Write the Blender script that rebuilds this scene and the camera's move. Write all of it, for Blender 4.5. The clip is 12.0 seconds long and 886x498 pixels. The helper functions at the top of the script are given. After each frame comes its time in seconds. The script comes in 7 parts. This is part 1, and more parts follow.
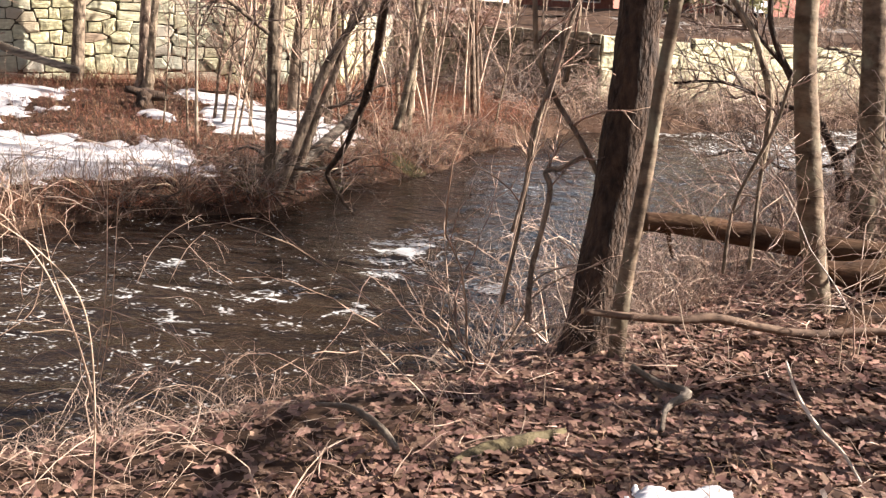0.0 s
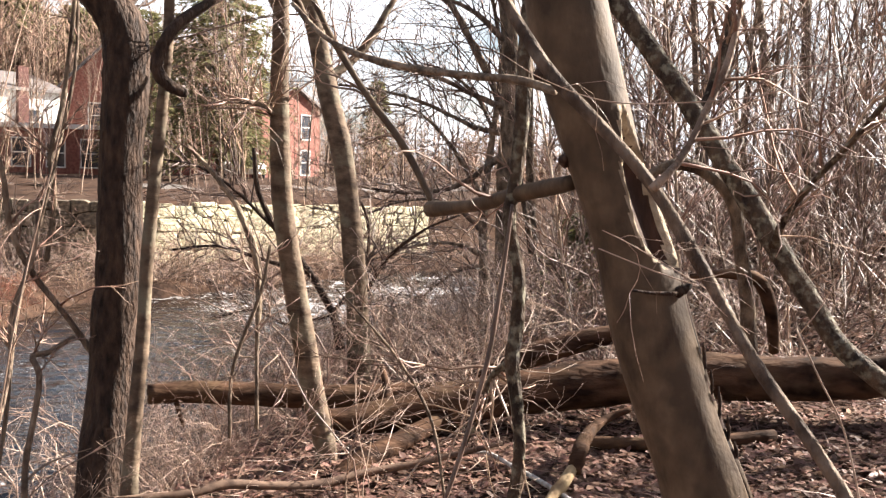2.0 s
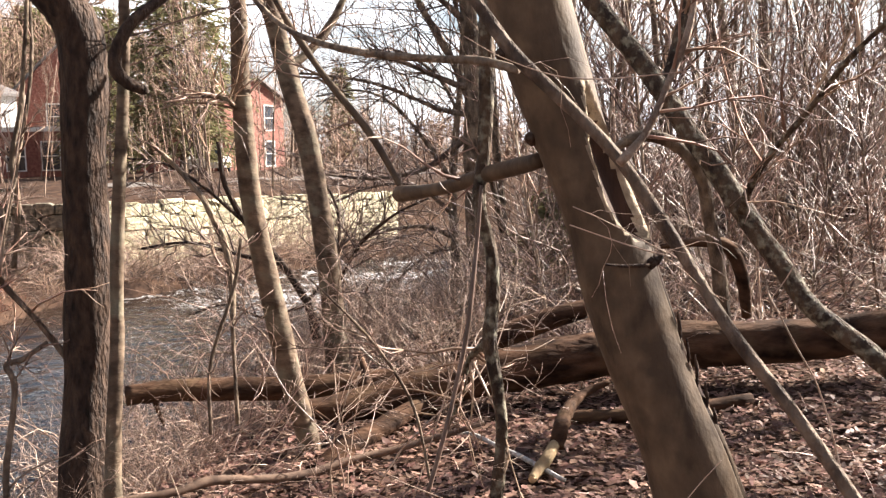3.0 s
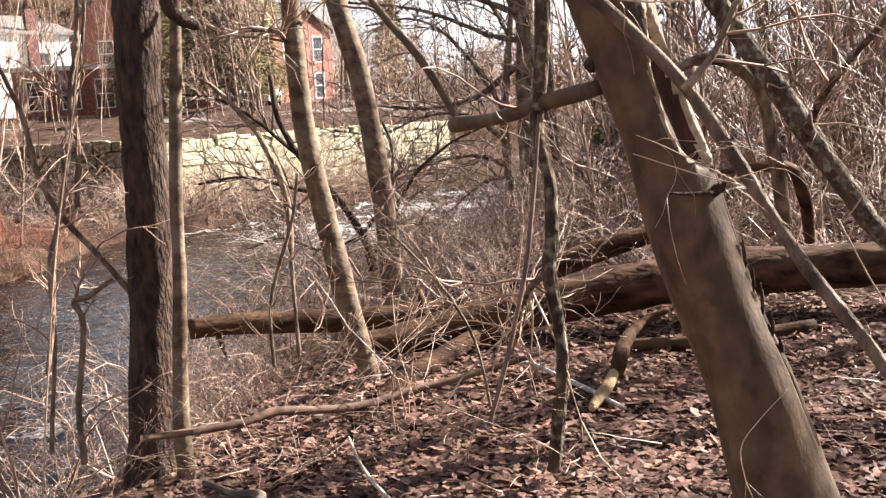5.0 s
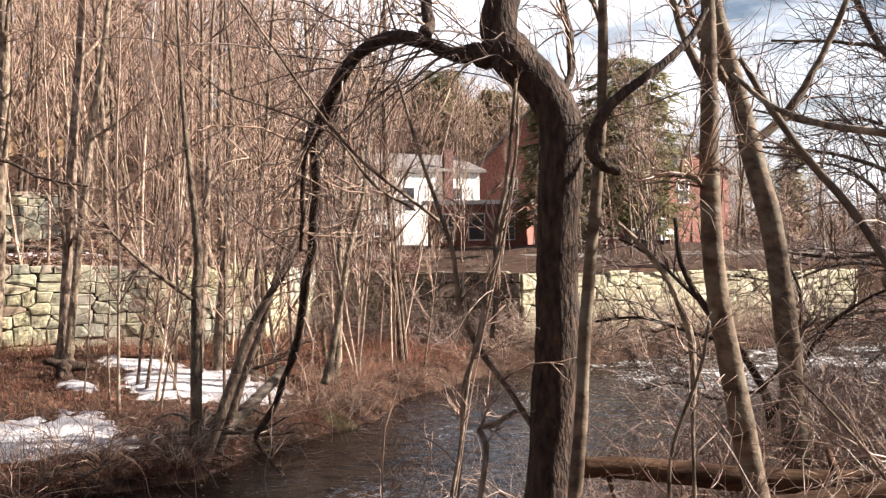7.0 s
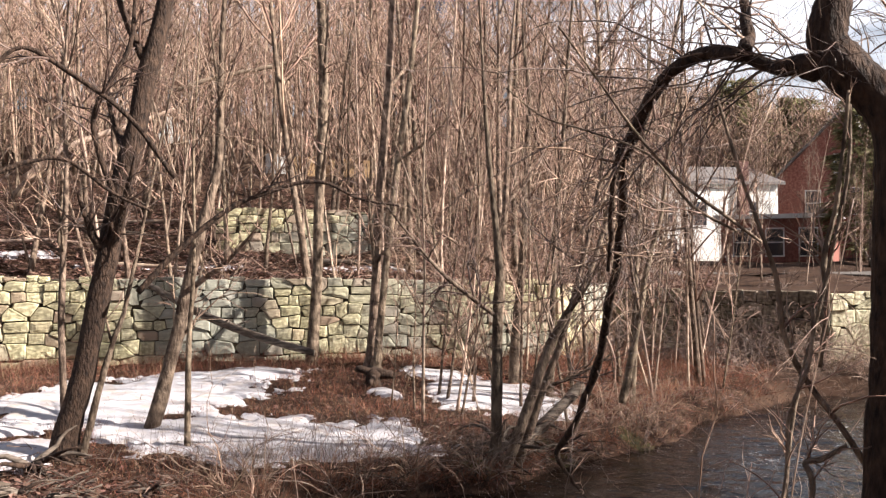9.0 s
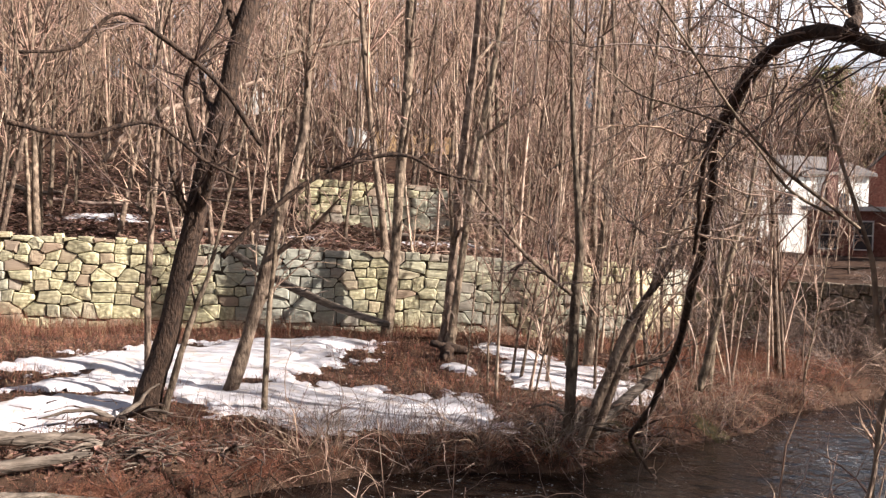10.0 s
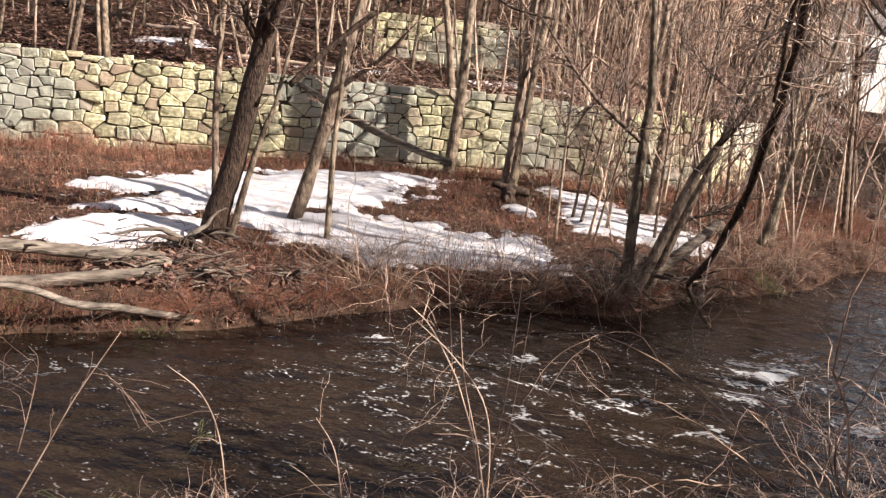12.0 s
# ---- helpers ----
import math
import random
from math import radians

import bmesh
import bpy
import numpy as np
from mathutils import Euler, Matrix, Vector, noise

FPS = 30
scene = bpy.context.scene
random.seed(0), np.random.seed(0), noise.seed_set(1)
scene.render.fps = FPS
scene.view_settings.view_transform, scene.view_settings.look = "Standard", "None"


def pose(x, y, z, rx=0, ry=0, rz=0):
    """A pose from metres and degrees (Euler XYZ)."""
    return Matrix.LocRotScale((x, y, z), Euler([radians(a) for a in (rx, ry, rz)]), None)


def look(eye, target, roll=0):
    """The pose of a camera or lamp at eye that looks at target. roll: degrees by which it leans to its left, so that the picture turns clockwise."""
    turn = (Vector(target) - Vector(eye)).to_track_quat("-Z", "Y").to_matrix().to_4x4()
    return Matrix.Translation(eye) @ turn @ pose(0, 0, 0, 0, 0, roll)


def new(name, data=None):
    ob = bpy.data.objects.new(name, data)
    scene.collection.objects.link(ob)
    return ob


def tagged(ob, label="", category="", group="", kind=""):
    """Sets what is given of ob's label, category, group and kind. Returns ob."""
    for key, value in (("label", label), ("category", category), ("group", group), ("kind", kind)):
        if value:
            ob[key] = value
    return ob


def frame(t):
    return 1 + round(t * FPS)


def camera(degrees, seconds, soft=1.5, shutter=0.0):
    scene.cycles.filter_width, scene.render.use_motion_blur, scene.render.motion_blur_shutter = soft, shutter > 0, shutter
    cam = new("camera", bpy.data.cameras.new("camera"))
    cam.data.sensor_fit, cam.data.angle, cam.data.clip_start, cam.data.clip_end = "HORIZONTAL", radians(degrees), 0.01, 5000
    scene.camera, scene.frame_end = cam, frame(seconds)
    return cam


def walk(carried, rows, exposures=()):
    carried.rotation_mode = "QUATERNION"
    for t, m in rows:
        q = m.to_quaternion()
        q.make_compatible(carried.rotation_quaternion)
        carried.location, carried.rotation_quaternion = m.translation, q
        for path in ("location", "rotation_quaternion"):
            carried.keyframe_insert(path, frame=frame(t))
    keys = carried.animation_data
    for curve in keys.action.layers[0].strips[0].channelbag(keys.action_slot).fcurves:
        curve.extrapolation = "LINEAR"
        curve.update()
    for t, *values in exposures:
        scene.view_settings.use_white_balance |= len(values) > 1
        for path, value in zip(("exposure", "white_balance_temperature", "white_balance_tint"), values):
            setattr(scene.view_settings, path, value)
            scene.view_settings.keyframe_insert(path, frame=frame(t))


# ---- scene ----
cam = camera(49.15, 12.0, soft=1.35)
PATH = [
    (0, pose(0.040, 0.011, 2.618, 74.82, -2.81, 15.26)),
    (0.5, pose(0.098, -0.019, 2.644, 77.26, -3.78, 3.68)),
    (1, pose(0.137, -0.018, 2.659, 79.83, -3.21, -4.90)),
    (1.5, pose(0.158, -0.017, 2.686, 83.41, -2.54, -10.38)),
    (2, pose(0.167, -0.014, 2.687, 85.25, -1.61, -13.04)),
    (2.5, pose(0.165, -0.016, 2.685, 84.35, 0.02, -14.30)),
    (3, pose(0.163, -0.013, 2.692, 84.22, 1.41, -15.03)),
    (4.8, pose(0.152, 0.007, 2.691, 80.56, 2.48, -13.49)),
    (5, pose(0.147, 0.020, 2.701, 80.13, 2.90, -12.12)),
    (5.5, pose(0.113, 0.039, 2.726, 82.54, 3.29, -6.72)),
    (6, pose(0.077, 0.083, 2.729, 85.57, 2.22, -1.95)),
    (6.5, pose(0.049, 0.072, 2.732, 87.84, 1.14, 4.96)),
    (7, pose(0.022, 0.064, 2.739, 88.93, 0.79, 10.53)),
    (7.2, pose(0.016, 0.095, 2.738, 89.26, 0.75, 12.41)),
    (8.8, pose(-0.095, 0.021, 2.783, 90.02, 1.12, 25.94)),
    (9, pose(-0.118, 0.008, 2.776, 90.00, 0.64, 27.31)),
    (9.5, pose(-0.147, -0.000, 2.762, 89.89, -0.66, 29.93)),
    (10, pose(-0.166, -0.007, 2.741, 88.72, -1.66, 31.81)),
    (10.5, pose(-0.183, -0.009, 2.722, 86.50, -3.05, 31.87)),
    (11, pose(-0.205, -0.009, 2.710, 84.21, -4.01, 32.55)),
    (11.5, pose(-0.219, -0.015, 2.696, 81.84, -3.97, 34.09)),
    (12, pose(-0.206, -0.019, 2.686, 79.23, -4.28, 35.65)),
]
# the camera brightens a little towards the near bank and darkens over the snow
walk(cam, PATH, [(0, 2.20, 6500, 12), (1.5, 2.33, 6480, 12), (3, 2.33, 6480, 12), (5, 2.42, 6450, 13), (6, 2.23, 6450, 13), (7, 1.80, 6420, 13), (9, 1.48, 6350, 14), (10.5, 1.48, 6350, 14), (12, 1.58, 6400, 13)])

# ---- sky and sun ----
SUN_TURN, SUN_UP = radians(76), radians(31)      # clockwise from +y, above the horizon
TO_SUN = Vector((math.sin(SUN_TURN) * math.cos(SUN_UP), math.cos(SUN_TURN) * math.cos(SUN_UP), math.sin(SUN_UP)))
world = bpy.data.worlds.new("sky")
scene.world = world
world.use_nodes = True
wt = world.node_tree
sky = wt.nodes.new("ShaderNodeTexSky")
sky.sky_type, sky.sun_disc = "NISHITA", False
sky.sun_elevation, sky.sun_rotation = SUN_UP, SUN_TURN
sky.dust_density, sky.air_density = 2.0, 1.0
coord = wt.nodes.new("ShaderNodeTexCoord")
cloud_map = wt.nodes.new("ShaderNodeMapping")
cloud_map.inputs["Scale"].default_value = (1.6, 1.6, 5.0)
cloud = wt.nodes.new("ShaderNodeTexNoise")
cloud.inputs["Scale"].default_value, cloud.inputs["Detail"].default_value = 2.2, 6.0
cloud_ramp = wt.nodes.new("ShaderNodeValToRGB")
cloud_ramp.color_ramp.elements[0].position, cloud_ramp.color_ramp.elements[1].position = 0.42, 0.60
# clouds bank up towards the horizon and thin out overhead
rise = wt.nodes.new("ShaderNodeSeparateXYZ")
thin_out = wt.nodes.new("ShaderNodeMapRange")
thin_out.inputs["From Min"].default_value, thin_out.inputs["From Max"].default_value = 0.22, 0.55
thin_out.inputs["To Min"].default_value, thin_out.inputs["To Max"].default_value = 1.0, 0.1
cover = wt.nodes.new("ShaderNodeMath")
cover.operation = "MULTIPLY"
wt.links.new(coord.outputs["Generated"], rise.inputs["Vector"])
wt.links.new(rise.outputs["Z"], thin_out.inputs["Value"])
wt.links.new(cloud_ramp.outputs["Color"], cover.inputs[0])
wt.links.new(thin_out.outputs["Result"], cover.inputs[1])
cloud_mix = wt.nodes.new("ShaderNodeMixRGB")
cloud_mix.inputs["Color2"].default_value = (16.5, 16.8, 17.4, 1)
wt.links.new(coord.outputs["Generated"], cloud_map.inputs["Vector"])
wt.links.new(cloud_map.outputs["Vector"], cloud.inputs["Vector"])
wt.links.new(cloud.outputs["Fac"], cloud_ramp.inputs["Fac"])
wt.links.new(cover.outputs["Value"], cloud_mix.inputs["Fac"])
wt.links.new(sky.outputs["Color"], cloud_mix.inputs["Color1"])
wt.links.new(cloud_mix.outputs["Color"], wt.nodes["Background"].inputs["Color"])
wt.nodes["Background"].inputs["Strength"].default_value = 0.030
lamp = bpy.data.lights.new("sun", "SUN")
lamp.energy, lamp.angle, lamp.color = 5.0, radians(0.6), (1.0, 0.92, 0.82)
sun = new("sun", lamp)
sun.matrix_world = look((TO_SUN * 60)[:], (0, 0, 0))

# ---- materials ----


def mat(name, dark, light, rough=0.85, scale=8.0, detail=6.0, bump=0.3, bump_scale=30.0, stretch=(1, 1, 1), island=0.0,
        per_object=0.0, extra=None, extra_scale=2.0, lo=0.35, hi=0.65, spec=0.3, thin=0.0, coords="Object", relief=0.02, alt=None, zone=None):
    """A two-scale procedural surface: dark to light by noise, an optional third colour in large stains, random shifts, bump."""
    m = bpy.data.materials.new(name)
    m.use_nodes = True
    nt = m.node_tree
    n, l = nt.nodes, nt.links
    b = n["Principled BSDF"]
    b.inputs["Roughness"].default_value = rough
    b.inputs["Specular IOR Level"].default_value = spec
    tc = n.new("ShaderNodeTexCoord")
    mp = n.new("ShaderNodeMapping")
    mp.inputs["Scale"].default_value = stretch
    l.new(tc.outputs[coords], mp.inputs["Vector"])
    a = n.new("ShaderNodeTexNoise")
    a.inputs["Scale"].default_value, a.inputs["Detail"].default_value = scale, detail
    l.new(mp.outputs["Vector"], a.inputs["Vector"])
    r = n.new("ShaderNodeValToRGB")
    r.color_ramp.elements[0].position, r.color_ramp.elements[1].position = lo, hi
    r.color_ramp.elements[0].color, r.color_ramp.elements[1].color = (*dark, 1), (*light, 1)
    l.new(a.outputs["Fac"], r.inputs["Fac"])
    out = r.outputs["Color"]
    if extra:
        e = n.new("ShaderNodeTexNoise")
        e.inputs["Scale"].default_value, e.inputs["Detail"].default_value = extra_scale, 4.0
        l.new(tc.outputs[coords], e.inputs["Vector"])
        er = n.new("ShaderNodeValToRGB")
        er.color_ramp.elements[0].position, er.color_ramp.elements[1].position = 0.5, 0.68
        l.new(e.outputs["Fac"], er.inputs["Fac"])
        mx = n.new("ShaderNodeMixRGB")
        mx.inputs["Color2"].default_value = (*extra, 1)
        l.new(er.outputs["Color"], mx.inputs["Fac"])
        l.new(out, mx.inputs["Color1"])
        out = mx.outputs["Color"]
    for amount, node, socket in ((island, "ShaderNodeNewGeometry", "Random Per Island"), (per_object, "ShaderNodeObjectInfo", "Random")):
        if amount:
            g = n.new(node)
            hs = n.new("ShaderNodeHueSaturation")
            mr = n.new("ShaderNodeMapRange")
            mr.inputs["To Min"].default_value, mr.inputs["To Max"].default_value = 1 - amount, 1 + amount
            l.new(g.outputs[socket], mr.inputs["Value"])
            l.new(mr.outputs["Result"], hs.inputs["Value"])
            mh = n.new("ShaderNodeMapRange")
            mh.inputs["To Min"].default_value, mh.inputs["To Max"].default_value = 0.5 + 0.03 * amount, 0.5 - 0.03 * amount
            wn = n.new("ShaderNodeTexWhiteNoise")
            wn.noise_dimensions = "1D"
            l.new(g.outputs[socket], wn.inputs["W"])
            l.new(wn.outputs["Value"], mh.inputs["Value"])
            l.new(mh.outputs["Result"], hs.inputs["Hue"])
            l.new(out, hs.inputs["Color"])
            out = hs.outputs["Color"]
    if alt:
        oi = n.new("ShaderNodeObjectInfo")
        pick = n.new("ShaderNodeTexWhiteNoise")
        pick.noise_dimensions = "1D"
        l.new(oi.outputs["Random"], pick.inputs["W"])
        ar = n.new("ShaderNodeValToRGB")
        ar.color_ramp.elements[0].position, ar.color_ramp.elements[1].position = 0.35, 0.85
        l.new(pick.outputs["Value"], ar.inputs["Fac"])
        am = n.new("ShaderNodeMixRGB")
        am.inputs["Color2"].default_value = (*alt, 1)
        ar.color_ramp.elements[0].position = 0.72
        l.new(ar.outputs["Color"], am.inputs["Fac"])
        l.new(out, am.inputs["Color1"])
        out = am.outputs["Color"]
    if zone:
        # another kind of stone or lichen that spreads over whole stretches of the wall
        oi = n.new("ShaderNodeObjectInfo")
        zn = n.new("ShaderNodeTexNoise")
        zn.inputs["Scale"].default_value, zn.inputs["Detail"].default_value = 0.45, 3.0
        l.new(oi.outputs["Location"], zn.inputs["Vector"])
        zr = n.new("ShaderNodeMapRange")
        zr.inputs["From Min"].default_value, zr.inputs["From Max"].default_value = 0.42, 0.58
        zr.inputs["To Max"].default_value = 0.8
        l.new(zn.outputs["Fac"], zr.inputs["Value"])
        zm = n.new("ShaderNodeMixRGB")
        zm.inputs["Color2"].default_value = (*zone, 1)
        l.new(zr.outputs["Result"], zm.inputs["Fac"])
        l.new(out, zm.inputs["Color1"])
        out = zm.outputs["Color"]
    l.new(out, b.inputs["Base Color"])
    if bump:
        f = n.new("ShaderNodeTexNoise")
        f.inputs["Scale"].default_value, f.inputs["Detail"].default_value = bump_scale, 5.0
        l.new(mp.outputs["Vector"], f.inputs["Vector"])
        bp = n.new("ShaderNodeBump")
        bp.inputs["Strength"].default_value, bp.inputs["Distance"].default_value = bump, relief
        l.new(f.outputs["Fac"], bp.inputs["Height"])
        l.new(bp.outputs["Normal"], b.inputs["Normal"])
    if thin:
        tr = n.new("ShaderNodeBsdfTranslucent")
        l.new(out, tr.inputs["Color"])
        ms = n.new("ShaderNodeMixShader")
        ms.inputs["Fac"].default_value = thin
        l.new(b.outputs["BSDF"], ms.inputs[1])
        l.new(tr.outputs["BSDF"], ms.inputs[2])
        l.new(ms.outputs["Shader"], n["Material Output"].inputs["Surface"])
    return m


M_SOIL = mat("soil", (0.026, 0.016, 0.012), (0.085, 0.051, 0.034), rough=0.95, spec=0.08, scale=3.5, bump=0.6, bump_scale=18, extra=(0.055, 0.031, 0.021), extra_scale=0.9)
M_LEAF = mat("dead_leaves", (0.088, 0.047, 0.037), (0.30, 0.181, 0.137), rough=0.55, scale=6, bump=0.2, island=0.5, thin=0.25, spec=0.2)
M_BARK_DARK = mat("dark_furrowed_bark", (0.012, 0.0075, 0.006), (0.10, 0.061, 0.040), scale=26, detail=10, stretch=(1, 1, 0.4), bump=1.0, bump_scale=48, relief=0.03, lo=0.3, hi=0.75)
M_BARK_BEECH = mat("smooth_grey_bark", (0.058, 0.037, 0.022), (0.155, 0.106, 0.064), rough=0.75, spec=0.3, scale=9, detail=9, stretch=(1, 1, 0.6), bump=0.35, bump_scale=60, relief=0.008,
                   extra=(0.075, 0.050, 0.031), extra_scale=7)
M_BARK = mat("grey_brown_bark", (0.085, 0.06, 0.043), (0.30, 0.225, 0.16), scale=14, stretch=(1, 1, 0.5), bump=0.8, bump_scale=34, per_object=0.25, relief=0.04, extra=(0.07, 0.045, 0.03), extra_scale=5)
M_BARK_MOSS = mat("mossy_bark", (0.026, 0.018, 0.013), (0.115, 0.078, 0.05), scale=14, stretch=(1, 1, 0.5), bump=0.9, bump_scale=34, relief=0.04,
                  extra=(0.24, 0.22, 0.16), extra_scale=22)
M_BARK_RING = mat("ringed_brown_bark", (0.066, 0.043, 0.028), (0.195, 0.138, 0.092), scale=11, detail=9, stretch=(0.8, 0.8, 1.3), bump=0.5, bump_scale=26, relief=0.02,
                  extra=(0.19, 0.165, 0.115), extra_scale=6)
# callus of the wound's rims, paled further to look sunlit
M_CALLUS = mat("sunlit_curled_bark", (0.22, 0.165, 0.11), (0.46, 0.37, 0.26), scale=16, bump=0.7, bump_scale=30)
# brown wood and flakes, with the recess's shade put into the colour
M_HOLLOW = mat("shaded_hollow_wood", (0.010, 0.006, 0.004), (0.075, 0.034, 0.020), scale=10, stretch=(1, 1, 0.3), bump=0.8, bump_scale=20)
M_SAPLING = mat("sapling_bark", (0.24, 0.165, 0.12), (0.56, 0.43, 0.33), scale=6, bump=0.2, per_object=0.35)
M_TWIG = mat("bare_twigs", (0.18, 0.108, 0.072), (0.45, 0.31, 0.225), scale=5, bump=0.0, rough=0.5, spec=0.5, island=0.4, per_object=0.2)
M_TWIG_FAR = mat("grey_twigs", (0.14, 0.085, 0.062), (0.37, 0.245, 0.185), scale=2, bump=0.0, island=0.45, per_object=0.3)
M_CANE = mat("bramble_canes", (0.25, 0.155, 0.112), (0.57, 0.415, 0.325), scale=7, bump=0.0, rough=0.45, spec=0.5, island=0.35)
M_BRIAR = mat("red_brown_briars", (0.13, 0.062, 0.045), (0.40, 0.245, 0.185), scale=6, bump=0.0, rough=0.5, spec=0.5, island=0.4, per_object=0.3)
M_POLE = mat("smooth_brown_bark", (0.075, 0.046, 0.033), (0.20, 0.13, 0.09), scale=18, detail=8, bump=0.25, bump_scale=50, relief=0.006)
M_TWIG_DARK = mat("dark_twigs", (0.055, 0.034, 0.026), (0.20, 0.13, 0.10), scale=5, bump=0.0, rough=0.5, spec=0.5, island=0.3)
M_TWIG_PALE = mat("pale_dry_stems", (0.34, 0.25, 0.19), (0.62, 0.50, 0.41), scale=5, bump=0.0, island=0.35)
M_TWIG_GREY = mat("grey_brown_twigs", (0.10, 0.065, 0.05), (0.32, 0.225, 0.18), scale=5, bump=0.0, island=0.4, per_object=0.3, rough=0.5, spec=0.5)
M_TWIG_RED = mat("red_brown_weeds", (0.125, 0.048, 0.031), (0.32, 0.140, 0.088), scale=1.2, bump=0.0, island=0.5, thin=0.2)
# weeds of the cut bank, the overhang's shade put into their colour
M_WEED_SHADED = mat("shade_dark_weeds", (0.045, 0.022, 0.016), (0.15, 0.075, 0.05), scale=1.2, bump=0.0, island=0.5)
M_SEEDLING = mat("hemlock_seedling_needles", (0.05, 0.07, 0.025), (0.17, 0.20, 0.08), scale=4, bump=0.0, island=0.4, thin=0.2)
M_STRAW = mat("dead_grass", (0.20, 0.12, 0.075), (0.42, 0.29, 0.18), scale=2, bump=0.0, island=0.5, thin=0.2)
M_LOG = mat("rotting_log_bark", (0.018, 0.010, 0.007), (0.105, 0.058, 0.035), scale=9, stretch=(0.35, 1, 1), bump=0.9, bump_scale=16, relief=0.03,
            extra=(0.095, 0.058, 0.034), extra_scale=4, spec=0.08)
M_DRIFT = mat("weathered_driftwood", (0.055, 0.043, 0.034), (0.24, 0.195, 0.155), scale=9, detail=9, stretch=(0.5, 0.5, 2.4), bump=0.8, bump_scale=22, relief=0.03, extra=(0.10, 0.075, 0.055), extra_scale=3)
M_CUT = mat("cut_wood", (0.45, 0.27, 0.13), (0.66, 0.46, 0.26), scale=14, bump=0.2)
M_PEELED = mat("peeled_weathered_wood", (0.24, 0.16, 0.085), (0.46, 0.35, 0.20), scale=12, stretch=(1, 0.4, 1), bump=0.4)
M_BIRCH = mat("white_birch_bark", (0.24, 0.22, 0.195), (0.56, 0.54, 0.51), scale=22, bump=0.5)
M_STONE = mat("field_stone", (0.30, 0.265, 0.155), (0.66, 0.60, 0.38), scale=4, detail=9, bump=0.8, bump_scale=9, per_object=0.22,
              extra=(0.24, 0.215, 0.15), extra_scale=1.6, coords="Generated", alt=(0.36, 0.27, 0.19), zone=(0.33, 0.335, 0.29))
M_STONE_PALE = mat("pale_field_stone", (0.34, 0.31, 0.20), (0.70, 0.65, 0.46), scale=4, detail=9, bump=0.8, bump_scale=9, per_object=0.25,
                   extra=(0.26, 0.23, 0.16), extra_scale=1.6, coords="Generated")
# field stone darkened in colour to stand in for the abutment's shade
M_STONE_SHADED = mat("shade_dark_stone", (0.09, 0.075, 0.055), (0.27, 0.23, 0.165), scale=4, detail=9, bump=1.0, bump_scale=9, per_object=0.4,
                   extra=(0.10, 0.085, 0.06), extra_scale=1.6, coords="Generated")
M_JOINT = mat("wall_hearting", (0.035, 0.028, 0.02), (0.11, 0.088, 0.062), scale=6, bump=0.6)
M_SNOW = mat("old_snow", (0.50, 0.48, 0.495), (0.68, 0.66, 0.68), rough=0.6, scale=2.5, bump=0.5, bump_scale=9, extra=(0.50, 0.44, 0.40), extra_scale=4)
M_BRICK = mat("red_brick", (0.16, 0.055, 0.043), (0.31, 0.135, 0.102), scale=7, bump=0.3, extra=(0.20, 0.085, 0.065), extra_scale=0.8)
M_CLAPBOARD = mat("white_clapboard", (0.72, 0.72, 0.68), (0.82, 0.82, 0.78), scale=2, bump=0.1)
M_ROOF = mat("grey_shingles", (0.10, 0.09, 0.085), (0.22, 0.20, 0.19), scale=9, bump=0.4)
M_TRIM = mat("painted_trim", (0.66, 0.66, 0.64), (0.78, 0.78, 0.75), scale=3, bump=0.05)
M_DARKTRIM = mat("dark_brown_siding", (0.07, 0.03, 0.025), (0.13, 0.06, 0.05), scale=5, bump=0.2)
M_NEEDLE = mat("evergreen_needles", (0.10, 0.10, 0.045), (0.30, 0.275, 0.14), scale=4, bump=0.0, island=0.4, thin=0.45)
M_MOSS = mat("moss", (0.045, 0.035, 0.02), (0.15, 0.118, 0.062), scale=14, bump=0.8)
M_CUSHION = mat("green_moss", (0.024, 0.021, 0.008), (0.085, 0.064, 0.021), scale=18, bump=1.0, bump_scale=60)
M_CARPAINT = mat("white_car_paint", (0.74, 0.74, 0.74), (0.80, 0.80, 0.80), rough=0.3, scale=2, bump=0.0, spec=0.5)
M_RUBBER = mat("black_rubber", (0.015, 0.015, 0.015), (0.03, 0.03, 0.03), scale=8, bump=0.1)
M_ASPHALT = mat("road_asphalt", (0.10, 0.09, 0.08), (0.20, 0.175, 0.155), scale=4, bump=0.3)


def glass_mat():
    m = bpy.data.materials.new("window_glass")
    m.use_nodes = True
    b = m.node_tree.nodes["Principled BSDF"]
    b.inputs["Base Color"].default_value = (0.03, 0.035, 0.045, 1)
    b.inputs["Roughness"].default_value = 0.05
    return m


M_GLASS = glass_mat()


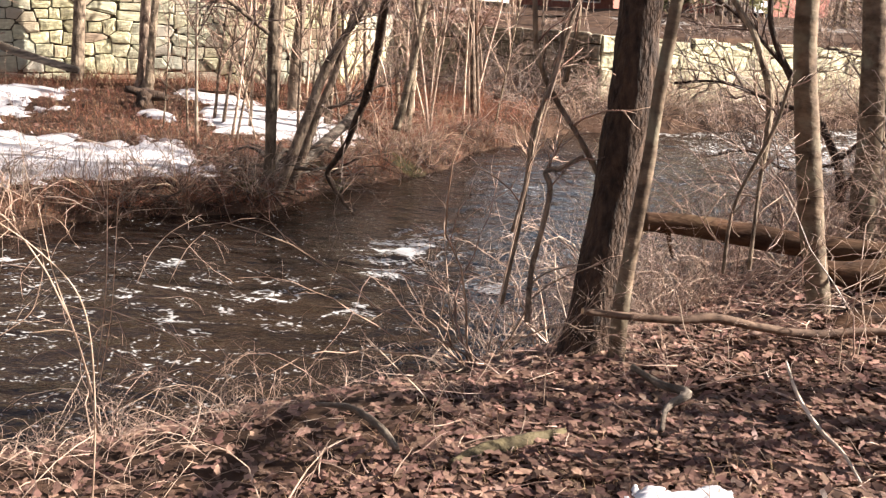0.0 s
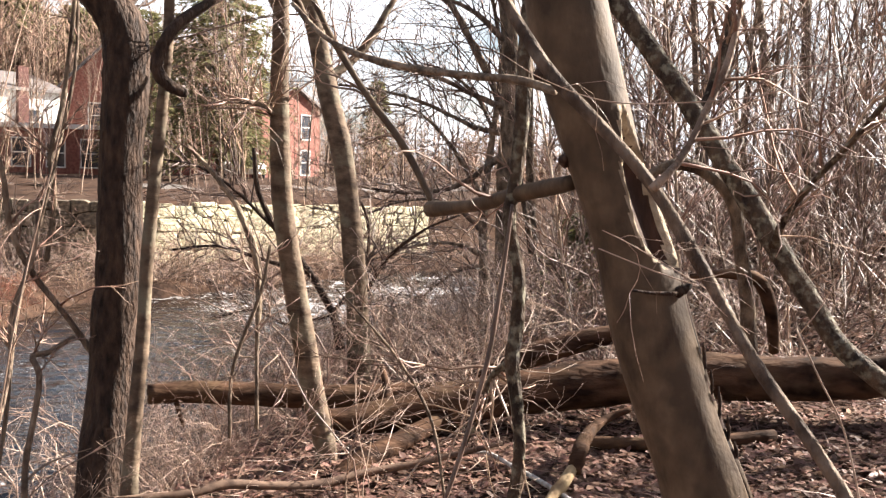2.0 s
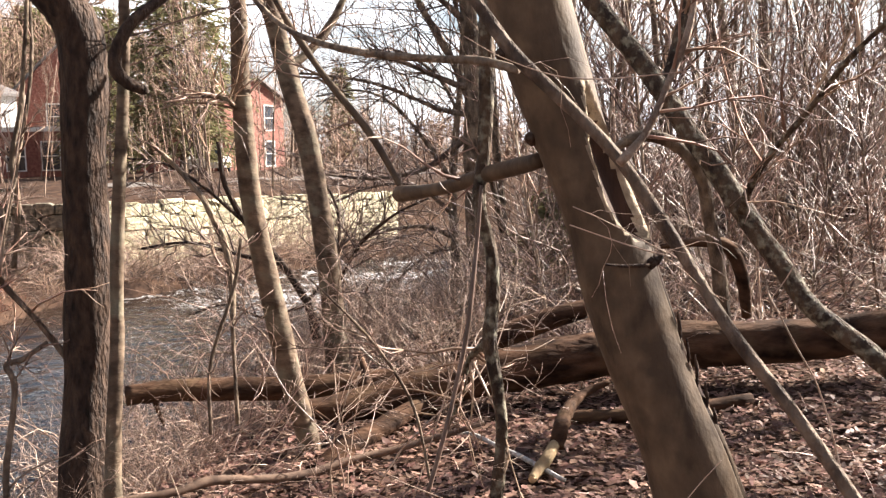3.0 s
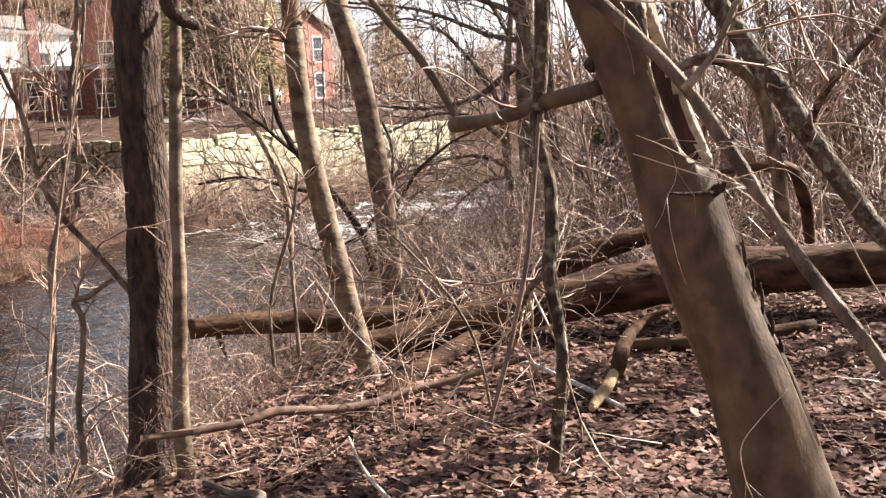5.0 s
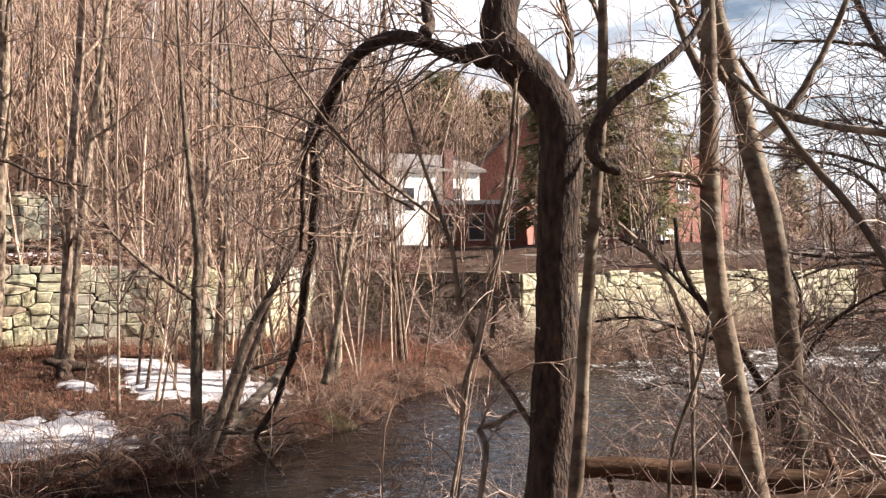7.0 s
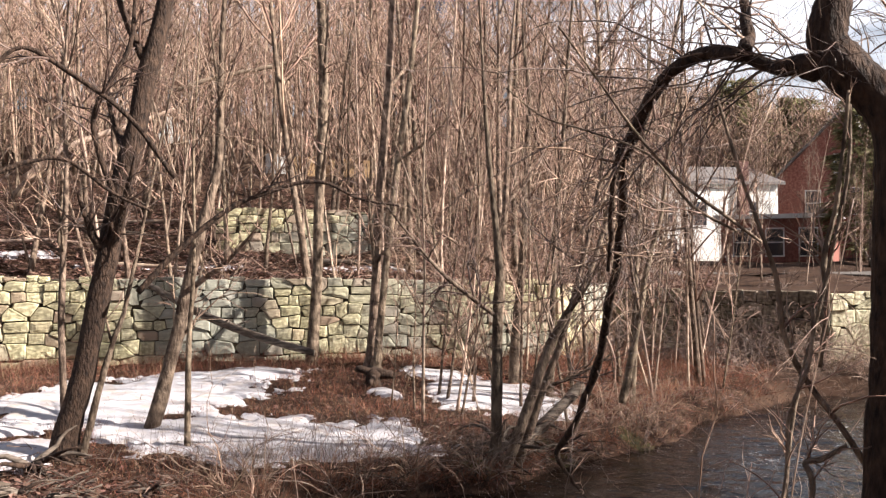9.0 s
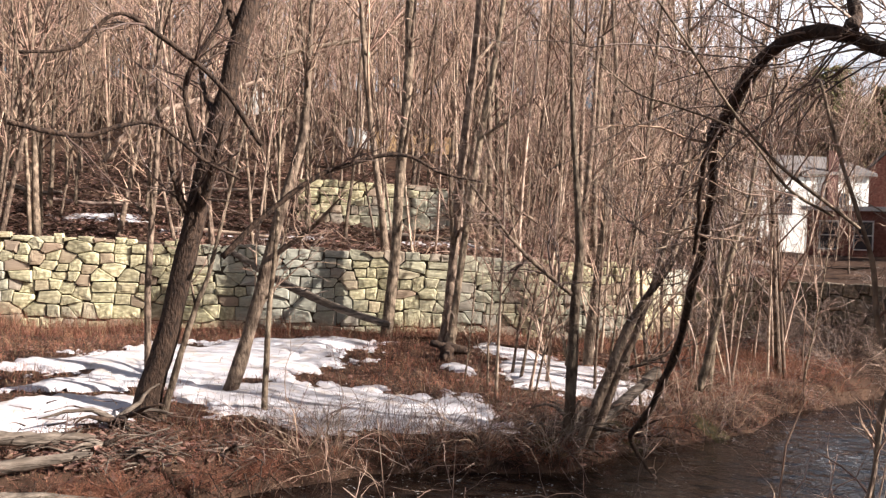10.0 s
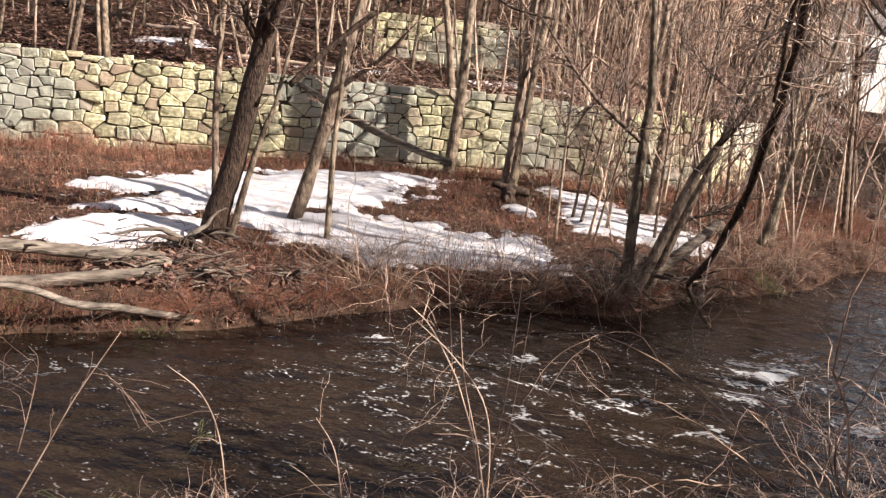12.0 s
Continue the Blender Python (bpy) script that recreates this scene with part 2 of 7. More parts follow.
def water_mat():
    m = bpy.data.materials.new("stream_water")
    m.use_nodes = True
    nt = m.node_tree
    n, l = nt.nodes, nt.links
    b = n["Principled BSDF"]
    b.inputs["IOR"].default_value = 1.33
    tc = n.new("ShaderNodeTexCoord")
    deep = n.new("ShaderNodeTexNoise")
    deep.inputs["Scale"].default_value = 0.55
    ramp = n.new("ShaderNodeValToRGB")
    ramp.color_ramp.elements[0].position, ramp.color_ramp.elements[1].position = 0.4, 0.7
    ramp.color_ramp.elements[0].color, ramp.color_ramp.elements[1].color = (0.006, 0.004, 0.0035, 1), (0.020, 0.012, 0.007, 1)
    l.new(tc.outputs["Object"], deep.inputs["Vector"])
    l.new(deep.outputs["Fac"], ramp.inputs["Fac"])
    turn = n.new("ShaderNodeMapping")
    turn.inputs["Rotation"].default_value = (0, 0, radians(-52))
    turn.inputs["Scale"].default_value = (0.8, 1.35, 1.0)
    l.new(tc.outputs["Object"], turn.inputs["Vector"])
    ripple = n.new("ShaderNodeTexNoise")
    ripple.inputs["Scale"].default_value, ripple.inputs["Detail"].default_value = 3.0, 4.0
    l.new(turn.outputs["Vector"], ripple.inputs["Vector"])
    bump = n.new("ShaderNodeBump")
    bump.inputs["Strength"].default_value, bump.inputs["Distance"].default_value = 0.55, 0.10
    l.new(ripple.outputs["Fac"], bump.inputs["Height"])
    l.new(bump.outputs["Normal"], b.inputs["Normal"])
    # foam: broken strings of bubbles where the bed is rough, and painted glitter upstream
    at = n.new("ShaderNodeAttribute")
    at.attribute_name = "foam"
    drawn = n.new("ShaderNodeMapping")
    drawn.inputs["Rotation"].default_value = (0, 0, radians(-52))
    drawn.inputs["Scale"].default_value = (0.85, 1.2, 1.0)
    l.new(tc.outputs["Object"], drawn.inputs["Vector"])
    bub = n.new("ShaderNodeTexNoise")
    bub.inputs["Scale"].default_value, bub.inputs["Detail"].default_value, bub.inputs["Roughness"].default_value = 1.7, 3.0, 0.55
    bub.inputs["Distortion"].default_value = 1.3
    l.new(drawn.outputs["Vector"], bub.inputs["Vector"])
    half = n.new("ShaderNodeMath")
    half.operation = "SUBTRACT"
    half.inputs[1].default_value = 0.5
    l.new(bub.outputs["Fac"], half.inputs[0])
    ridge = n.new("ShaderNodeMath")
    ridge.operation = "ABSOLUTE"
    l.new(half.outputs["Value"], ridge.inputs[0])
    add = n.new("ShaderNodeMath")
    add.operation = "MULTIPLY_ADD"
    add.inputs[1].default_value = -7.5
    calm = n.new("ShaderNodeMath")
    calm.operation = "MULTIPLY_ADD"
    calm.inputs[1].default_value, calm.inputs[2].default_value = -1.2, 1.0
    l.new(at.outputs["Fac"], calm.inputs[0])
    string = n.new("ShaderNodeMath")
    string.operation = "MULTIPLY"
    l.new(ridge.outputs["Value"], string.inputs[0])
    l.new(calm.outputs["Value"], string.inputs[1])
    l.new(string.outputs["Value"], add.inputs[0])
    speck = n.new("ShaderNodeTexNoise")
    speck.inputs["Scale"].default_value, speck.inputs["Detail"].default_value = 26.0, 6.0
    l.new(drawn.outputs["Vector"], speck.inputs["Vector"])
    broken = n.new("ShaderNodeMath")
    broken.operation = "MULTIPLY_ADD"
    broken.inputs[1].default_value = 1.3
    l.new(speck.outputs["Fac"], broken.inputs[0])
    l.new(at.outputs["Fac"], broken.inputs[2])
    lower = n.new("ShaderNodeMath")
    lower.operation = "SUBTRACT"
    lower.inputs[1].default_value = 0.715
    l.new(broken.outputs["Value"], lower.inputs[0])
    l.new(lower.outputs["Value"], add.inputs[2])
    fr = n.new("ShaderNodeValToRGB")
    fr.color_ramp.elements[0].position, fr.color_ramp.elements[1].position = 0.02, 0.30
    l.new(add.outputs["Value"], fr.inputs["Fac"])
    mx = n.new("ShaderNodeMixRGB")
    mx.inputs["Color2"].default_value = (0.55, 0.54, 0.53, 1)
    l.new(fr.outputs["Color"], mx.inputs["Fac"])
    l.new(ramp.outputs["Color"], mx.inputs["Color1"])
    l.new(mx.outputs["Color"], b.inputs["Base Color"])
    rr = n.new("ShaderNodeMapRange")
    rr.inputs["To Min"].default_value, rr.inputs["To Max"].default_value = 0.06, 0.7
    l.new(fr.outputs["Color"], rr.inputs["Value"])
    l.new(rr.outputs["Result"], b.inputs["Roughness"])
    return m


M_WATER = water_mat()

# ---- mesh helpers ----


class Geo:
    """Vertices and faces that grow into one mesh."""

    def __init__(self):
        self.v, self.f = [], []

    def tube(self, pts, rad, sides=5, rough=0.0, rng=random):
        """A tapered tube through pts; the last ring closes to a point or a cap."""
        pts = [Vector(p) for p in pts]
        base, k = len(self.v), len(pts)
        side = None
        for i, p in enumerate(pts):
            t = (pts[min(i + 1, k - 1)] - pts[max(i - 1, 0)])
            t = t.normalized() if t.length > 1e-6 else Vector((0, 0, 1))
            if side is None:
                side = t.cross(Vector((0.31, 0.95, 0.05)) if abs(t.z) > 0.7 else Vector((0, 0, 1))).normalized()
            side = (side - t * side.dot(t))
            side = side.normalized() if side.length > 1e-6 else t.orthogonal().normalized()
            up = t.cross(side)
            r = rad[i]
            for j in range(sides):
                a = 2 * math.pi * j / sides
                q = r * (1 + (rng.uniform(-rough, rough) if rough else 0))
                self.v.append(p + (side * math.cos(a) + up * math.sin(a)) * q)
        for i in range(k - 1):
            for j in range(sides):
                a, b = base + i * sides + j, base + i * sides + (j + 1) % sides
                self.f.append((a, b, b + sides, a + sides))
        self.f.append(tuple(base + (k - 1) * sides + j for j in range(sides)))
        self.f.append(tuple(base + j for j in reversed(range(sides))))

    def box(self, lo, hi, m=None):
        b = len(self.v)
        for z in (lo[2], hi[2]):
            for x, y in ((lo[0], lo[1]), (hi[0], lo[1]), (hi[0], hi[1]), (lo[0], hi[1])):
                p = Vector((x, y, z))
                self.v.append(m @ p if m else p)
        for q in ((3, 2, 1, 0), (4, 5, 6, 7), (0, 1, 5, 4), (1, 2, 6, 5), (2, 3, 7, 6), (3, 0, 4, 7)):
            self.f.append(tuple(b + i for i in q))

    def mesh(self, name, material, smooth=True):
        me = bpy.data.meshes.new(name)
        me.from_pydata([tuple(p) for p in self.v], [], self.f)
        me.materials.append(material)
        if smooth:
            me.polygons.foreach_set("use_smooth", [True] * len(me.polygons))
        me.update()
        return me


def part(name, geo, material, parent, label="", smooth=True):
    me = geo.mesh(name, material, smooth) if isinstance(geo, Geo) else geo
    ob = new(name, me)
    ob.parent = parent
    if label:
        tagged(ob, label)
    return ob


def thing(name, label, category, group="", kind="", at=(0, 0, 0)):
    ob = new(name)
    ob.location = at
    ob.empty_display_size = 0.1
    return tagged(ob, label, category, group, kind)


def spline(nodes, per=5):
    """A smooth line (Catmull-Rom) through nodes (x, y, z, r)."""
    n = [Vector(q) for q in nodes]
    n = [n[0] * 2 - n[1]] + n + [n[-1] * 2 - n[-2]]
    out = []
    for i in range(1, len(n) - 2):
        a, b, c, d = n[i - 1], n[i], n[i + 1], n[i + 2]
        for s in range(per):
            t = s / per
            out.append(0.5 * (2 * b + (c - a) * t + (2 * a - 5 * b + 4 * c - d) * t * t + (3 * b - a - 3 * c + d) * t ** 3))
    out.append(n[-2])
    return [q.to_3d() for q in out], [max(q.w, 0.002) for q in out]


def knobbly(pts, rad, amount, seed):
    """Bends and swellings of grown wood along a line."""
    out, wide = [], []
    for p, r in zip(pts, rad):
        q = p * (0.35 / max(r, 0.015) ** 0.5) + Vector((seed, 0, 0))
        out.append(p + noise.noise_vector(q) * r * amount * 2.2)
        wide.append(r * (1 + amount * 0.9 * noise.noise(q * 1.7 + Vector((0, 9, 0)))))
    return out, wide


def wander(p, way, length, n, wob, rng, droop=0.0):
    """A crooked line of n steps from p along way."""
    pts, d, step = [Vector(p)], Vector(way).normalized(), length / n
    for _ in range(n):
        d = (d + Vector((rng.uniform(-wob, wob), rng.uniform(-wob, wob), rng.uniform(-wob, wob) - droop))).normalized()
        pts.append(pts[-1] + d * step)
    return pts


def taper(r0, r1, n):
    return [r0 + (r1 - r0) * i / n for i in range(n + 1)]


def fan(axis, spread, rng):
    """A direction that leaves axis by about spread degrees."""
    axis = Vector(axis).normalized()
    o = axis.orthogonal().normalized()
    o.rotate(Matrix.Rotation(rng.uniform(0, 2 * math.pi), 3, axis))
    s = radians(spread * rng.uniform(0.7, 1.3))
    return axis * math.cos(s) + o * math.sin(s)


def twigs_on(geo, pts, rad, count, length, rng, spread=50, thin=0.004, sub=3, start=0.2, droop=0.0, sides=3, lift=0.25, seg=5):
    """Side twigs with their own sub twigs along a line."""
    k = len(pts)
    for _ in range(count):
        u = rng.uniform(start, 0.98) * (k - 1)
        i = min(int(u), k - 2)
        p = pts[i].lerp(pts[i + 1], u - i)
        axis = pts[i + 1] - pts[i]
        d = fan(axis, spread, rng) + Vector((0, 0, lift))
        ln = length * rng.uniform(0.4, 1.15) * (1.15 - 0.6 * u / (k - 1))
        r = min(rad[i] * 0.6, thin * 2.2 * (0.6 + ln / length))
        line = wander(p, d, ln, seg, 0.36, rng, droop)
        geo.tube(line, taper(r, thin * 0.5, seg), sides)
        for _ in range(sub):
            j = rng.randint(1, seg - 1)
            d2 = fan(line[j + 1] - line[j], 42, rng) + Vector((0, 0, lift * 0.5))
            geo.tube(wander(line[j], d2, ln * rng.uniform(0.3, 0.75), 3, 0.4, rng, droop), taper(r * 0.5, thin * 0.4, 3), 3)


# ---- the lie of the land ----
NEAR_SHORE = [(-60, -16), (-14, -2.0), (-6.0, 2.0), (-3.3, 3.9), (-2.3, 5.0), (-0.9, 6.6), (0.2, 8.7), (1.7, 11.2), (3.5, 14.2), (8, 18.2), (16, 22), (60, 40)]
FAR_SHORE = [(-60, -8), (-14, 1.2), (-8.4, 4.4), (-7.1, 6.3), (-6.75, 7.6), (-6.3, 8.7), (-5.2, 9.65), (-4.6, 10.05), (-4.42, 11.7), (-3.95, 12.6), (-3.5, 13.8),
             (-3.55, 15.4), (-3.1, 16.4), (-2.4, 18.8), (-0.6, 19.7), (2.0, 22.3), (5.0, 24.4), (12, 27.5), (60, 50)]
WALL_LINE = [(-60, -20.0), (-18.0, 11.0), (-7.3, 18.9), (-7.1, 21.9), (-2.2, 21.4), (6.0, 26.9), (20, 34), (60, 56)]


def dist_line(px, py, line):
    """Signed distance to a polyline, positive on its left; px and py are arrays."""
    best = np.full(px.shape, 1e9)
    sign = np.ones(px.shape)
    for (ax, ay), (bx, by) in zip(line, line[1:]):
        dx, dy = bx - ax, by - ay
        t = np.clip(((px - ax) * dx + (py - ay) * dy) / (dx * dx + dy * dy), 0, 1)
        ex, ey = px - ax - t * dx, py - ay - t * dy
        d = np.hypot(ex, ey)
        s = np.where(dx * ey - dy * ex >= 0, 1.0, -1.0)
        closer = d < best - 1e-9
        best, sign = np.where(closer, d, best), np.where(closer, s, sign)
    return best * sign


def ease(a, b, x):
    t = np.clip((x - a) / (b - a), 0, 1)
    return t * t * (3 - 2 * t)


def lumps(px, py):
    return (0.5 * np.sin(px * 1.7 + 1.3 * np.sin(py * 1.1)) + 0.5 * np.sin(py * 2.1 + 1.7 * np.sin(px * 0.9 + 1))
            + 0.35 * np.sin(px * 4.3 + py * 2.2) + 0.3 * np.sin(py * 5.1 - px * 3.4 + 2))


def height(px, py):
    px, py = np.asarray(px, float), np.asarray(py, float)
    near = -dist_line(px, py, NEAR_SHORE)            # positive on the camera's bank
    far = dist_line(px, py, FAR_SHORE)               # positive on the far bank
    behind = dist_line(px, py, WALL_LINE)            # positive behind the stone walls
    bed = -0.45 * np.clip(np.minimum(-near, -far), 0, 1)
    z_near = 1.03 * (1 - np.exp(-np.clip(near, 0, 50) / 1.25)) + 0.20 * np.clip(px - 4.5 - 0.15 * py, 0, 40) * ease(0, 3, near)
    z_near = z_near + 0.035 * lumps(px, py) * ease(0.3, 2, near)
    z_far = 0.30 * ease(-0.03, 0.50, far) + 0.30 * ease(0.5, 7, far) + 0.035 * lumps(px, py) * ease(0.3, 2, far)
    turn = np.degrees(np.arctan2(-px, np.maximum(py, 0.1)))
    hill = ease(13, 27, turn) + ease(60, 100, -turn)
    back = ease(0, 14, turn) * 0.16 * np.clip(behind - 54, 0, 120) * (1 - hill)
    z_up = back + 1.78 + 0.45 * ease(20, 60, turn) + hill * 0.17 * np.clip(behind - 1.5, 0, 130) + 0.12 * lumps(px * 0.5, py * 0.5) * ease(1, 6, behind)
    z = np.where(near > 0, z_near, np.where(far > 0, z_far, bed))
    up = ease(0.15, 0.45, behind) * (far > 0.02)
    return z * (1 - up) + z_up * up


# a fine table of the land, for placing things quickly
TX, TY, STEP = -32.0, -5.0, 0.125
tab_x, tab_y = np.meshgrid(np.arange(TX, 34, STEP), np.arange(TY, 46, STEP))
TABLE = {"z": height(tab_x, tab_y), "near": -dist_line(tab_x, tab_y, NEAR_SHORE), "far": dist_line(tab_x, tab_y, FAR_SHORE),
         "wall": dist_line(tab_x, tab_y, WALL_LINE)}
LINES = {"near": NEAR_SHORE, "far": FAR_SHORE, "wall": WALL_LINE}


def land(kind, x, y):
    """Height of the ground, or the distance in front of the near shore, behind the far shore, behind the walls."""
    u, v = (x - TX) / STEP, (y - TY) / STEP
    i, j = int(u), int(v)
    tab = TABLE[kind]
    if 0 <= i < tab.shape[1] - 1 and 0 <= j < tab.shape[0] - 1 and u >= 0 and v >= 0:
        u, v = u - i, v - j
        return float((tab[j, i] * (1 - u) + tab[j, i + 1] * u) * (1 - v) + (tab[j + 1, i] * (1 - u) + tab[j + 1, i + 1] * u) * v)
    px, py = np.array([x]), np.array([y])
    return float(height(px, py)[0]) if kind == "z" else float(dist_line(px, py, LINES[kind])[0]) * (-1 if kind == "near" else 1)


def ground_z(x, y):
    return land("z", x, y)


def axis_steps(lo, hi, step, reach):
    a = list(np.arange(lo, hi + step / 2, step))
    g, left, right = step, [lo], [hi]
    while right[-1] < reach:
        g *= 1.22
        left.append(left[-1] - g)
        right.append(right[-1] + g)
    return np.array(sorted(set(left[1:])) + a + right[1:])


def sheet(name, xs, ys, zs, material):
    nx, ny = len(xs), len(ys)
    gx, gy = np.meshgrid(xs, ys)
    co = np.stack([gx, gy, zs], -1).reshape(-1, 3)
    i = np.arange((nx - 1) * (ny - 1))
    a = (i // (nx - 1)) * nx + i % (nx - 1)
    me = bpy.data.meshes.new(name)
    me.from_pydata(co.tolist(), [], np.stack([a, a + 1, a + nx + 1, a + nx], 1).tolist())
    me.materials.append(material)
    me.polygons.foreach_set("use_smooth", [True] * len(me.polygons))
    return me


gx, gy = axis_steps(-22, 12, 0.2, 900), axis_steps(-3, 30, 0.2, 900)
ground = new("ground", sheet("ground", gx, gy, height(*np.meshgrid(gx, gy)), M_SOIL))
tagged(ground, "brown leaf-strewn soil of stream banks and wooded hillside", "ground", kind="structure")

# ---- water ----
FOAM_AND_GLITTER = [(-2.65, 9.2, 0.55, 0.56), (-2.65, 8.5, 0.45, 0.50), (-2.2, 9.0, 0.45, 0.46), (-2.5, 10.0, 0.45, 0.40), (-1.7, 8.3, 0.36, 0.44), (-2.8, 9.8, 0.40, 0.42), (-2.1, 8.6, 0.6, 0.26),
          (-3.3, 7.3, 0.45, 0.48), (-3.65, 6.55, 0.40, 0.50), (-2.6, 7.15, 0.36, 0.44), (-4.3, 6.8, 0.40, 0.30), (-4.8, 5.8, 0.50, 0.32), (-5.8, 5.75, 0.40, 0.30), (-3.1, 6.9, 0.50, 0.32),
          (-4.55, 7.8, 0.26, 0.42), (-5.9, 7.2, 0.15, 0.55), (-4.5, 9.4, 0.25, 0.28), (-7.1, 4.5, 0.6, 0.24), (-2.1, 10.5, 0.8, 0.22), (-2.6, 12.4, 0.7, 0.18), (0.3, 10.6, 0.8, 0.22),
          # wide far and mid-stream spots also paint the sky's glitter as foam
          (2.0, 18.2, 2.4, 0.50), (3.8, 20.2, 3.0, 0.52), (-0.2, 19.6, 1.2, 0.46), (1.5, 20.6, 1.6, 0.26), (5.2, 22.3, 1.6, 0.42), (0.0, 15.0, 3.5, 0.20), (-1.6, 13.0, 2.0, 0.18), (-3.8, 6.4, 3.0, 0.17)]
wx, wy = axis_steps(-9, 7, 0.08, 60), axis_steps(2, 25, 0.08, 60)
WX, WY = np.meshgrid(wx, wy)
foam = np.zeros(WX.shape)
for cx, cy, cr, amount in FOAM_AND_GLITTER:
    foam = np.maximum(foam, amount * np.exp(-((WX - cx) ** 2 + (WY - cy) ** 2) / cr ** 2))
foam = foam * np.array([(0.75 + 0.6 * noise.noise((x * 0.8, y * 0.8, 9))) * (0.92 + 0.7 * noise.noise((x * 3.6, y * 3.6, 4))) for x, y in zip(WX.ravel(), WY.ravel())]).reshape(WX.shape)
chop = np.array([noise.noise((x * 1.7, y * 1.7, 0)) * 0.5 + noise.noise((x * 4.6, y * 4.6, 3)) * 0.35 for x, y in zip(WX.ravel(), WY.ravel())]).reshape(WX.shape)
water = new("water", sheet("water", wx, wy, chop * (0.022 + 0.09 * foam) + 0.02 * foam, M_WATER))
layer = water.data.attributes.new("foam", "FLOAT", "POINT")
layer.data.foreach_set("value", foam.ravel())
tagged(water, "dark brown rippling stream water with white foam", "water", kind="structure")

# ---- snow ----
SNOW = [(-11.15, 10.85, 2.4, 1.75, 80), (-11.15, 13.45, 1.25, 0.95, 50), (-12.1, 9.4, 1.05, 0.5, 60), (-10.95, 8.25, 0.85, 0.3, 60), (-7.8, 10.05, 2.2, 1.3, 15), (-9.3, 9.5, 0.8, 0.65, 40),
        (-10.05, 7.3, 1.1, 0.8, 70), (-6.6, 14.15, 1.4, 1.05, -45), (-8.2, 15.4, 0.85, 0.45, -10), (-5.6, 13.8, 0.9, 0.65, -45), (-8.05, 13.3, 0.6, 0.24, -40)]


def snow_sheet(name, patches, lo, hi, step, thick, label, busy=2.0):
    xs, ys = np.arange(lo[0], hi[0], step), np.arange(lo[1], hi[1], step)
    px, py = np.meshgrid(xs, ys)
    field = np.full(px.shape, -1.0)
    for cx, cy, rx, ry, deg in patches:
        c, s = math.cos(radians(deg)), math.sin(radians(deg))
        u, v = ((px - cx) * c + (py - cy) * s) / rx, (-(px - cx) * s + (py - cy) * c) / ry
        field = np.maximum(field, 1 - np.sqrt(u * u + v * v))
    rag = np.array([noise.fractal((x * busy, y * busy, 7), 0.7, 2.1, 6) for x, y in zip(px.ravel(), py.ravel())]).reshape(px.shape)
    fine = np.array([noise.noise((x * busy * 4.5, y * busy * 4.5, 3)) for x, y in zip(px.ravel(), py.ravel())]).reshape(px.shape)
    field = field + 0.40 * rag + 0.26 * fine
    shore = np.minimum(np.abs(dist_line(px, py, FAR_SHORE)), np.where(dist_line(px, py, FAR_SHORE) < 0, 0, 9))
    field = field - 2.0 * np.clip(0.6 - shore, 0, 1) * (dist_line(px, py, NEAR_SHORE) > 0)
    zs = height(px, py) + np.clip(thick * np.tanh(field * 5), -0.08, thick) - 0.01
    me = sheet(name, xs, ys, zs, M_SNOW)
    bm = bmesh.new()
    bm.from_mesh(me)
    bm.verts.ensure_lookup_table()
    flat = field.ravel()
    bmesh.ops.delete(bm, geom=[v for v in bm.verts if flat[v.index] < -0.18], context="VERTS")
    bm.to_mesh(me)
    bm.free()
    return tagged(new(name, me), label, "snow", kind="stuff")


snow_sheet("snow", SNOW, (-15.5, 3.5), (-4, 16), 0.06, 0.07, "melting patches of old snow among red-brown weeds")
snow_sheet("snow", [(0.06, 3.02, 0.20, 0.14, 20), (0.22, 3.12, 0.08, 0.08, 0)], (-0.4, 2.6), (0.6, 3.6), 0.012, 0.06, "small leftover clump of wet snow in dead leaves", 9.0)

snow_sheet("snow", [(14.5, 16.6, 3.2, 1.5, 35), (18.0, 18.6, 2.5, 1.0, 30)], (10, 12), (22, 22), 0.15, 0.12, "bank of old snow on the wooded slope", 1.2)
snow_sheet("snow", [(-16.2, 16.9, 1.9, 0.4, 40), (-12.4, 20.0, 1.4, 0.35, 36), (-19.5, 15.5, 1.2, 0.4, 40)], (-22, 13), (-9, 22), 0.10, 0.08, "thin strips of snow on the terrace above the wall", 2.0)

# ---- stone walls ----


def stone_piece(poly, depth, rng):
    """One stone: a polygon of (u, v) with a flat, chipped face towards -w."""
    g = Geo()
    cu, cv = sum(p[0] for p in poly) / len(poly), sum(p[1] for p in poly) / len(poly)
    tip_u, tip_v = rng.uniform(-0.02, 0.02), rng.uniform(-0.025, 0.025)
    k = len(poly)
    for s, w in ((1.0, 0.10), (1.0, -depth * 0.70), (0.90, -depth), (0.5, -depth * rng.uniform(1.0, 1.15))):
        for u, v in poly:
            tilt = 0 if w > 0 else (u - cu) * tip_u * 3 + (v - cv) * tip_v * 3
            g.v.append(Vector((cu + (u - cu) * s, w + tilt + rng.uniform(-0.008, 0.008), cv + (v - cv) * s)))
    for i in range(3):
        for j in range(k):
            a, b = i * k + j, i * k + (j + 1) % k
            g.f.append((a, b, b + k, a + k))
    g.f.append(tuple(3 * k + j for j in range(k)))
    return g


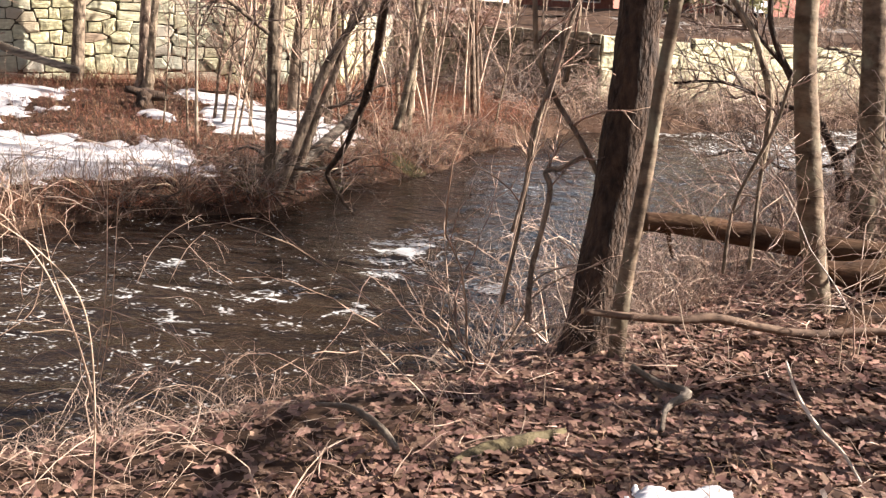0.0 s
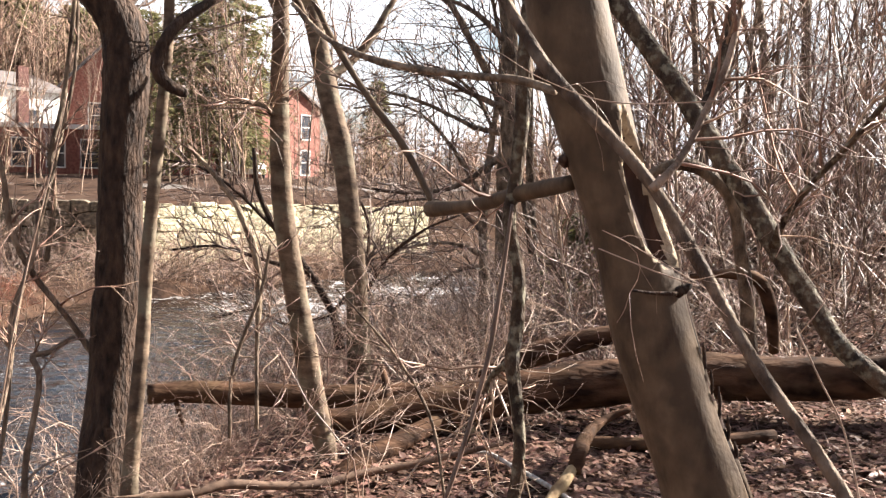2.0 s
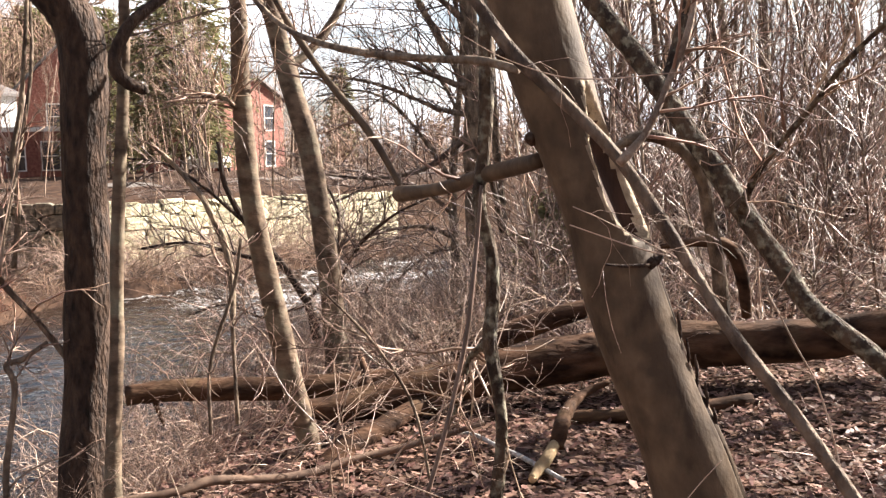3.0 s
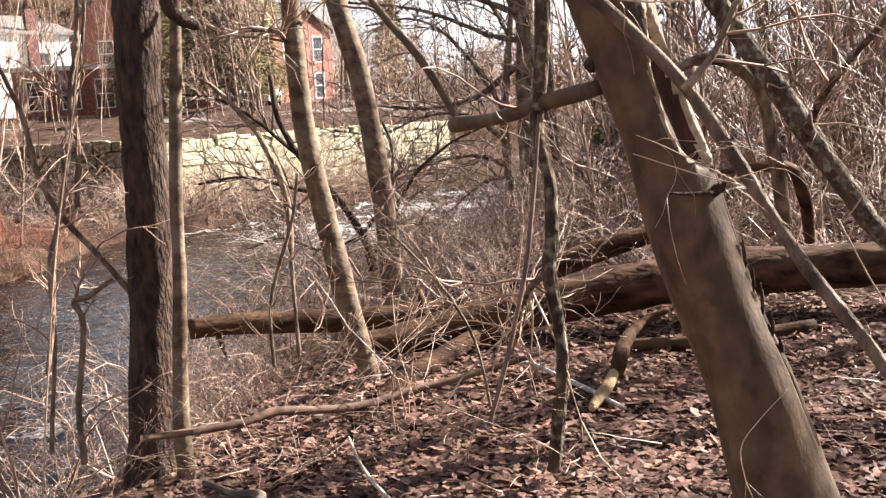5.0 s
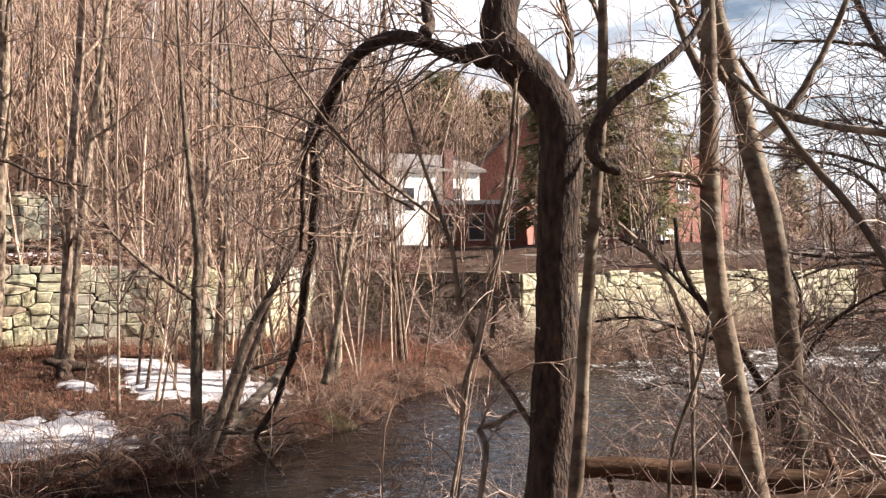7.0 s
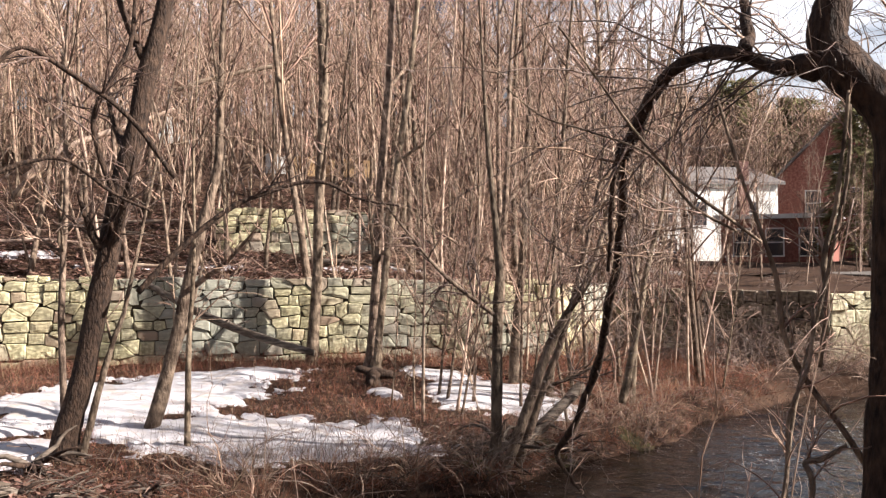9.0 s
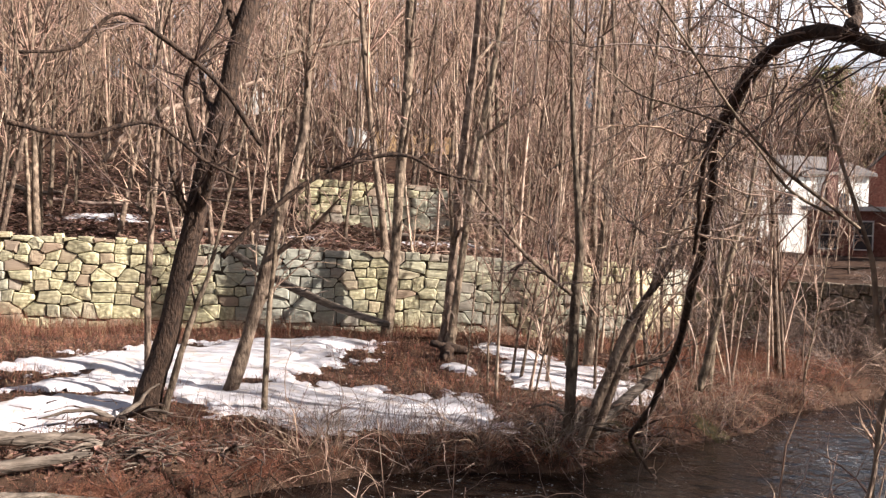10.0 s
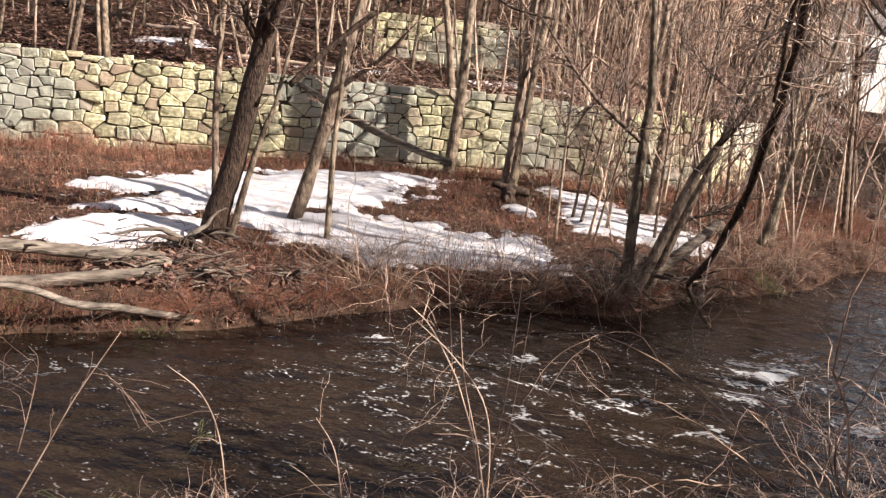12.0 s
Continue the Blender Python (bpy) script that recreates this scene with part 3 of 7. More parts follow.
def clip(poly, px, py, nx, ny):
    """What of a polygon lies on the side of (px, py) that the normal points away from."""
    out = []
    for (ax, ay), (bx, by) in zip(poly, poly[1:] + poly[:1]):
        da, db = (ax - px) * nx + (ay - py) * ny, (bx - px) * nx + (by - py) * ny
        if da <= 0:
            out.append((ax, ay))
        if da * db < 0:
            t = da / (da - db)
            out.append((ax + (bx - ax) * t, ay + (by - ay) * t))
    return out


def stone_wall(name, a, b, z0, h0, h1, label, rng, size=(0.37, 0.25), stone=None):
    """A dry stone wall from a to b (plan), from z0 up to heights h0 and h1 over z0 at its ends; uneven stones fitted to each other."""
    a, b = Vector((*a, z0)), Vector((*b, z0))
    length = (b - a).length
    along = (b - a).normalized()
    m = Matrix(((along.x, -along.y, 0, a.x), (along.y, along.x, 0, a.y), (0, 0, 1, z0), (0, 0, 0, 1)))
    core = Geo()
    core.v = [Vector(p) for p in ((0, 0.02, -0.5), (length, 0.02, -0.5), (length, 0.02, h1 - 0.08), (0, 0.02, h0 - 0.08),
                                  (0, 0.55, -0.5), (length, 0.55, -0.5), (length, 0.55, h1 - 0.08), (0, 0.55, h0 - 0.08))]
    core.f = [(0, 1, 2, 3), (5, 4, 7, 6), (3, 2, 6, 7), (1, 5, 6, 2), (4, 0, 3, 7)]
    wall = new(name, core.mesh(name, M_JOINT, False))
    wall.matrix_world = m
    tagged(wall, label, "stone wall", kind="structure")
    su, sv = size
    seeds = []
    low = -0.15
    while low < max(h0, h1) + 0.1:
        course = sv * rng.choice((0.65, 0.8, 1.0, 1.15, 1.4)) * (1.25 if low < 0.4 else 1.0)
        u = rng.uniform(0, su)
        while u < length:
            k = rng.choice((0.45, 0.6, 0.8, 1.0, 1.3, 1.7, 2.0)) * rng.uniform(0.9, 1.1)
            seeds.append((u, low + (0.5 + rng.uniform(-0.2, 0.2)) * course))
            if k > 1.2 and rng.random() < 0.4:
                seeds.append((u + su * 0.55, low + rng.choice((0.15, 0.85)) * course))
            u += su * k
        low += course
    for i, (u, v) in enumerate(seeds):
        poly = [(u - su * 1.3, v - sv * 1.1), (u + su * 1.3, v - sv * 1.1), (u + su * 1.3, v + sv * 1.1), (u - su * 1.3, v + sv * 1.1)]
        for k, (p, q) in enumerate(seeds):
            if k == i or abs(p - u) > su * 3 or abs(q - v) > sv * 3:
                continue
            a_, b_ = (p - u) / su, (q - v) / sv
            poly = clip(poly, (u + p) / 2, (v + q) / 2, a_ * abs(a_) ** 1.4 / su, b_ * abs(b_) ** 1.4 / sv)
            if len(poly) < 3:
                break
        top = h0 + (h1 - h0) * u / length + rng.uniform(-0.05, 0.03)
        for edge in ((0, 0, -1, 0), (length, 0, 1, 0), (0, -0.3, 0, -1), (0, top, 0, 1)):
            if len(poly) >= 3:
                poly = clip(poly, *edge)
        if len(poly) < 3:
            continue
        cu, cv = sum(p[0] for p in poly) / len(poly), sum(p[1] for p in poly) / len(poly)
        wide = max(p[0] for p in poly) - min(p[0] for p in poly)
        tall = max(p[1] for p in poly) - min(p[1] for p in poly)
        if wide < 0.08 or tall < 0.06:
            continue
        gap = rng.uniform(0.003, 0.014)
        poly = [(cu + (p - cu) * (1 - 2 * gap / wide), cv + (q - cv) * (1 - 2 * gap / tall)) for p, q in poly]
        poly = [(p - cu, q - cv) for p, q in poly]
        part("stone", stone_piece(poly, rng.uniform(0.03, 0.075), rng), stone or M_STONE, wall, smooth=False).location = (cu, 0, cv)
    return wall


rw = random.Random(5)

# ---- trees ----


def bare_tree(seed, tall, r0, material, twig_material, crowd=34, low=0.25, name="bare_tree", sway=0.05, up=38, sub=3, twig_len=0.16, forks=1):
    """A leafless tree of its own: a trunk mesh and a crown mesh of branches; the meshes are shared by its copies."""
    rng = random.Random(seed)
    tr, cr = Geo(), Geo()
    lean = Vector((rng.uniform(-0.10, 0.10), rng.uniform(-0.10, 0.10), 1))
    for f in range(forks):
        way = lean if f == 0 else fan(lean, 9, rng)
        tf = tall * (1 if f == 0 else rng.uniform(0.6, 0.95))
        rf = r0 * (1 if f == 0 else rng.uniform(0.5, 0.85))
        line = wander((rng.uniform(-.1, .1) * f, rng.uniform(-.1, .1) * f, -0.3), way, tf + 0.3, 10, sway, rng)
        rad = [max(rf * (1 - 0.88 * (i / 10) ** 0.9), 0.006) for i in range(11)]
        rad[0] *= 1.35
        tr.tube(line, rad, 6)
        for _ in range(crowd // forks):
            u = rng.uniform(low, 0.97) * 10
            i = min(int(u), 9)
            p = line[i].lerp(line[i + 1], u - i)
            ln = tall * rng.uniform(0.10, 0.30) * (1.2 - 0.8 * u / 10)
            r = min(rad[i] * 0.55, 0.006 + 0.010 * ln)
            br = wander(p, fan(line[i + 1] - line[i], up, rng), ln, 4, 0.16, rng, -0.04)
            cr.tube(br, taper(r, 0.005, 4), 3)
            twigs_on(cr, br, taper(r, 0.005, 4), rng.randint(3, 5), tall * twig_len * 0.5, rng, 40, 0.005, sub - 2, 0.15, seg=3)
    return tr.mesh("trunk", material), cr.mesh("crown", twig_material)


def plant_tree(name, meshes, x, y, turn, size, label, group, tilt=(0, 0)):
    ob = thing(name, label, "tree", group)
    ob.matrix_world = pose(x, y, ground_z(x, y) - 0.05, tilt[0], tilt[1], turn) @ Matrix.Scale(size, 4)
    part("trunk", meshes[0], None, ob)
    tagged(part("crown", meshes[1], None, ob), kind="stuff")
    return ob


def shaped_tree(name, label, trunk, limbs, material, twig_material, seed, sides=14, rough=0.03, twig_count=18, twig_len=0.7, group="", twig_thin=0.003, trunk_mesh=None, gnarl=0.12):
    """A near tree: its trunk and limbs run through given places (x, y, z, radius)."""
    rng = random.Random(seed)
    ob = thing(name, label, "tree", group, at=trunk[0][:3])
    inv = Matrix.Translation(-Vector(trunk[0][:3]))
    g = Geo()
    pts, rad = knobbly(*spline(trunk, 6), gnarl, seed)
    g.tube([inv @ p for p in pts], rad, sides, rough, rng)
    part("trunk", trunk_mesh(inv) if trunk_mesh else g, material, ob)
    tw = Geo()
    for nodes in limbs:
        g = Geo()
        lp, lr = knobbly(*spline(nodes, 7), gnarl * 2, seed)
        lp = [inv @ p for p in lp]
        g.tube(lp, lr, 9, rough, rng)
        part("limb", g, material, ob)
        if twig_count:
            twigs_on(tw, lp, lr, twig_count, twig_len, rng, 55, twig_thin, 3, 0.1)
    if tw.v:
        tagged(part("crown", tw, twig_material, ob), kind="stuff")
    return ob


# the dark leaning tree on the bank, whose limb arches over the stream and hangs down to it
DARK_TRUNK = [(-0.50, 5.28, 0.25, 0.207), (-0.46, 5.29, 0.54, 0.170), (-0.43, 5.29, 0.85, 0.148)] + [(-0.39, 5.40, 1.51, 0.128), (-0.39, 5.40, 1.86, 0.125), (-0.36, 5.40, 2.26, 0.118), (-0.34, 5.40, 2.67, 0.115), (-0.32, 5.40, 3.07, 0.111), (-0.33, 5.40, 3.33, 0.114), (-0.42, 5.40, 3.50, 0.115), (-0.55, 5.38, 3.65, 0.121), (-0.65, 5.37, 3.81, 0.102), (-0.62, 5.38, 3.99, 0.090), (-0.58, 5.38, 4.19, 0.077), (-0.55, 5.38, 4.62, 0.068), (-0.58, 5.38, 5.23, 0.052), (-0.65, 5.37, 6.15, 0.031)]
DARK_LIMB = [(-0.57, 5.38, 3.67, 0.080), (-0.75, 5.45, 3.73, 0.054), (-0.92, 5.52, 3.76, 0.047), (-1.10, 5.60, 3.85, 0.046), (-1.33, 5.70, 3.88, 0.043), (-1.53, 5.81, 3.82, 0.041), (-1.70, 5.94, 3.70, 0.043), (-1.86, 6.09, 3.55, 0.042), (-1.99, 6.25, 3.40, 0.042)]
DARK_HANG = [(-1.98, 6.24, 3.47, 0.045), (-2.11, 6.65, 3.32, 0.038), (-2.25, 7.05, 2.93, 0.034), (-2.51, 7.66, 2.49, 0.035), (-2.84, 8.36, 1.96, 0.037), (-3.15, 8.87, 1.41, 0.037), (-3.38, 9.02, 0.99, 0.034), (-3.59, 9.17, 0.72, 0.030)] + [(-3.50, 9.31, 0.45, 0.021), (-3.36, 9.36, 0.26, 0.014)]
DARK_SIDE = [(-2.00, 6.23, 3.40, 0.030), (-2.09, 6.34, 3.22, 0.023), (-2.15, 6.46, 2.84, 0.019), (-2.21, 6.58, 2.61, 0.012)]
DARK_TOP = [(-1.05, 5.36, 3.80, 0.041), (-1.08, 5.60, 4.02, 0.033), (-1.14, 5.85, 4.28, 0.027)]
DARK_OUT = [(-0.36, 5.45, 3.38, 0.028), (-0.27, 5.79, 3.68, 0.026), (-0.32, 6.19, 4.10, 0.021), (-0.49, 6.64, 4.52, 0.017)]
dark_tree = shaped_tree("dark_barked_tree", "crooked tree with dark furrowed bark arching over the stream", DARK_TRUNK,
            [DARK_LIMB, DARK_HANG, DARK_SIDE, DARK_TOP, DARK_OUT], M_BARK_DARK, M_TWIG, 11, sides=20, rough=0.05, twig_count=20, twig_len=0.7, gnarl=0.2)

def sweep(nodes, count, seed, length, way, name_of):
    """Long thin branches that sweep out from a limb, with their twigs."""
    rng = random.Random(seed)
    pts, rad = spline(nodes, 4)
    for _ in range(count):
        i = rng.randint(0, len(pts) - 2)
        d = fan(pts[i + 1] - pts[i], 75, rng) + Vector(way) * rng.uniform(0.2, 0.9)
        ln = length * rng.uniform(0.4, 1.2)
        g = Geo()
        inv = name_of.matrix_world.inverted()
        line = wander(inv @ pts[i], d, ln, 12, 0.30, rng, rng.uniform(-0.04, 0.12))
        r = taper(0.003 + 0.0022 * ln, 0.0012, 12)
        g.tube(line, r, 5)
        twigs_on(g, line, r, 8, ln * 0.45, rng, 45, 0.0016, 2, 0.15, 0.03, seg=5, lift=0.1)
        tagged(part("branch", g, M_TWIG_DARK, name_of), kind="stuff")


bpy.context.view_layer.update()
sweep(DARK_LIMB, 34, 2, 1.7, (-0.8, 0.2, 0.3), dark_tree)
sweep(DARK_TRUNK[7:], 22, 3, 1.3, (0.2, 0.3, 0.5), dark_tree)
sweep(DARK_HANG[:7], 22, 4, 1.1, (-0.3, 0.2, -0.1), dark_tree)

# the slim stem beside it, with the hooked branch
SLIM_TRUNK = [(-0.28, 5.05, 0.52, 0.060), (-0.26, 5.05, 0.75, 0.050), (-0.25, 5.05, 1.08, 0.045), (-0.20, 5.11, 1.82, 0.036), (-0.18, 5.11, 2.17, 0.034), (-0.15, 5.11, 2.52, 0.033), (-0.11, 5.11, 2.93, 0.030), (-0.08, 5.11, 3.33, 0.028), (-0.07, 5.11, 3.68, 0.027), (-0.07, 5.11, 4.08, 0.023), (-0.07, 5.11, 4.63, 0.018), (-0.11, 5.11, 5.40, 0.010)]
SLIM_ARM = [(0.47, 5.40, 3.90, 0.014), (0.39, 5.33, 3.75, 0.019), (0.27, 5.24, 3.62, 0.022), (0.11, 5.14, 3.49, 0.025), (-0.02, 5.06, 3.38, 0.028), (-0.09, 5.03, 3.28, 0.031), (-0.13, 5.03, 3.18, 0.033), (-0.12, 5.03, 3.11, 0.033),
            (-0.07, 5.04, 3.06, 0.031), (0.00, 5.05, 3.03, 0.026), (0.02, 5.05, 3.025, 0.010)]
slim_tree = shaped_tree("slim_tree", "slim grey-barked tree with a hooked broken branch", SLIM_TRUNK, [[(-0.07, 5.11, 3.75, 0.014), (-0.16, 5.2, 4.1, 0.011), (-0.2, 5.3, 4.6, 0.006)]], M_BARK_RING, M_TWIG, 12, 10, 0.03, 8, 0.6)

# two straight trees further along the bank
SLANT = [(0.92, 5.98, 0.62, 0.091), (0.87, 5.99, 0.81, 0.076), (0.80, 6.00, 1.11, 0.072), (0.71, 6.01, 1.52, 0.071), (0.63, 6.02, 1.94, 0.071), (0.57, 6.02, 2.31, 0.066), (0.54, 6.02, 2.73, 0.062), (0.53, 6.02, 3.14, 0.058), (0.53, 6.02, 3.48, 0.055), (0.53, 6.02, 3.87, 0.047), (0.53, 6.02, 4.45, 0.040), (0.51, 6.03, 5.15, 0.030)]
shaped_tree("leaning_tree", "straight leaning tree with smooth ringed grey bark", SLANT, [[(0.53, 6.02, 3.58, 0.031), (0.40, 6.17, 3.90, 0.024), (0.30, 6.30, 4.34, 0.017), (0.26, 6.44, 4.85, 0.011)], [(0.54, 6.02, 2.94, 0.017), (0.46, 5.96, 3.01, 0.015), (0.37, 5.90, 3.05, 0.013), (0.29, 5.84, 3.04, 0.008)]], M_BARK_RING, M_TWIG, 13, 14, 0.025)
FORKED = [(1.46, 8.52, 0.25, 0.165), (1.45, 8.53, 0.54, 0.133), (1.43, 8.54, 0.81, 0.113), (1.39, 8.54, 1.38, 0.101), (1.34, 8.54, 2.09, 0.095), (1.25, 8.56, 2.70, 0.095), (1.12, 8.58, 3.24, 0.094), (1.00, 8.59, 3.79, 0.088), (0.87, 8.60, 4.31, 0.073), (0.75, 8.61, 5.02, 0.058), (0.66, 8.62, 5.88, 0.038)]
shaped_tree("forked_tree", "tall grey-barked tree rooted at the water's edge", FORKED, [[(1.08, 8.58, 3.42, 0.044), (1.42, 8.71, 3.73, 0.038), (1.72, 8.84, 4.22, 0.030), (2.03, 8.95, 4.88, 0.021)], [(0.97, 8.60, 3.88, 0.044), (0.72, 8.35, 4.18, 0.033), (0.51, 8.11, 4.63, 0.022)]], M_BARK_RING, M_TWIG, 14, 12, 0.03)

# the beech-like tree close by, split by an old seam
BEECH = [(2.12, 2.95, 0.68, 0.259), (2.09, 2.97, 0.83, 0.223), (2.03, 3.01, 1.03, 0.199), (1.97, 3.04, 1.24, 0.182), (1.93, 3.07, 1.41, 0.169), (1.87, 3.10, 1.62, 0.159), (1.77, 3.15, 1.89, 0.152), (1.69, 3.19, 2.16, 0.150), (1.63, 3.22, 2.41, 0.141), (1.53, 3.26, 2.70, 0.137), (1.45, 3.30, 2.98, 0.151), (1.39, 3.32, 3.22, 0.151), (1.33, 3.34, 3.52, 0.140), (1.27, 3.36, 3.87, 0.119), (1.22, 3.38, 4.31, 0.096), (1.19, 3.39, 4.84, 0.068), (1.18, 3.39, 5.37, 0.038)]
BEECH_LIMB = [(1.44, 3.35, 2.65, 0.030), (1.42, 3.68, 2.61, 0.031), (1.33, 4.02, 2.55, 0.033), (1.28, 4.40, 2.51, 0.036), (1.23, 4.77, 2.48, 0.040)]
BEECH_POLE = [(1.23, 4.77, 2.50, 0.019), (1.12, 4.95, 2.77, 0.019), (0.95, 5.13, 3.05, 0.019), (0.78, 5.35, 3.36, 0.018), (0.66, 5.57, 3.65, 0.016)]
SEAM = [(2.92, 50, 54), (2.88, 45, 58), (2.80, 38, 67), (2.70, 26, 84), (2.60, 21, 90), (2.50, 16, 92), (2.43, 21, 90), (2.38, 38, 86), (2.35, 66, 80)]


def split_trunk(inv):
    """The trunk with its old wound: a hollow with raised, curled bark on both sides, and below it a healed crack."""
    pts, rad = spline(BEECH, 10)
    face, side = Vector((-0.415, -0.91, 0)), Vector((0.91, -0.415, 0))
    n = 100
    g, slots = Geo(), []
    zs, lefts, rights = ([q[k] for q in SEAM[::-1]] for k in range(3))
    for p, r in zip(pts, rad):
        left, right = np.interp(p.z, zs, lefts), np.interp(p.z, zs, rights)
        open_ = zs[0] < p.z < zs[-1]
        crack = 74 - 5 * math.sin(p.z * 5.0)
        for j in range(n):
            a = 360 * j / n - 180
            k = 1 + 0.02 * noise.noise((p.x * 4 + a * 0.03, a * 0.02, p.z * 2.2)) + 0.006 * noise.noise((a * 0.2, 3, p.z * 9))
            if open_:
                wide = max(right - left, 1)
                u = (a - left) / wide
                if 0 < u < 1:
                    k -= 0.50 * min(1, wide / 40) * math.sin(math.pi * u) ** 0.5
                edge = min(abs(a - left), abs(a - right))
                k += (0.05 + 0.025 * noise.noise((p.z * 14, left * 0.1, 5))) * math.exp(-(edge / 4.5) ** 2)
            elif 1.35 < p.z <= zs[0]:
                k += (0.05 * math.exp(-((abs(a - crack) - 6) / 4) ** 2) - 0.10 * math.exp(-((a - crack) / 3.5) ** 2)) * (0.6 + 0.6 * noise.noise((1, 2, p.z * 6)))
            way = face * math.cos(radians(a)) + side * math.sin(radians(a))
            g.v.append(inv @ (p + way * r * k))
    for i in range(len(pts) - 1):
        p = (pts[i] + pts[i + 1]) / 2
        left, right = np.interp(p.z, zs, lefts), np.interp(p.z, zs, rights)
        crack = 74 - 5 * math.sin(p.z * 5.0)
        for j in range(n):
            a = 360 * (j + 0.5) / n - 180
            b, c = i * n + j, i * n + (j + 1) % n
            g.f.append((b, c, c + n, b + n))
            # slot 1 paints the rims as lit, slot 2 darkens the recessed faces
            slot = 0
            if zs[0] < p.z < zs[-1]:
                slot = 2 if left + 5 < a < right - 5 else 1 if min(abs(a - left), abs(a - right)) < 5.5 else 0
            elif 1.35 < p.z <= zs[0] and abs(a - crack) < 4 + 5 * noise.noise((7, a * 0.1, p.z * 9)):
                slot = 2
            slots.append(slot)
    g.f += [tuple(range(n))[::-1], tuple((len(pts) - 1) * n + j for j in range(n))]
    me = g.mesh("trunk", M_BARK_BEECH)
    me.materials.append(M_CALLUS)
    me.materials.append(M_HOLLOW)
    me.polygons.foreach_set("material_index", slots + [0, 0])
    return me


split_tree = shaped_tree("split_trunk_tree", "leaning smooth-barked tree with a split seam and low limb", BEECH, [BEECH_LIMB, BEECH_POLE, [(1.26, 3.42, 4.12, 0.050), (1.40, 3.23, 4.36, 0.034), (1.57, 3.01, 4.58, 0.020), (1.69, 2.80, 4.79, 0.008)], [(1.24, 3.42, 4.29, 0.044), (1.08, 3.74, 4.70, 0.034), (0.89, 4.06, 5.09, 0.020), (0.66, 4.36, 5.45, 0.009)]], M_BARK_BEECH, M_TWIG, 15, 20, 0.012, 6, 0.6, trunk_mesh=split_trunk)

def add_part(ob, name, nodes, material, sides=8, rough=0.1, seed=0):
    g = Geo()
    pts, rad = spline(nodes, 4)
    inv = Matrix.Translation(-ob.location)
    g.tube([inv @ p for p in pts], rad, sides, rough, random.Random(seed))
    part(name, g, material, ob)


add_part(slim_tree, "limb", SLIM_ARM, M_BARK_DARK, 9, 0.06)
for k, (u, v) in enumerate(((1.0, 0.35), (1.6, 0.25), (2.2, 0.35), (2.9, 0.3), (3.5, 0.22))):
    q0, q1 = Vector(BEECH[5]), Vector(BEECH[7])
    q = q1.lerp(q0, u / 4.2)
    side = Vector((q.w * 0.80, -q.w * 0.62, 0))
    add_part(split_tree, "bark_flake", [(*(q.to_3d() + side + Vector((0, 0, -v * 0.16))), 0.003), (*(q.to_3d() + side * 0.99), 0.007), (*(q.to_3d() + side + Vector((-0.01, 0, v * 0.2))), 0.003)], M_BARK_DARK, 6, 0.4, k)
add_part(split_tree, "branch_scar", [(1.72, 3.09, 2.27, 0.008), (1.74, 3.08, 2.28, 0.020), (1.76, 3.07, 2.29, 0.018), (1.78, 3.06, 2.31, 0.006)], M_BARK_DARK, 9, 0.3)
add_part(split_tree, "knot", [(1.41, 3.31, 2.73, 0.029), (1.38, 3.29, 2.73, 0.026), (1.36, 3.26, 2.73, 0.012)], M_BARK_DARK, 9, 0.1)
add_part(split_tree, "knot", [(1.32, 3.34, 3.03, 0.037), (1.29, 3.32, 3.03, 0.032), (1.27, 3.30, 3.02, 0.014)], M_BARK_DARK, 9, 0.1)
add_part(split_tree, "broken_twig", [(1.71, 3.03, 2.28, 0.008), (1.63, 3.04, 2.28, 0.007), (1.55, 3.04, 2.29, 0.005)], M_BARK_DARK, 6, 0.1)

# slender stems and boughs in front of and beside it
LONG_BOUGH = [(0.65, 3.25, 4.06, 0.006), (0.80, 3.12, 3.71, 0.010), (0.92, 2.99, 3.42, 0.014), (1.01, 2.86, 3.20, 0.018), (1.11, 2.73, 2.99, 0.020), (1.22, 2.65, 2.85, 0.020), (1.36, 2.55, 2.67, 0.019), (1.47, 2.45, 2.46, 0.020), (1.54, 2.37, 2.30, 0.018), (1.60, 2.29, 2.16, 0.018), (1.69, 2.18, 1.99, 0.018), (1.79, 2.06, 1.78, 0.020), (1.85, 1.96, 1.63, 0.021)]
shaped_tree("leaning_sapling", "long leaning grey sapling rooted in the bank", LONG_BOUGH[::-1],
            [[(1.32, 2.43, 2.65, 0.014), (1.41, 2.44, 2.74, 0.011), (1.48, 2.46, 2.86, 0.010), (1.55, 2.48, 3.00, 0.010), (1.60, 2.51, 3.16, 0.008)]], M_BARK, M_TWIG, 16, 9, 0.03, 8, 0.5)
CUT_BOUGH = [(0.47, 4.18, 3.36, 0.010), (0.57, 3.90, 3.20, 0.011), (0.68, 3.62, 3.10, 0.012), (0.82, 3.32, 3.03, 0.013), (1.00, 3.18, 3.00, 0.013), (1.12, 3.04, 2.98, 0.015), (1.20, 2.91, 2.94, 0.015)]
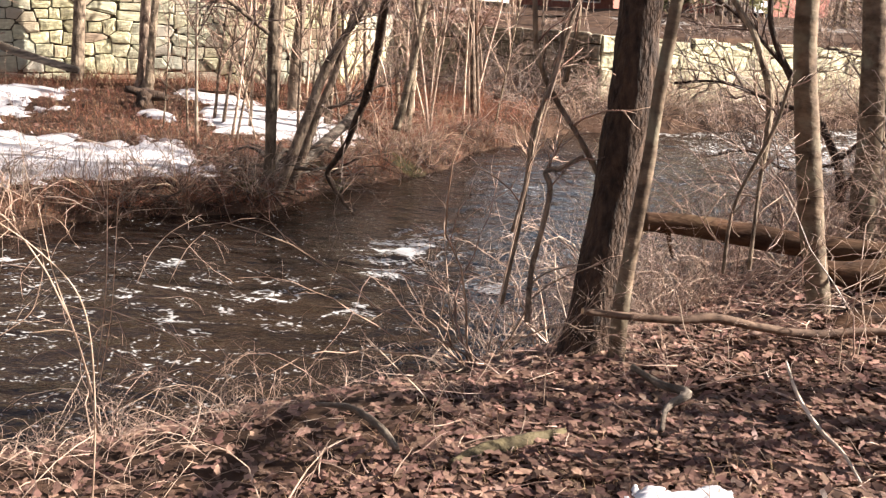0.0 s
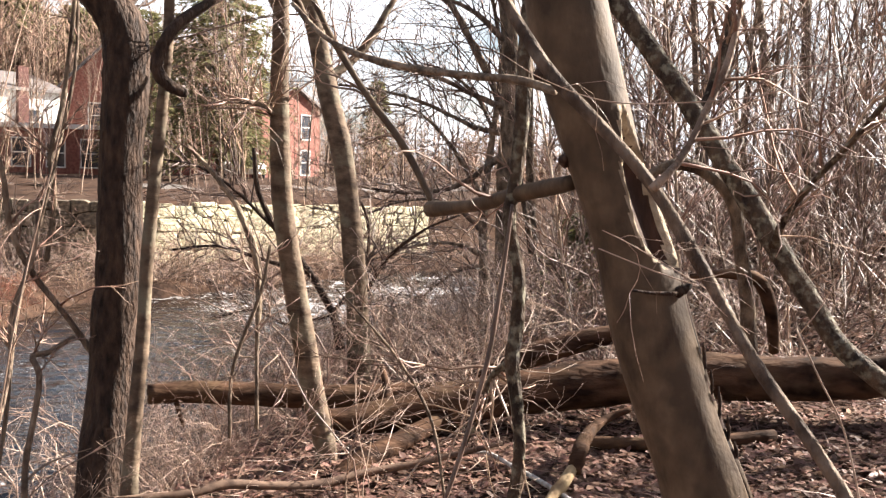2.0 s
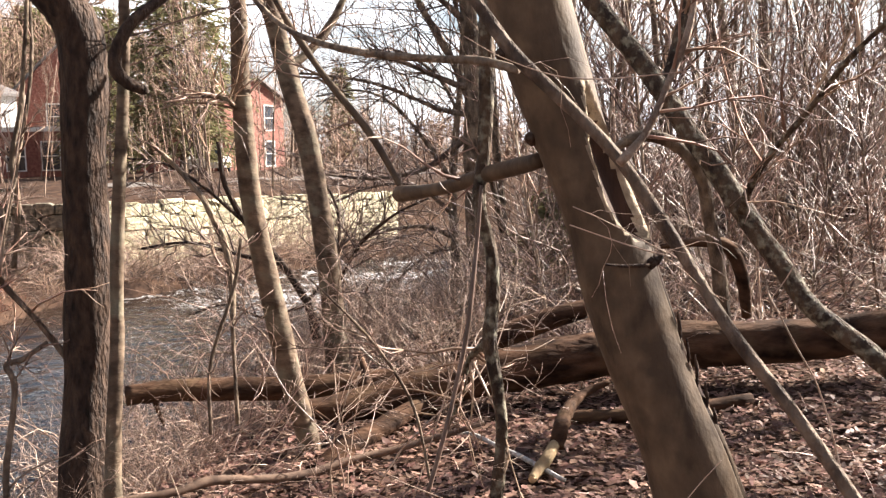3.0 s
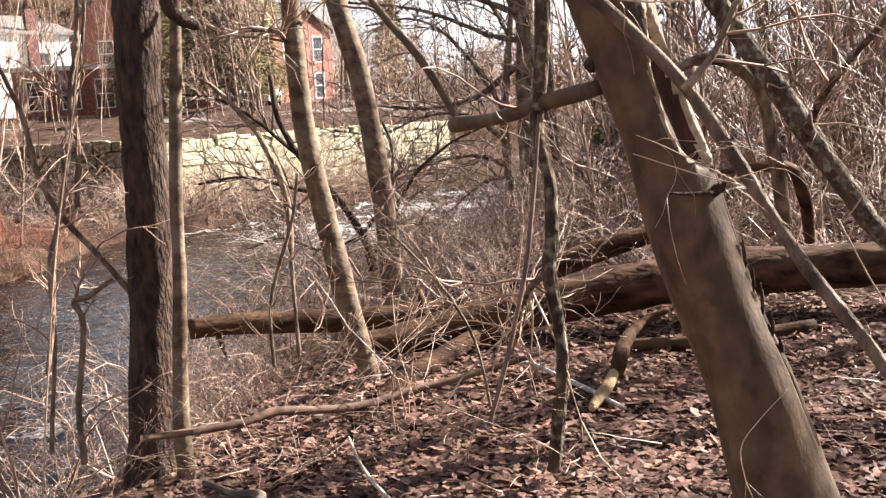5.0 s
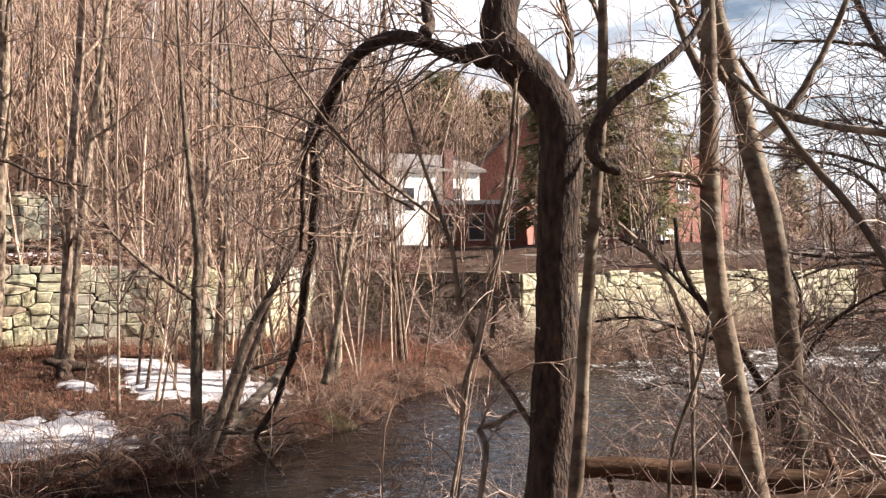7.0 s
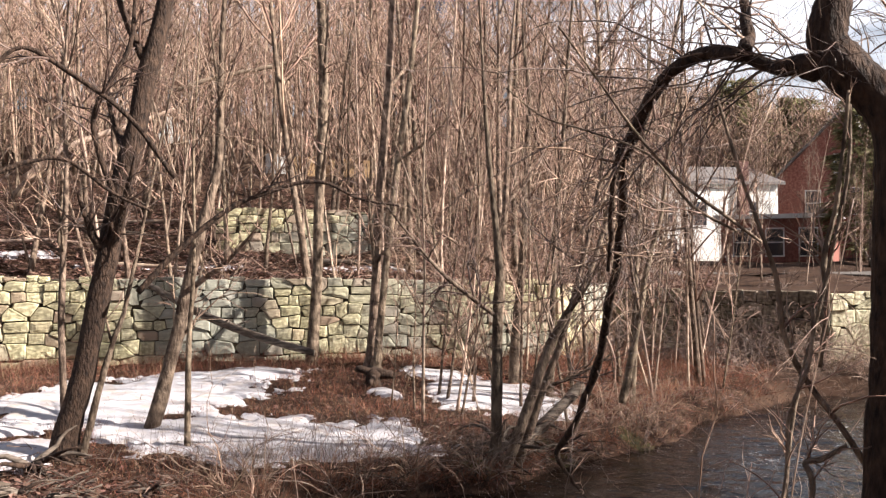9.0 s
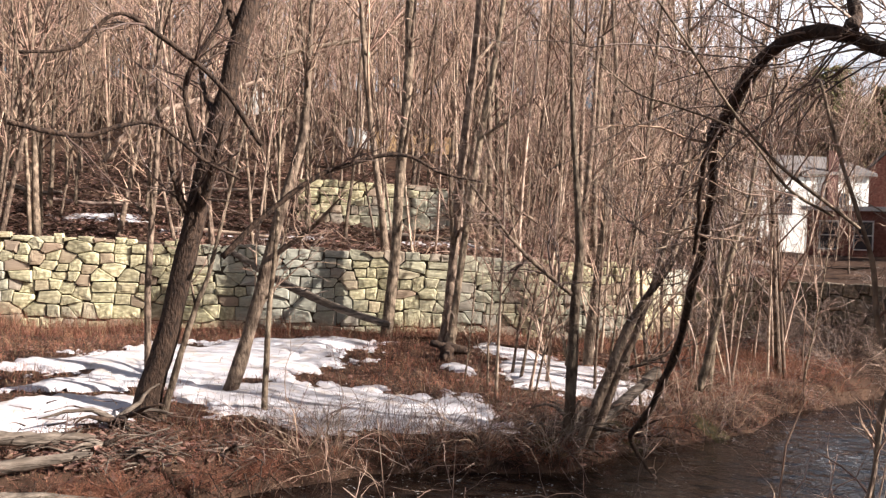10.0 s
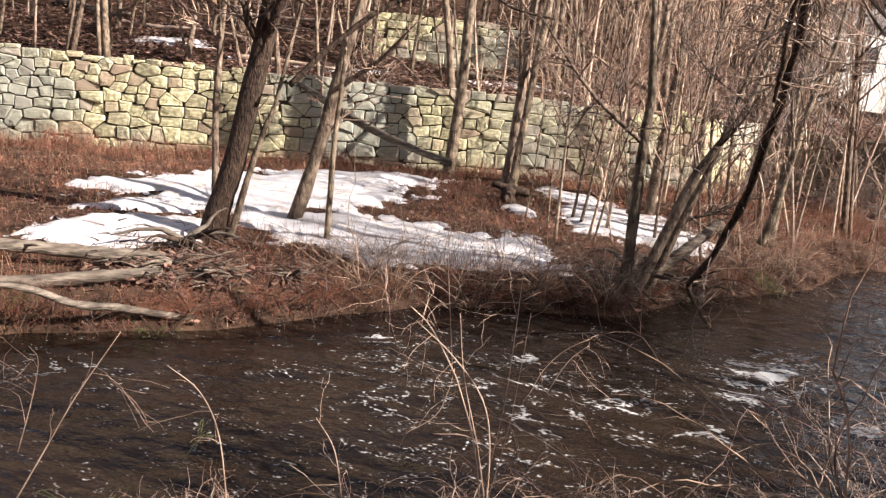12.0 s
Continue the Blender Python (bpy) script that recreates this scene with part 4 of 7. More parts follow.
MOSSY_TREE = [(3.63, 3.87, 1.39, 0.054), (3.47, 4.08, 1.62, 0.050), (3.29, 4.30, 1.83, 0.052), (3.21, 4.43, 2.02, 0.055), (3.09, 4.58, 2.27, 0.059), (2.93, 4.75, 2.62, 0.060), (2.81, 4.88, 2.89, 0.058), (2.69, 5.01, 3.14, 0.059), (2.56, 5.13, 3.36, 0.059), (2.42, 5.24, 3.60, 0.060), (2.23, 5.37, 3.93, 0.055), (2.01, 5.49, 4.40, 0.046), (1.75, 5.62, 4.96, 0.034), (1.47, 5.74, 5.69, 0.017)]
shaped_tree("mossy_leaning_tree", "leaning tree with lichen-flecked rough bark", MOSSY_TREE,
            [[(2.84, 5.13, 3.01, 0.039), (2.94, 5.15, 3.17, 0.033), (3.04, 5.18, 3.44, 0.030), (3.08, 5.23, 3.67, 0.023)], [(3.03, 4.57, 2.33, 0.027), (3.00, 4.35, 2.56, 0.020), (3.07, 4.06, 2.83, 0.016), (3.09, 3.80, 3.05, 0.013), (3.10, 3.53, 3.21, 0.010)]], M_BARK_MOSS, M_TWIG, 17, 12, 0.05, 12, 0.8)
VINE_STEM = [(1.33, 3.71, 1.06, 0.028), (1.36, 3.71, 1.28, 0.028), (1.39, 3.72, 1.51, 0.028), (1.38, 3.74, 1.70, 0.028), (1.36, 3.76, 1.91, 0.030), (1.38, 3.77, 2.05, 0.030), (1.38, 3.79, 2.26, 0.028), (1.34, 3.82, 2.47, 0.028), (1.37, 3.83, 2.70, 0.030), (1.39, 3.83, 2.96, 0.033), (1.40, 3.85, 3.17, 0.033), (1.41, 3.86, 3.40, 0.030), (1.43, 3.87, 3.76, 0.023), (1.45, 3.88, 4.25, 0.011)]
shaped_tree("crooked_sapling", "thin crooked sapling with flaking bark", VINE_STEM, [[(1.38, 3.85, 1.89, 0.017), (1.32, 3.96, 1.78, 0.014), (1.31, 4.05, 1.61, 0.011), (1.26, 4.14, 1.43, 0.008)]], M_BARK_MOSS, M_TWIG, 18, 9, 0.06)
THIN_STEM = [(1.03, 3.59, 1.34, 0.010), (1.09, 3.60, 1.51, 0.010), (1.16, 3.62, 1.73, 0.010), (1.22, 3.64, 1.95, 0.010), (1.26, 3.66, 2.17, 0.010), (1.29, 3.69, 2.32, 0.009), (1.32, 3.71, 2.55, 0.007)]
shaped_tree("thin_sapling", "thin reddish sapling stem", THIN_STEM, [], M_TWIG_DARK, M_TWIG, 19, 6, 0.03)
BACK_TREE = [(3.69, 11.51, 0.93, 0.136), (3.65, 11.52, 1.71, 0.118), (3.65, 11.52, 2.49, 0.113), (3.66, 11.51, 3.39, 0.108), (3.63, 11.52, 4.29, 0.104), (3.53, 11.55, 5.19, 0.095), (3.45, 11.58, 6.09, 0.081)]
BACK_LIMBS = []
BACK_LIMBS.append([(3.64, 11.52, 3.26, 0.058), (3.39, 11.73, 3.94, 0.051), (3.12, 11.93, 4.50, 0.044), (2.85, 12.13, 5.08, 0.037), (2.69, 12.29, 5.67, 0.029)])
BACK_LIMBS.append([(3.65, 11.52, 3.45, 0.050), (3.26, 11.50, 3.56, 0.035), (2.76, 11.51, 3.77, 0.027), (2.12, 11.51, 3.88, 0.020), (1.48, 11.48, 4.06, 0.012)])
BACK_LIMBS.append([(3.64, 11.52, 3.13, 0.043), (3.20, 11.52, 3.21, 0.031), (2.64, 11.53, 3.45, 0.023), (2.06, 11.52, 3.59, 0.017), (1.41, 11.49, 3.64, 0.012)])
BACK_LIMBS.append([(3.66, 11.52, 2.94, 0.046), (3.11, 11.67, 2.50, 0.035), (2.50, 11.82, 2.37, 0.024), (1.79, 11.94, 2.45, 0.016)])
BACK_LIMBS.append([(3.64, 11.52, 3.78, 0.046), (3.86, 11.61, 4.42, 0.039), (4.05, 11.70, 5.21, 0.031)])
BACK_LIMBS.append([(3.63, 11.52, 4.23, 0.043), (3.09, 11.54, 4.63, 0.029), (2.40, 11.57, 4.79, 0.020), (1.69, 11.55, 4.84, 0.012)])
BACK_LIMBS.append([(3.59, 11.54, 4.68, 0.038), (3.32, 11.93, 5.15, 0.032), (3.16, 12.28, 5.78, 0.025)])
shaped_tree("multi_stemmed_tree", "multi-stemmed bare tree with long drooping branches", BACK_TREE,
            BACK_LIMBS, M_BARK, M_TWIG_DARK, 20, 12, 0.04, 24, 1.7, twig_thin=0.0035)
CROSS_TREE = [(1.32, 9.11, 0.94, 0.049), (1.25, 9.12, 1.27, 0.040), (1.03, 9.15, 1.66, 0.037), (0.73, 9.17, 2.04, 0.034), (0.54, 9.18, 2.42, 0.026), (0.49, 9.18, 2.83, 0.021)]
shaped_tree("drooping_tree", "dark low tree with long crossing boughs over the stream", CROSS_TREE,
            [[(1.32, 9.11, 1.05, 0.030), (1.53, 8.98, 1.48, 0.024), (1.74, 8.85, 1.86, 0.018), (2.03, 8.69, 2.12, 0.013), (2.31, 8.52, 2.27, 0.010)], [(1.03, 9.15, 1.66, 0.021), (0.62, 9.31, 1.77, 0.019), (0.16, 9.45, 1.89, 0.013), (-0.25, 9.58, 1.84, 0.011)],
             [(0.73, 9.17, 2.04, 0.021), (0.34, 9.12, 2.42, 0.015), (0.00, 9.05, 2.64, 0.013), (-0.33, 8.97, 2.70, 0.007)], [(1.22, 9.13, 1.27, 0.021), (1.51, 9.16, 1.63, 0.016), (1.59, 9.23, 2.11, 0.016), (1.41, 9.33, 2.55, 0.011), (1.22, 9.43, 2.98, 0.008)],
             [(1.25, 9.12, 1.27, 0.019), (0.85, 9.19, 1.17, 0.016), (0.50, 9.25, 1.30, 0.011), (0.13, 9.29, 1.21, 0.008)]], M_BARK_DARK, M_TWIG_DARK, 61, 8, 0.07, 26, 1.2, twig_thin=0.003)
FAR_BOUGHS = [(3.82, 12.98, 0.85, 0.079), (3.80, 12.99, 1.49, 0.067), (3.77, 13.00, 2.12, 0.059), (3.83, 12.98, 2.82, 0.051), (3.92, 12.95, 3.67, 0.039), (3.97, 12.94, 4.58, 0.027)]
shaped_tree("drooping_tree", "dark tree with long arching boughs beside the stream", FAR_BOUGHS,
            [[(3.79, 12.99, 2.20, 0.039), (3.45, 12.95, 2.75, 0.031), (2.99, 12.93, 3.30, 0.023), (2.52, 12.90, 3.52, 0.015), (1.91, 12.87, 3.45, 0.011)], [(3.79, 12.99, 1.80, 0.035), (3.30, 13.04, 2.21, 0.027), (2.67, 13.10, 2.23, 0.019), (2.05, 13.13, 2.02, 0.015), (1.44, 13.13, 2.12, 0.011)],
             [(3.80, 12.99, 1.49, 0.036), (3.35, 13.00, 1.66, 0.027), (2.80, 13.02, 1.61, 0.019), (2.17, 13.03, 1.41, 0.012)], [(3.89, 12.96, 3.21, 0.027), (3.61, 13.14, 3.76, 0.023), (3.11, 13.37, 4.09, 0.016), (2.51, 13.59, 4.12, 0.012)],
             [(3.80, 12.99, 1.33, 0.032), (3.40, 12.92, 1.28, 0.023), (2.90, 12.87, 0.92, 0.015), (2.48, 12.78, 0.57, 0.011)]], M_BARK, M_TWIG_DARK, 62, 8, 0.06, 26, 1.6, twig_thin=0.0035)

# bank shrub stems in front of the dark tree
SHRUB_STEMS = []
SHRUB_STEMS.append([(-0.38, 5.4, 1.45, 0.016), (-0.477, 5.423, 1.635, 0.0161), (-0.614, 5.377, 1.864, 0.0161), (-0.763, 5.331, 2.082, 0.0161), (-0.855, 5.274, 2.322, 0.0143), (-0.889, 5.24, 2.62, 0.0134), (-0.958, 5.194, 2.86, 0.0107), (-1.049, 5.137, 3.169, 0.0098), (-1.141, 5.091, 3.524, 0.0071)])
SHRUB_STEMS.append([(-0.923, 5.022, 2.792, 0.0089), (-1.072, 4.942, 2.918, 0.0089), (-1.278, 4.839, 3.101, 0.008), (-1.461, 4.736, 3.33, 0.008), (-1.622, 4.633, 3.593, 0.0063), (-1.793, 4.518, 3.868, 0.0054)])
SHRUB_STEMS.append([(-1.038, 4.999, 2.849, 0.0071), (-1.255, 4.965, 2.986, 0.0071), (-1.461, 4.931, 3.25, 0.0054), (-1.771, 4.85, 3.387, 0.0054), (-1.988, 4.793, 3.467, 0.0045), (-2.171, 4.736, 3.627, 0.0036)])
SHRUB_STEMS.append([(-0.68, 5.22, 2.16, 0.0133), (-0.64, 5.2, 2.46, 0.0133), (-0.65, 5.18, 2.7, 0.0133), (-0.59, 5.17, 2.97, 0.0117), (-0.55, 5.15, 3.27, 0.0101), (-0.52, 5.14, 3.53, 0.0094)])
SHRUB_STEMS.append([(-0.85, 4.89, 1.39, 0.0109), (-0.8, 4.92, 1.67, 0.0109), (-0.79, 4.95, 1.95, 0.0101), (-0.7, 4.99, 2.21, 0.0101), (-0.68, 5.01, 2.47, 0.0094)])
SHRUB_STEMS.append([(-0.78, 5.16, 0.81, 0.0164), (-0.78, 5.2, 1.11, 0.0164), (-0.72, 5.25, 1.53, 0.0156), (-0.76, 5.29, 1.65, 0.0164), (-0.69, 5.34, 1.67, 0.0156), (-0.57, 5.4, 1.74, 0.0125)])
SHRUB_STEMS.append([(-0.89, 4.94, 0.97, 0.0109), (-0.83, 4.98, 1.43, 0.0109), (-0.78, 5.03, 1.94, 0.0101), (-0.69, 5.08, 2.34, 0.0101), (-0.61, 5.12, 2.71, 0.0101), (-0.53, 5.16, 3.13, 0.0094), (-0.52, 5.2, 3.47, 0.0078)])
SHRUB_STEMS.append([(0.4, 5.63, 1.14, 0.0133), (0.4, 5.71, 1.6, 0.0117), (0.4, 5.79, 2.07, 0.0211), (0.29, 5.88, 2.41, 0.0187), (0.14, 5.96, 2.62, 0.0156), (-0.01, 6.04, 2.78, 0.0109)])
SHRUB_STEMS.append([(0.24, 5.04, 1.26, 0.0094), (0.25, 5.0, 1.63, 0.0094), (0.38, 4.97, 2.01, 0.0094), (0.43, 4.93, 2.28, 0.0078)])
SHRUB_STEMS.append([(1.08, 3.71, 1.33, 0.0062), (1.02, 3.73, 1.66, 0.0062), (0.9, 3.76, 1.89, 0.0055), (0.78, 3.78, 2.04, 0.0047), (0.63, 3.8, 2.2, 0.0031)])
for i, nodes in enumerate(SHRUB_STEMS):
    shaped_tree("slender_shrub", "slender bare shrub stem leaning over the water" if i < 5 else "thin crooked shrub stem on the bank", nodes, [nodes], M_BARK, M_TWIG, 21 + i, 7, 0.03,
                7, 0.45, "shrub stems on the bank", 0.003)


# ---- fallen wood ----
def fallen(name, label, category, nodes, material, seed, sides=12, rough=0.06, stubs=0, cut=False):
    rng = random.Random(seed)
    ob = thing(name, label, category, at=nodes[0][:3])
    inv = Matrix.Translation(-Vector(nodes[0][:3]))
    pts, rad = spline(nodes, 6)
    pts = [inv @ p for p in pts]
    g = Geo()
    g.tube(pts, rad, sides, rough, rng)
    part("trunk", g, material, ob)
    for _ in range(stubs):
        i = rng.randint(1, len(pts) - 2)
        s = Geo()
        s.tube(wander(pts[i], fan(pts[i + 1] - pts[i], 60, rng), rad[i] * rng.uniform(2.5, 5), 3, 0.15, rng), taper(rad[i] * 0.35, rad[i] * 0.15, 3), 6)
        part("broken_branch", s, material, ob)
    if cut:
        c = Geo()
        d = (pts[0] - pts[1]).normalized()
        c.tube([pts[0] - d * 0.005, pts[0] + d * 0.006], [rad[0] * 0.97, rad[0] * 0.9], sides)
        part("cut_end", c, M_CUT, ob, "pale sawn end")
    return ob


fallen("fallen_log", "thick dark rotting log lying across the bank", "log",
       [(0.82, 6.05, 1.09, 0.047), (1.07, 6.12, 1.05, 0.095), (1.38, 6.17, 1.07, 0.124), (1.84, 6.16, 1.14, 0.141), (2.34, 6.18, 1.20, 0.155), (2.83, 6.17, 1.24, 0.166), (3.29, 6.14, 1.29, 0.168), (3.88, 6.00, 1.28, 0.160), (4.44, 5.82, 1.31, 0.148), (4.97, 5.61, 1.39, 0.138)], M_LOG, 31, 16, 0.07, 3)
fallen("fallen_log", "brown fallen trunk reaching out over the stream", "log",
       [(-0.27, 6.57, 1.14, 0.063), (0.00, 6.62, 1.14, 0.076), (0.38, 6.65, 1.11, 0.081), (0.76, 6.66, 1.08, 0.082), (1.16, 6.68, 1.07, 0.080), (1.64, 6.66, 1.08, 0.077), (2.17, 6.59, 1.12, 0.074)], M_LOG, 32, 14, 0.05, 2)
fallen("fallen_branch", "dark branch propped under a log", "branch",
       [(0.74, 5.46, 0.72, 0.092), (0.98, 5.63, 0.88, 0.078), (1.23, 5.79, 0.96, 0.067), (1.57, 6.02, 1.03, 0.063), (1.98, 6.23, 1.06, 0.054)], M_LOG, 33, 10, 0.05)
fallen("fallen_branch", "upper limb of a fallen tree", "branch",
       [(1.99, 6.54, 1.19, 0.061), (2.30, 6.55, 1.33, 0.082), (2.64, 6.53, 1.44, 0.082), (2.98, 6.50, 1.52, 0.070), (3.36, 6.44, 1.57, 0.054)], M_LOG, 34, 10, 0.05, 2)
fallen("cut_pole", "long smooth brown pole with a pale sawn end over leaves", "pole",
       [(-0.44, 4.85, 1.02, 0.018), (-0.20, 4.95, 0.99, 0.020), (0.06, 5.03, 0.98, 0.022), (0.23, 5.11, 0.99, 0.027), (0.48, 5.17, 0.95, 0.023), (0.74, 5.25, 0.92, 0.027), (1.00, 5.32, 0.95, 0.024), (1.34, 5.35, 0.99, 0.020), (1.81, 5.33, 1.09, 0.015)], M_POLE, 35, 10, 0.06, 0, True)
fallen("birch_branch", "white-barked birch branch on dead leaves", "branch",
       [(1.62, 5.42, 1.02, 0.007), (1.76, 5.42, 1.00, 0.012), (1.83, 5.15, 1.00, 0.013), (1.89, 4.85, 1.01, 0.014), (1.96, 4.46, 1.01, 0.012)], M_BIRCH, 36, 7, 0.04)
fallen("sawn_log", "short peeled log with bright bare wood on leaves", "log",
       [(1.82, 4.55, 1.00, 0.022), (1.88, 4.62, 1.02, 0.030), (1.95, 4.70, 1.04, 0.034), (2.07, 4.85, 1.08, 0.030)], M_PEELED, 37, 10, 0.10, 0, True)
fallen("fallen_branch", "dark stub of a branch bent under a log", "branch",
       [(2.07, 4.84, 1.06, 0.040), (2.12, 4.90, 1.14, 0.046), (2.24, 5.12, 1.16, 0.043), (2.44, 5.36, 1.19, 0.028), (2.63, 5.37, 1.26, 0.017)], M_LOG, 137, 10, 0.08)
fallen("fallen_branch", "dark branch half buried in leaves", "branch",
       [(2.45, 5.64, 0.98, 0.047), (2.76, 5.48, 1.00, 0.046), (3.12, 5.41, 1.02, 0.043), (3.66, 5.44, 1.04, 0.040)], M_LOG, 38, 8, 0.06)
fallen("fallen_branch", "bent broken branch beside the split trunk", "branch",
       [(3.18, 5.75, 2.03, 0.015), (3.46, 5.73, 2.05, 0.034), (3.68, 5.75, 2.00, 0.046), (3.82, 5.81, 1.79, 0.046), (3.92, 5.90, 1.49, 0.036)], M_LOG, 39, 9, 0.05)
fallen("fallen_branch", "curved branch above the leaning trees", "branch",
       [(2.48, 5.09, 2.66, 0.016), (2.71, 5.05, 2.75, 0.035), (2.91, 5.02, 2.68, 0.039), (3.05, 5.02, 2.52, 0.039), (3.12, 5.05, 2.28, 0.040), (3.20, 5.08, 1.98, 0.044), (3.26, 5.12, 1.66, 0.051)], M_BARK, 40, 9, 0.05)
fallen("cut_bough", "thin bough with a blunt broken end", "branch", CUT_BOUGH[::-1], M_BARK, 41, 8, 0.04, 3)
fallen("fallen_branch", "mossy forked stick on dead leaves", "branch", [(-0.71, 3.20, 0.90, 0.021), (-0.62, 3.37, 0.89, 0.035), (-0.48, 3.49, 0.90, 0.034), (-0.35, 3.63, 0.90, 0.018)], M_MOSS, 42, 8, 0.08)
fallen("fallen_branch", "forked broken stick on dead leaves", "branch", [(-0.15, 4.69, 0.81, 0.017), (0.00, 4.39, 0.86, 0.019), (0.12, 4.23, 0.90, 0.023), (0.04, 3.99, 0.92, 0.015), (0.03, 3.69, 0.95, 0.010)], M_DRIFT, 43, 7, 0.06)
fallen("fallen_branch", "arched bare stick on the near bank", "branch", [(-1.47, 3.74, 0.79, 0.010), (-1.27, 3.62, 0.86, 0.015), (-1.06, 3.35, 0.94, 0.016), (-0.95, 3.24, 0.92, 0.015), (-0.94, 3.25, 0.88, 0.013)], M_DRIFT, 44, 7, 0.06)
fallen("fallen_branch", "forked twig lying on dead leaves", "branch", [(0.58, 4.78, 0.92, 0.006), (0.59, 4.28, 0.95, 0.009), (0.64, 3.86, 0.98, 0.009), (0.70, 3.65, 0.99, 0.007), (0.73, 3.40, 1.00, 0.005)], M_TWIG_PALE, 45, 6, 0.05)


def grounded(nodes):
    """Nodes (x, y, radius) of a log that lies on the ground."""
    return [(x, y, ground_z(x, y) + r * 0.7, r) for x, y, r in nodes]


FAR_LOGS = []
FAR_LOGS.append(([(-9.61, 5.08, 0.58, 0.057), (-9.24, 5.72, 0.50, 0.071), (-8.93, 6.18, 0.45, 0.072), (-8.64, 6.57, 0.43, 0.061), (-8.54, 6.70, 0.43, 0.025)], "weathered grey log on the far bank"))
FAR_LOGS.append(([(-8.83, 4.65, 0.37, 0.058), (-8.53, 5.15, 0.36, 0.065), (-8.25, 5.57, 0.40, 0.066), (-7.96, 5.98, 0.45, 0.045), (-7.85, 6.12, 0.47, 0.017)], "bleached log lying at the water's edge"))
FAR_LOGS.append(([(-7.90, 4.24, 0.62, 0.024), (-7.82, 4.71, 0.48, 0.032), (-7.78, 5.07, 0.31, 0.036), (-7.65, 5.52, 0.22, 0.037), (-7.45, 6.03, 0.09, 0.033), (-7.27, 6.48, 0.00, 0.017)], "curved bleached branch trailing into the water"))
FAR_LOGS.append((grounded([(-10.35, 15.10, 0.035), (-9.95, 15.40, 0.045), (-9.45, 15.75, 0.040)]), "dark thin log at the foot of the wall"))
FAR_LOGS.append((grounded([(-8.75, 15.80, 0.030), (-8.00, 15.95, 0.055), (-7.20, 16.05, 0.050), (-6.60, 15.95, 0.030)]), "dark log lying between weeds"))
FAR_LOGS.append((grounded([(-6.45, 15.55, 0.060), (-5.75, 15.25, 0.080), (-5.15, 14.80, 0.075), (-4.70, 14.30, 0.045)]), "dark log lying beside snow"))
FAR_LOGS.append(([(-13.45, 13.60, 2.21, 0.054), (-12.47, 13.83, 1.70, 0.074), (-11.32, 14.14, 1.24, 0.073), (-10.17, 14.37, 0.94, 0.061)], "grey dead trunk leaning against the stone wall"))
FAR_LOGS.append(([(-4.48, 12.47, 0.91, 0.075), (-4.64, 12.06, 0.66, 0.074), (-4.76, 11.66, 0.46, 0.079), (-4.87, 11.26, 0.27, 0.071)], "grey driftwood trunk on the bank"))
for i, (nodes, label) in enumerate(FAR_LOGS):
    fallen("fallen_log", label, "log", nodes, M_DRIFT if i in (0, 1, 2, 6, 7) else M_LOG, 50 + i, 11, 0.15, 2)

def root_mass(x, y, size, seed, label):
    rng = random.Random(seed)
    ob = thing("root_mass", label, "roots", at=(x, y, ground_z(x, y)))
    for k in range(11):
        a = rng.uniform(0, 2 * math.pi)
        g = Geo()
        g.tube(wander((0, 0, 0.12 * size), (math.cos(a), math.sin(a), rng.uniform(-0.2, 0.7)), size * rng.uniform(0.4, 1.0), 6, 0.3, rng, 0.14), taper(0.045 * size, 0.010 * size, 6), 7, 0.2, rng)
        part("root", g, M_BARK_DARK if (k + seed) % 2 else M_DRIFT, ob)
    sticks = Geo()
    for _ in range(60):
        a, d = rng.uniform(0, 2 * math.pi), size * 1.1 * rng.random() ** 0.6
        p = Vector((d * math.cos(a), d * math.sin(a), rng.uniform(0.0, 0.28) * size))
        b = rng.uniform(0, 2 * math.pi)
        sticks.tube(wander(p, (math.cos(b), math.sin(b), rng.uniform(-0.35, 0.6)), rng.uniform(0.15, 0.6) * size, 3, 0.14, rng, 0.05), taper(rng.uniform(0.004, 0.013), 0.002, 3), 4)
    tagged(part("debris", sticks, M_TWIG_DARK if seed % 2 else M_DRIFT, ob), kind="stuff")
    return ob


root_mass(-8.95, 7.3, 0.9, 1, "gnarled exposed roots at the foot of a leaning tree")
root_mass(-8.3, 6.6, 0.75, 6, "pale splintered roots and sticks above the water")
root_mass(-7.9, 6.6, 0.6, 2, "tangle of broken roots and sticks above the water")
root_mass(-7.3, 7.4, 0.5, 3, "tangle of broken roots and sticks above the water")
root_mass(-4.95, 10.9, 0.9, 4, "exposed roots of leaning stems at the water's edge")
root_mass(-4.6, 11.6, 0.7, 5, "exposed roots of leaning stems at the water's edge")

# ---- far bank trees ----
FAR_TREES = []
FAR_TREES.append([(-9.29, 7.93, 0.20, 0.200), (-9.21, 8.02, 0.70, 0.154), (-9.06, 8.18, 1.49, 0.135), (-8.90, 8.36, 2.71, 0.129), (-8.72, 8.54, 3.94, 0.123), (-8.54, 8.71, 4.97, 0.116), (-8.38, 8.87, 5.88, 0.103), (-8.26, 8.98, 6.58, 0.083)])
FAR_TREES.append([(-9.47, 9.49, 0.00, 0.128), (-9.39, 9.56, 0.45, 0.105), (-9.21, 9.73, 1.35, 0.091), (-9.05, 9.88, 2.26, 0.083), (-8.92, 9.99, 3.02, 0.076), (-8.76, 10.14, 3.79, 0.061), (-8.71, 10.18, 4.55, 0.046)])
